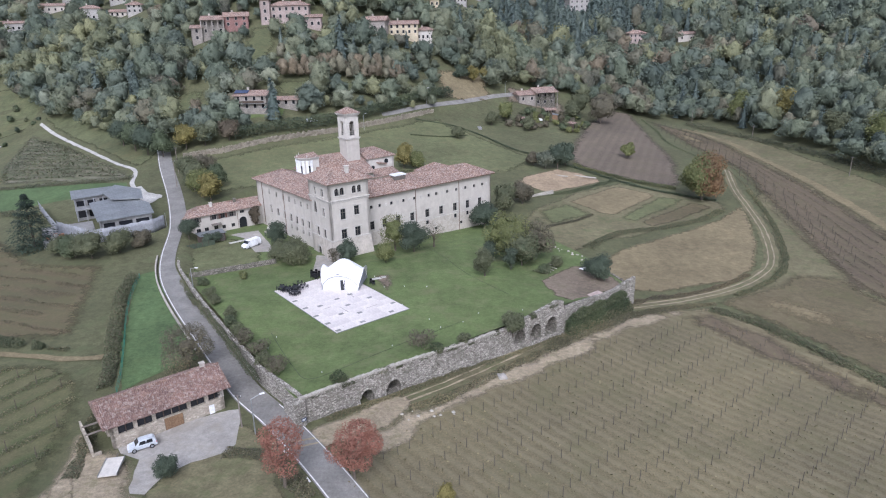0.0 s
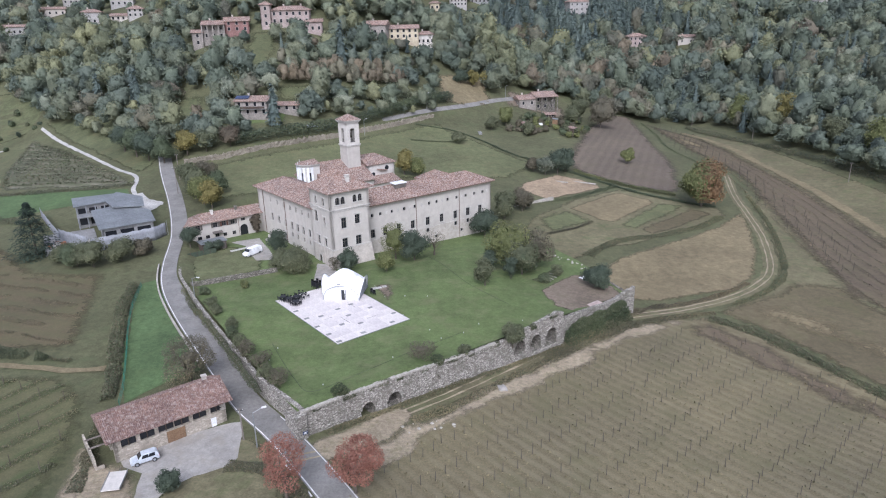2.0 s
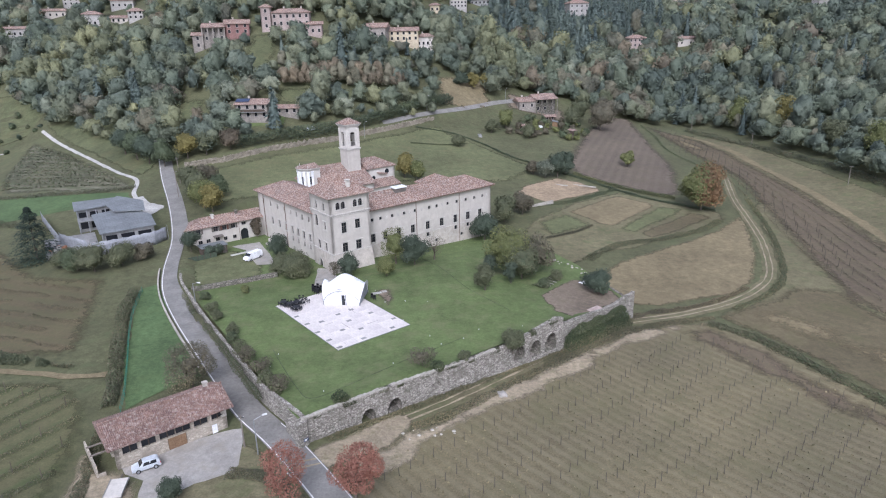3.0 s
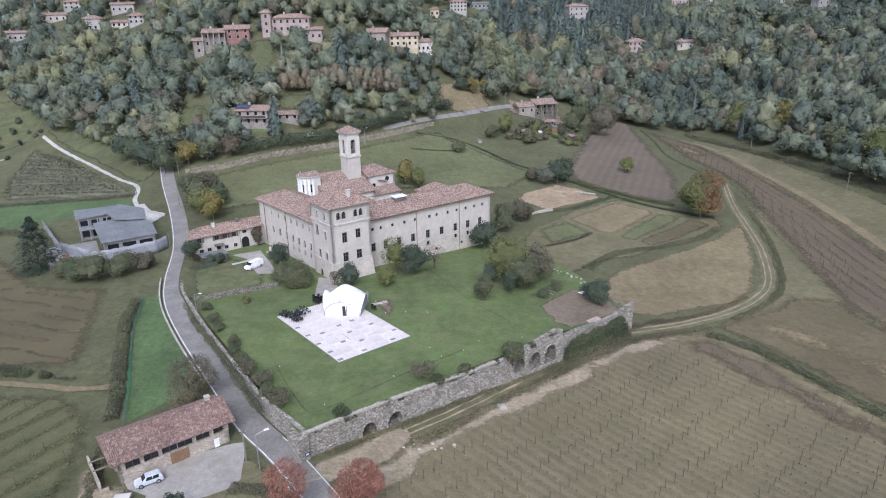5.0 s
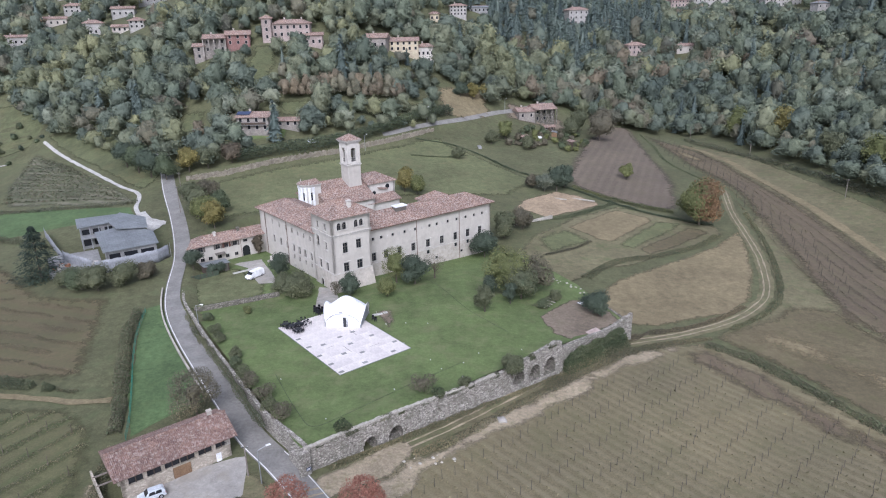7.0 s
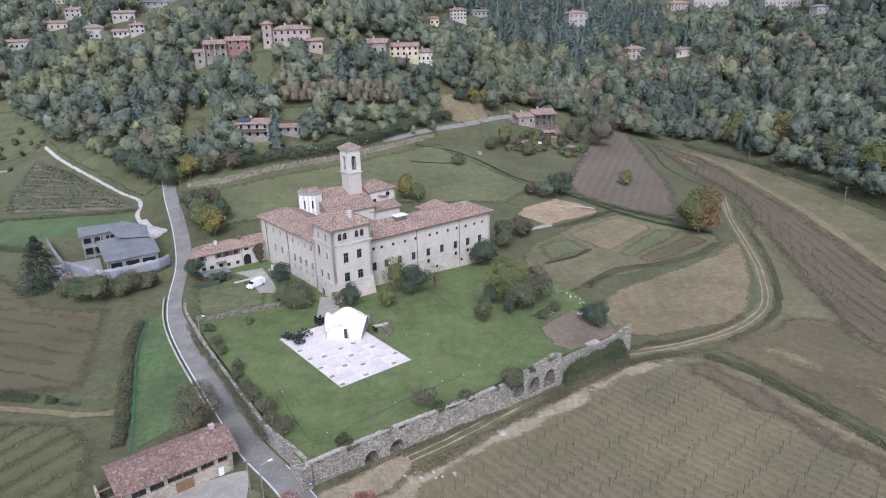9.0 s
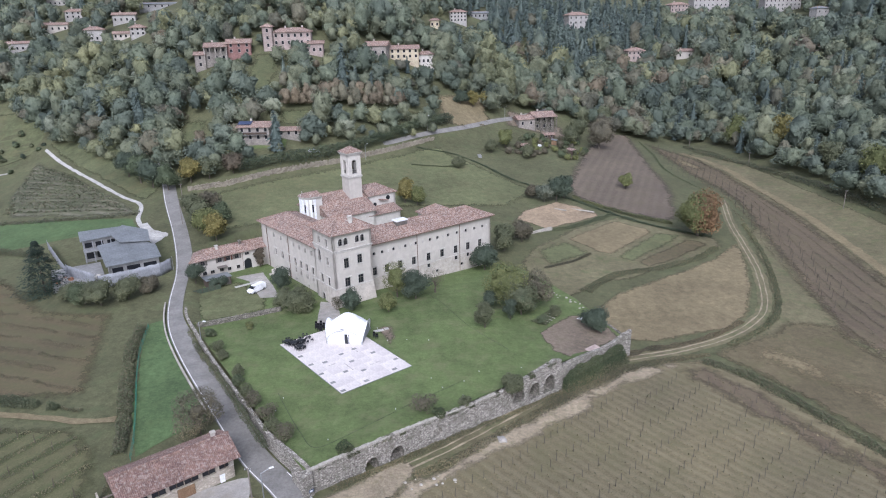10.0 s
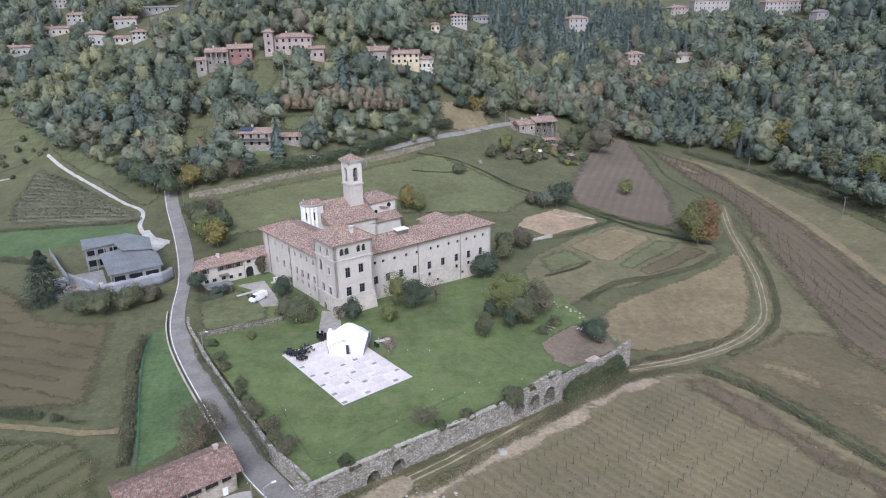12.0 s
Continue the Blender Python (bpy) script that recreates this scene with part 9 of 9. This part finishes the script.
for X0, dd, ee, nrow, ncol, sx, sy, poly in (((108, 260), (0.16, -0.987), (0.987, 0.16), 16, 60, 3.2, 5.0, [(106.6, 345), (117, 322), (116, 290), (115, 250), (112, 215), (108, 180), (102, 150), (95, 150), (98, 190), (103.4, 218), (107, 250), (99, 291)]),):
    for r in range(-nrow, nrow):
        for c in range(-ncol, ncol):
            x, y = X0[0] + ee[0] * sx * r + dd[0] * sy * c, X0[1] + ee[1] * sx * r + dd[1] * sy * c
            if inside_dist(x, y, poly) > 0:
                z = float(bare(x, y))
                extra.cyl((x, y, z - 0.2), (x + rng.normal() * 0.05, y, z + rng.uniform(2.2, 2.9)), 0.065, 0.055, 5)
tagged(build("vineyard_posts", extra, "dark_post"), "further vineyard posts standing in rows", "posts", kind="stuff")
n = len(tufts)
z = bare(tufts[:, 0], tufts[:, 1])
C = np.stack([tufts[:, 0], tufts[:, 1], z + 0.09], 1)
ang = rng.uniform(0, math.pi, n)
tt = np.stack([np.cos(ang), np.sin(ang), np.zeros(n)], 1)
hgt = rng.uniform(0.05, 0.16, n)[:, None] * np.array([0, 0, 1.0])
s = rng.uniform(0.07, 0.2, n)[:, None]
jit = rng.normal(scale=0.12, size=(n, 3))
Q = np.stack([C - tt * s, C + tt * s, C + tt * s * 0.7 + hgt + jit, C - tt * s * 0.6 + hgt + jit], 1).reshape(-1, 3)
tagged(new("vine_row_grass", raw_mesh("vine_row_grass", Q, np.arange(len(Q)).reshape(-1, 4), rng.integers(0, 3, n), ["dry_grass", "dry_grass", "dry_grass"])), "dry tufts along the vineyard rows", "grass", kind="stuff")

# ---- small things ----
def boulder(x, y, s, mat, label, name="boulder", seed=1):
    rng = np.random.default_rng(seed)
    bm = bmesh.new()
    bmesh.ops.create_icosphere(bm, subdivisions=2, radius=s)
    for v in bm.verts:
        v.co *= 0.75 + 0.4 * noise.noise(v.co * 1.3 / s + Vector((seed, 0, 0)))
        v.co.z *= 0.55
    me = bpy.data.meshes.new(name)
    bm.to_mesh(me)
    bm.free()
    me.materials.append(MATS[mat])
    ob = new(name, me)
    ob.location = (x, y, floor_at(x, y) + s * 0.25)
    return tagged(ob, label, "stone", "loose stones")


boulder(8.4, 94.8, 1.1, "gravel", "pale limestone slab lying by the track", seed=3)
rng = np.random.default_rng(12)
for k in range(22):
    x, y = -4.0 + rng.normal() * 2.4, 83.2 + rng.normal() * 1.0
    boulder(x, y, rng.uniform(0.15, 0.4), "coping" if k % 2 else "dirt_track", "small pale rubble stone by the track", "rubble_stone", 20 + k)
for k in range(14):
    t = k / 13
    x, y = 25.5 + 6 * t + rng.normal() * 0.8, 150.5 - 9 * t + rng.normal() * 0.8
    boulder(x, y, rng.uniform(0.2, 0.5), "coping", "pale fallen stone of the garden wall", "rubble_stone", 60 + k)
sheet = root("roof_panel", Matrix.Translation((29.0, 120.6, float(terrace(29.0, 120.6)) - 0.1)) @ Matrix.Rotation(radians(38), 4, "Z"), "low cold frame with a dusty reddish lid", "cold frame")
build("frame", Geo().box(-1.5, 1.5, -0.7, 0.7, -0.4, 0.2), "coping", sheet)
build("lid", Geo().slab([(-1.6, -0.8, 0.25), (1.6, -0.8, 0.25), (1.6, 0.8, 0.4), (-1.6, 0.8, 0.4)], 0.06), "pink_plaster", sheet)
bag = root("white_sheet", Matrix.Translation((29.6, 135.4, float(terrace(29.6, 135.4)) + 0.05)), "crumpled white plastic sheet on the kitchen garden's path", "plastic sheet")
g = Geo()
V = [(0.9 * math.cos(a) * (1 + 0.3 * math.sin(3 * a)), 0.6 * math.sin(a), 0.02) for a in [2 * math.pi * k / 12 for k in range(12)]]
g.add(V + [(0, 0, 0.5)], [(k, (k + 1) % 12, 12) for k in range(12)] + [tuple(range(12))[::-1]])
build("sheet", g, "white_paint", bag)
for k in range(5):
    x, y = 20.4 + 0.8 * k, 133.4 + 1.1 * k
    fr = root("vegetable_bed", Matrix.Translation((x, y, float(terrace(x, y)) + 0.02)) @ Matrix.Rotation(radians(-40), 4, "Z"), "pale timber edging of a vegetable bed", "bed edging", "bed edgings")
    build("board", Geo().box(-1.3, 1.3, -0.04, 0.04, 0, 0.16), "coping", fr)
net = root("netting_fence", Matrix.Identity(4), "thin green netting fence along the grass strip", "fence")
npts = [p for p in spline([(-66.9, 133.5), (-64.2, 123), (-60.2, 112), (-56.4, 103), (-52.0, 92), (-50.6, 87.5)], 3.0)]
for i, p in enumerate(npts):
    z = floor_at(p.x, p.y)
    build("post", Geo().cyl((p.x, p.y, z), (p.x, p.y, z + 1.3), 0.04, 0.04, 5), "green_mesh", net)
    if i:
        q = npts[i - 1]
        zq = floor_at(q.x, q.y)
        for h in (0.3, 0.75, 1.2):
            build("strand", Geo().cyl((p.x, p.y, z + h), (q.x, q.y, zq + h), 0.03, 0.03, 4, caps=False), "green_mesh", net)

rng = np.random.default_rng(40)
lamp_me = None
for k in range(34):
    u, v = rng.uniform(2, 50), rng.uniform(2.5, 40)
    x, y = -21.5 + 0.8 * u - 0.6 * v, 79 + 0.6 * u + 0.8 * v
    if abs((x + 27) * 0.75 + (y - 113) * 0.66) < 9 and 8 < v < 46:
        continue
    z = float(terrace(x, y))
    if lamp_me is None:
        o = build("lawn_light", Geo().cyl((0, 0, -0.05), (0, 0, 0.14), 0.035, 0.035, 8).cyl((0, 0, 0.14), (0, 0, 0.2), 0.07, 0.05, 8), "white_paint")
        lamp_me = o.data
    else:
        o = new("lawn_light", lamp_me)
    o.location = (x, y, z)
    tagged(o, "small white garden light in the lawn", "garden light", "lawn lights")
for pts in ([(-31.1, 104.1), (-28.0, 98.0), (-24.5, 91.5), (-21.3, 86.7), (-17.0, 89.4), (-10.6, 95.5), (-7.2, 99.0), (2.0, 107.0)], [(-6.0, 152.0), (-1.2, 142.7), (4.2, 130.2), (11.7, 119.0)]):
    hose = Geo()
    way = spline(pts, 1.0)
    for p, q in zip(way, way[1:]):
        hose.cyl((p.x, p.y, float(terrace(p.x, p.y)) + 0.04), (q.x, q.y, float(terrace(q.x, q.y)) + 0.04), 0.05, 0.05, 5, caps=False)
    tagged(build("drip_hose", hose, "leaf_green"), "dark hose lying across the lawn", "hose")
sgn = root("street_sign", Matrix.Translation((-21.45, 79.1, -1.0)) @ Matrix.Rotation(radians(37), 4, "Z"), "small blue sign plate on the wall's corner", "sign")
build("plate", Geo().box(0.5, 1.25, -0.3, -0.24, 0, 0.5), "blue_panel", sgn)
build("bar", Geo().box(0.6, 1.15, -0.315, -0.3, 0.28, 0.36), "white_paint", sgn)
build("bar", Geo().box(0.6, 1.05, -0.315, -0.3, 0.12, 0.2), "white_paint", sgn)

# ---- allotments below the villa ----
rng = np.random.default_rng(90)
for k, (x, y, w, d, h, mat, label) in enumerate(((36, 300, 4.0, 2.6, 2.0, "dark_wood", "small dark allotment shed"), (43.5, 309, 2.4, 2.2, 0.9, "white_paint", "white water tank in the allotments"), (57, 300, 4.2, 3.0, 2.2, "dark_wood", "dark wooden garden shed with door"), (52, 316, 3.2, 2.4, 2.0, "weathered_wood", "weathered brown timber tool shed"), (14.5, 281, 4.0, 1.4, 0.6, "concrete", "low concrete trough beside the hedge"))):
    sh = root("allotment_shed" if h > 1 else "water_trough", Matrix.Translation((x, y, floor_at(x, y))) @ Matrix.Rotation(radians(15 + 20 * k), 4, "Z"), label, "shed" if h > 1 else "trough", "allotment things")
    build("body", Geo().box(-w / 2, w / 2, -d / 2, d / 2, -0.4, h), mat, sh)
    if h > 1:
        build("roof", Geo().slab([(-w / 2 - 0.2, -d / 2 - 0.2, h + 0.05), (w / 2 + 0.2, -d / 2 - 0.2, h + 0.05), (w / 2 + 0.2, d / 2 + 0.2, h + 0.55), (-w / 2 - 0.2, d / 2 + 0.2, h + 0.55)], 0.1), "metal_roof" if k % 2 else "clay_tiles", sh, uv=True)
        build("door", Geo().box(-0.4, 0.4, -d / 2 - 0.05, -d / 2, -0.1, h - 0.2), "shutter_grey", sh)
for k in range(70):
    x, y = rng.uniform(18, 66), rng.uniform(288, 322)
    if y > 300 + 0.9 * (x - 18) or y < 262 + 0.6 * (x - 10):
        continue
    T("garden_bush", x, y, rng.uniform(1.5, 4.5), rng.uniform(1.2, 2.4), ["leaf_olive", "leaf_green", "leaf_brown", "leaf_yellowgreen"][k % 4], "small allotment bush in autumn leaf", "shrub", 260, 0.24, 300 + k, 0.02, 7, "allotment bushes")
for k in range(6):
    brush("vegetable_row", [(22 + 4 * k, 296 + 3.4 * k), (30 + 4 * k, 291 + 3.4 * k)], 0.9, 0.5, 260, 0.18, ["leaf_green", "leaf_olive"], "row of allotment vegetables", "vegetables", 80 + k, kind="stuff")
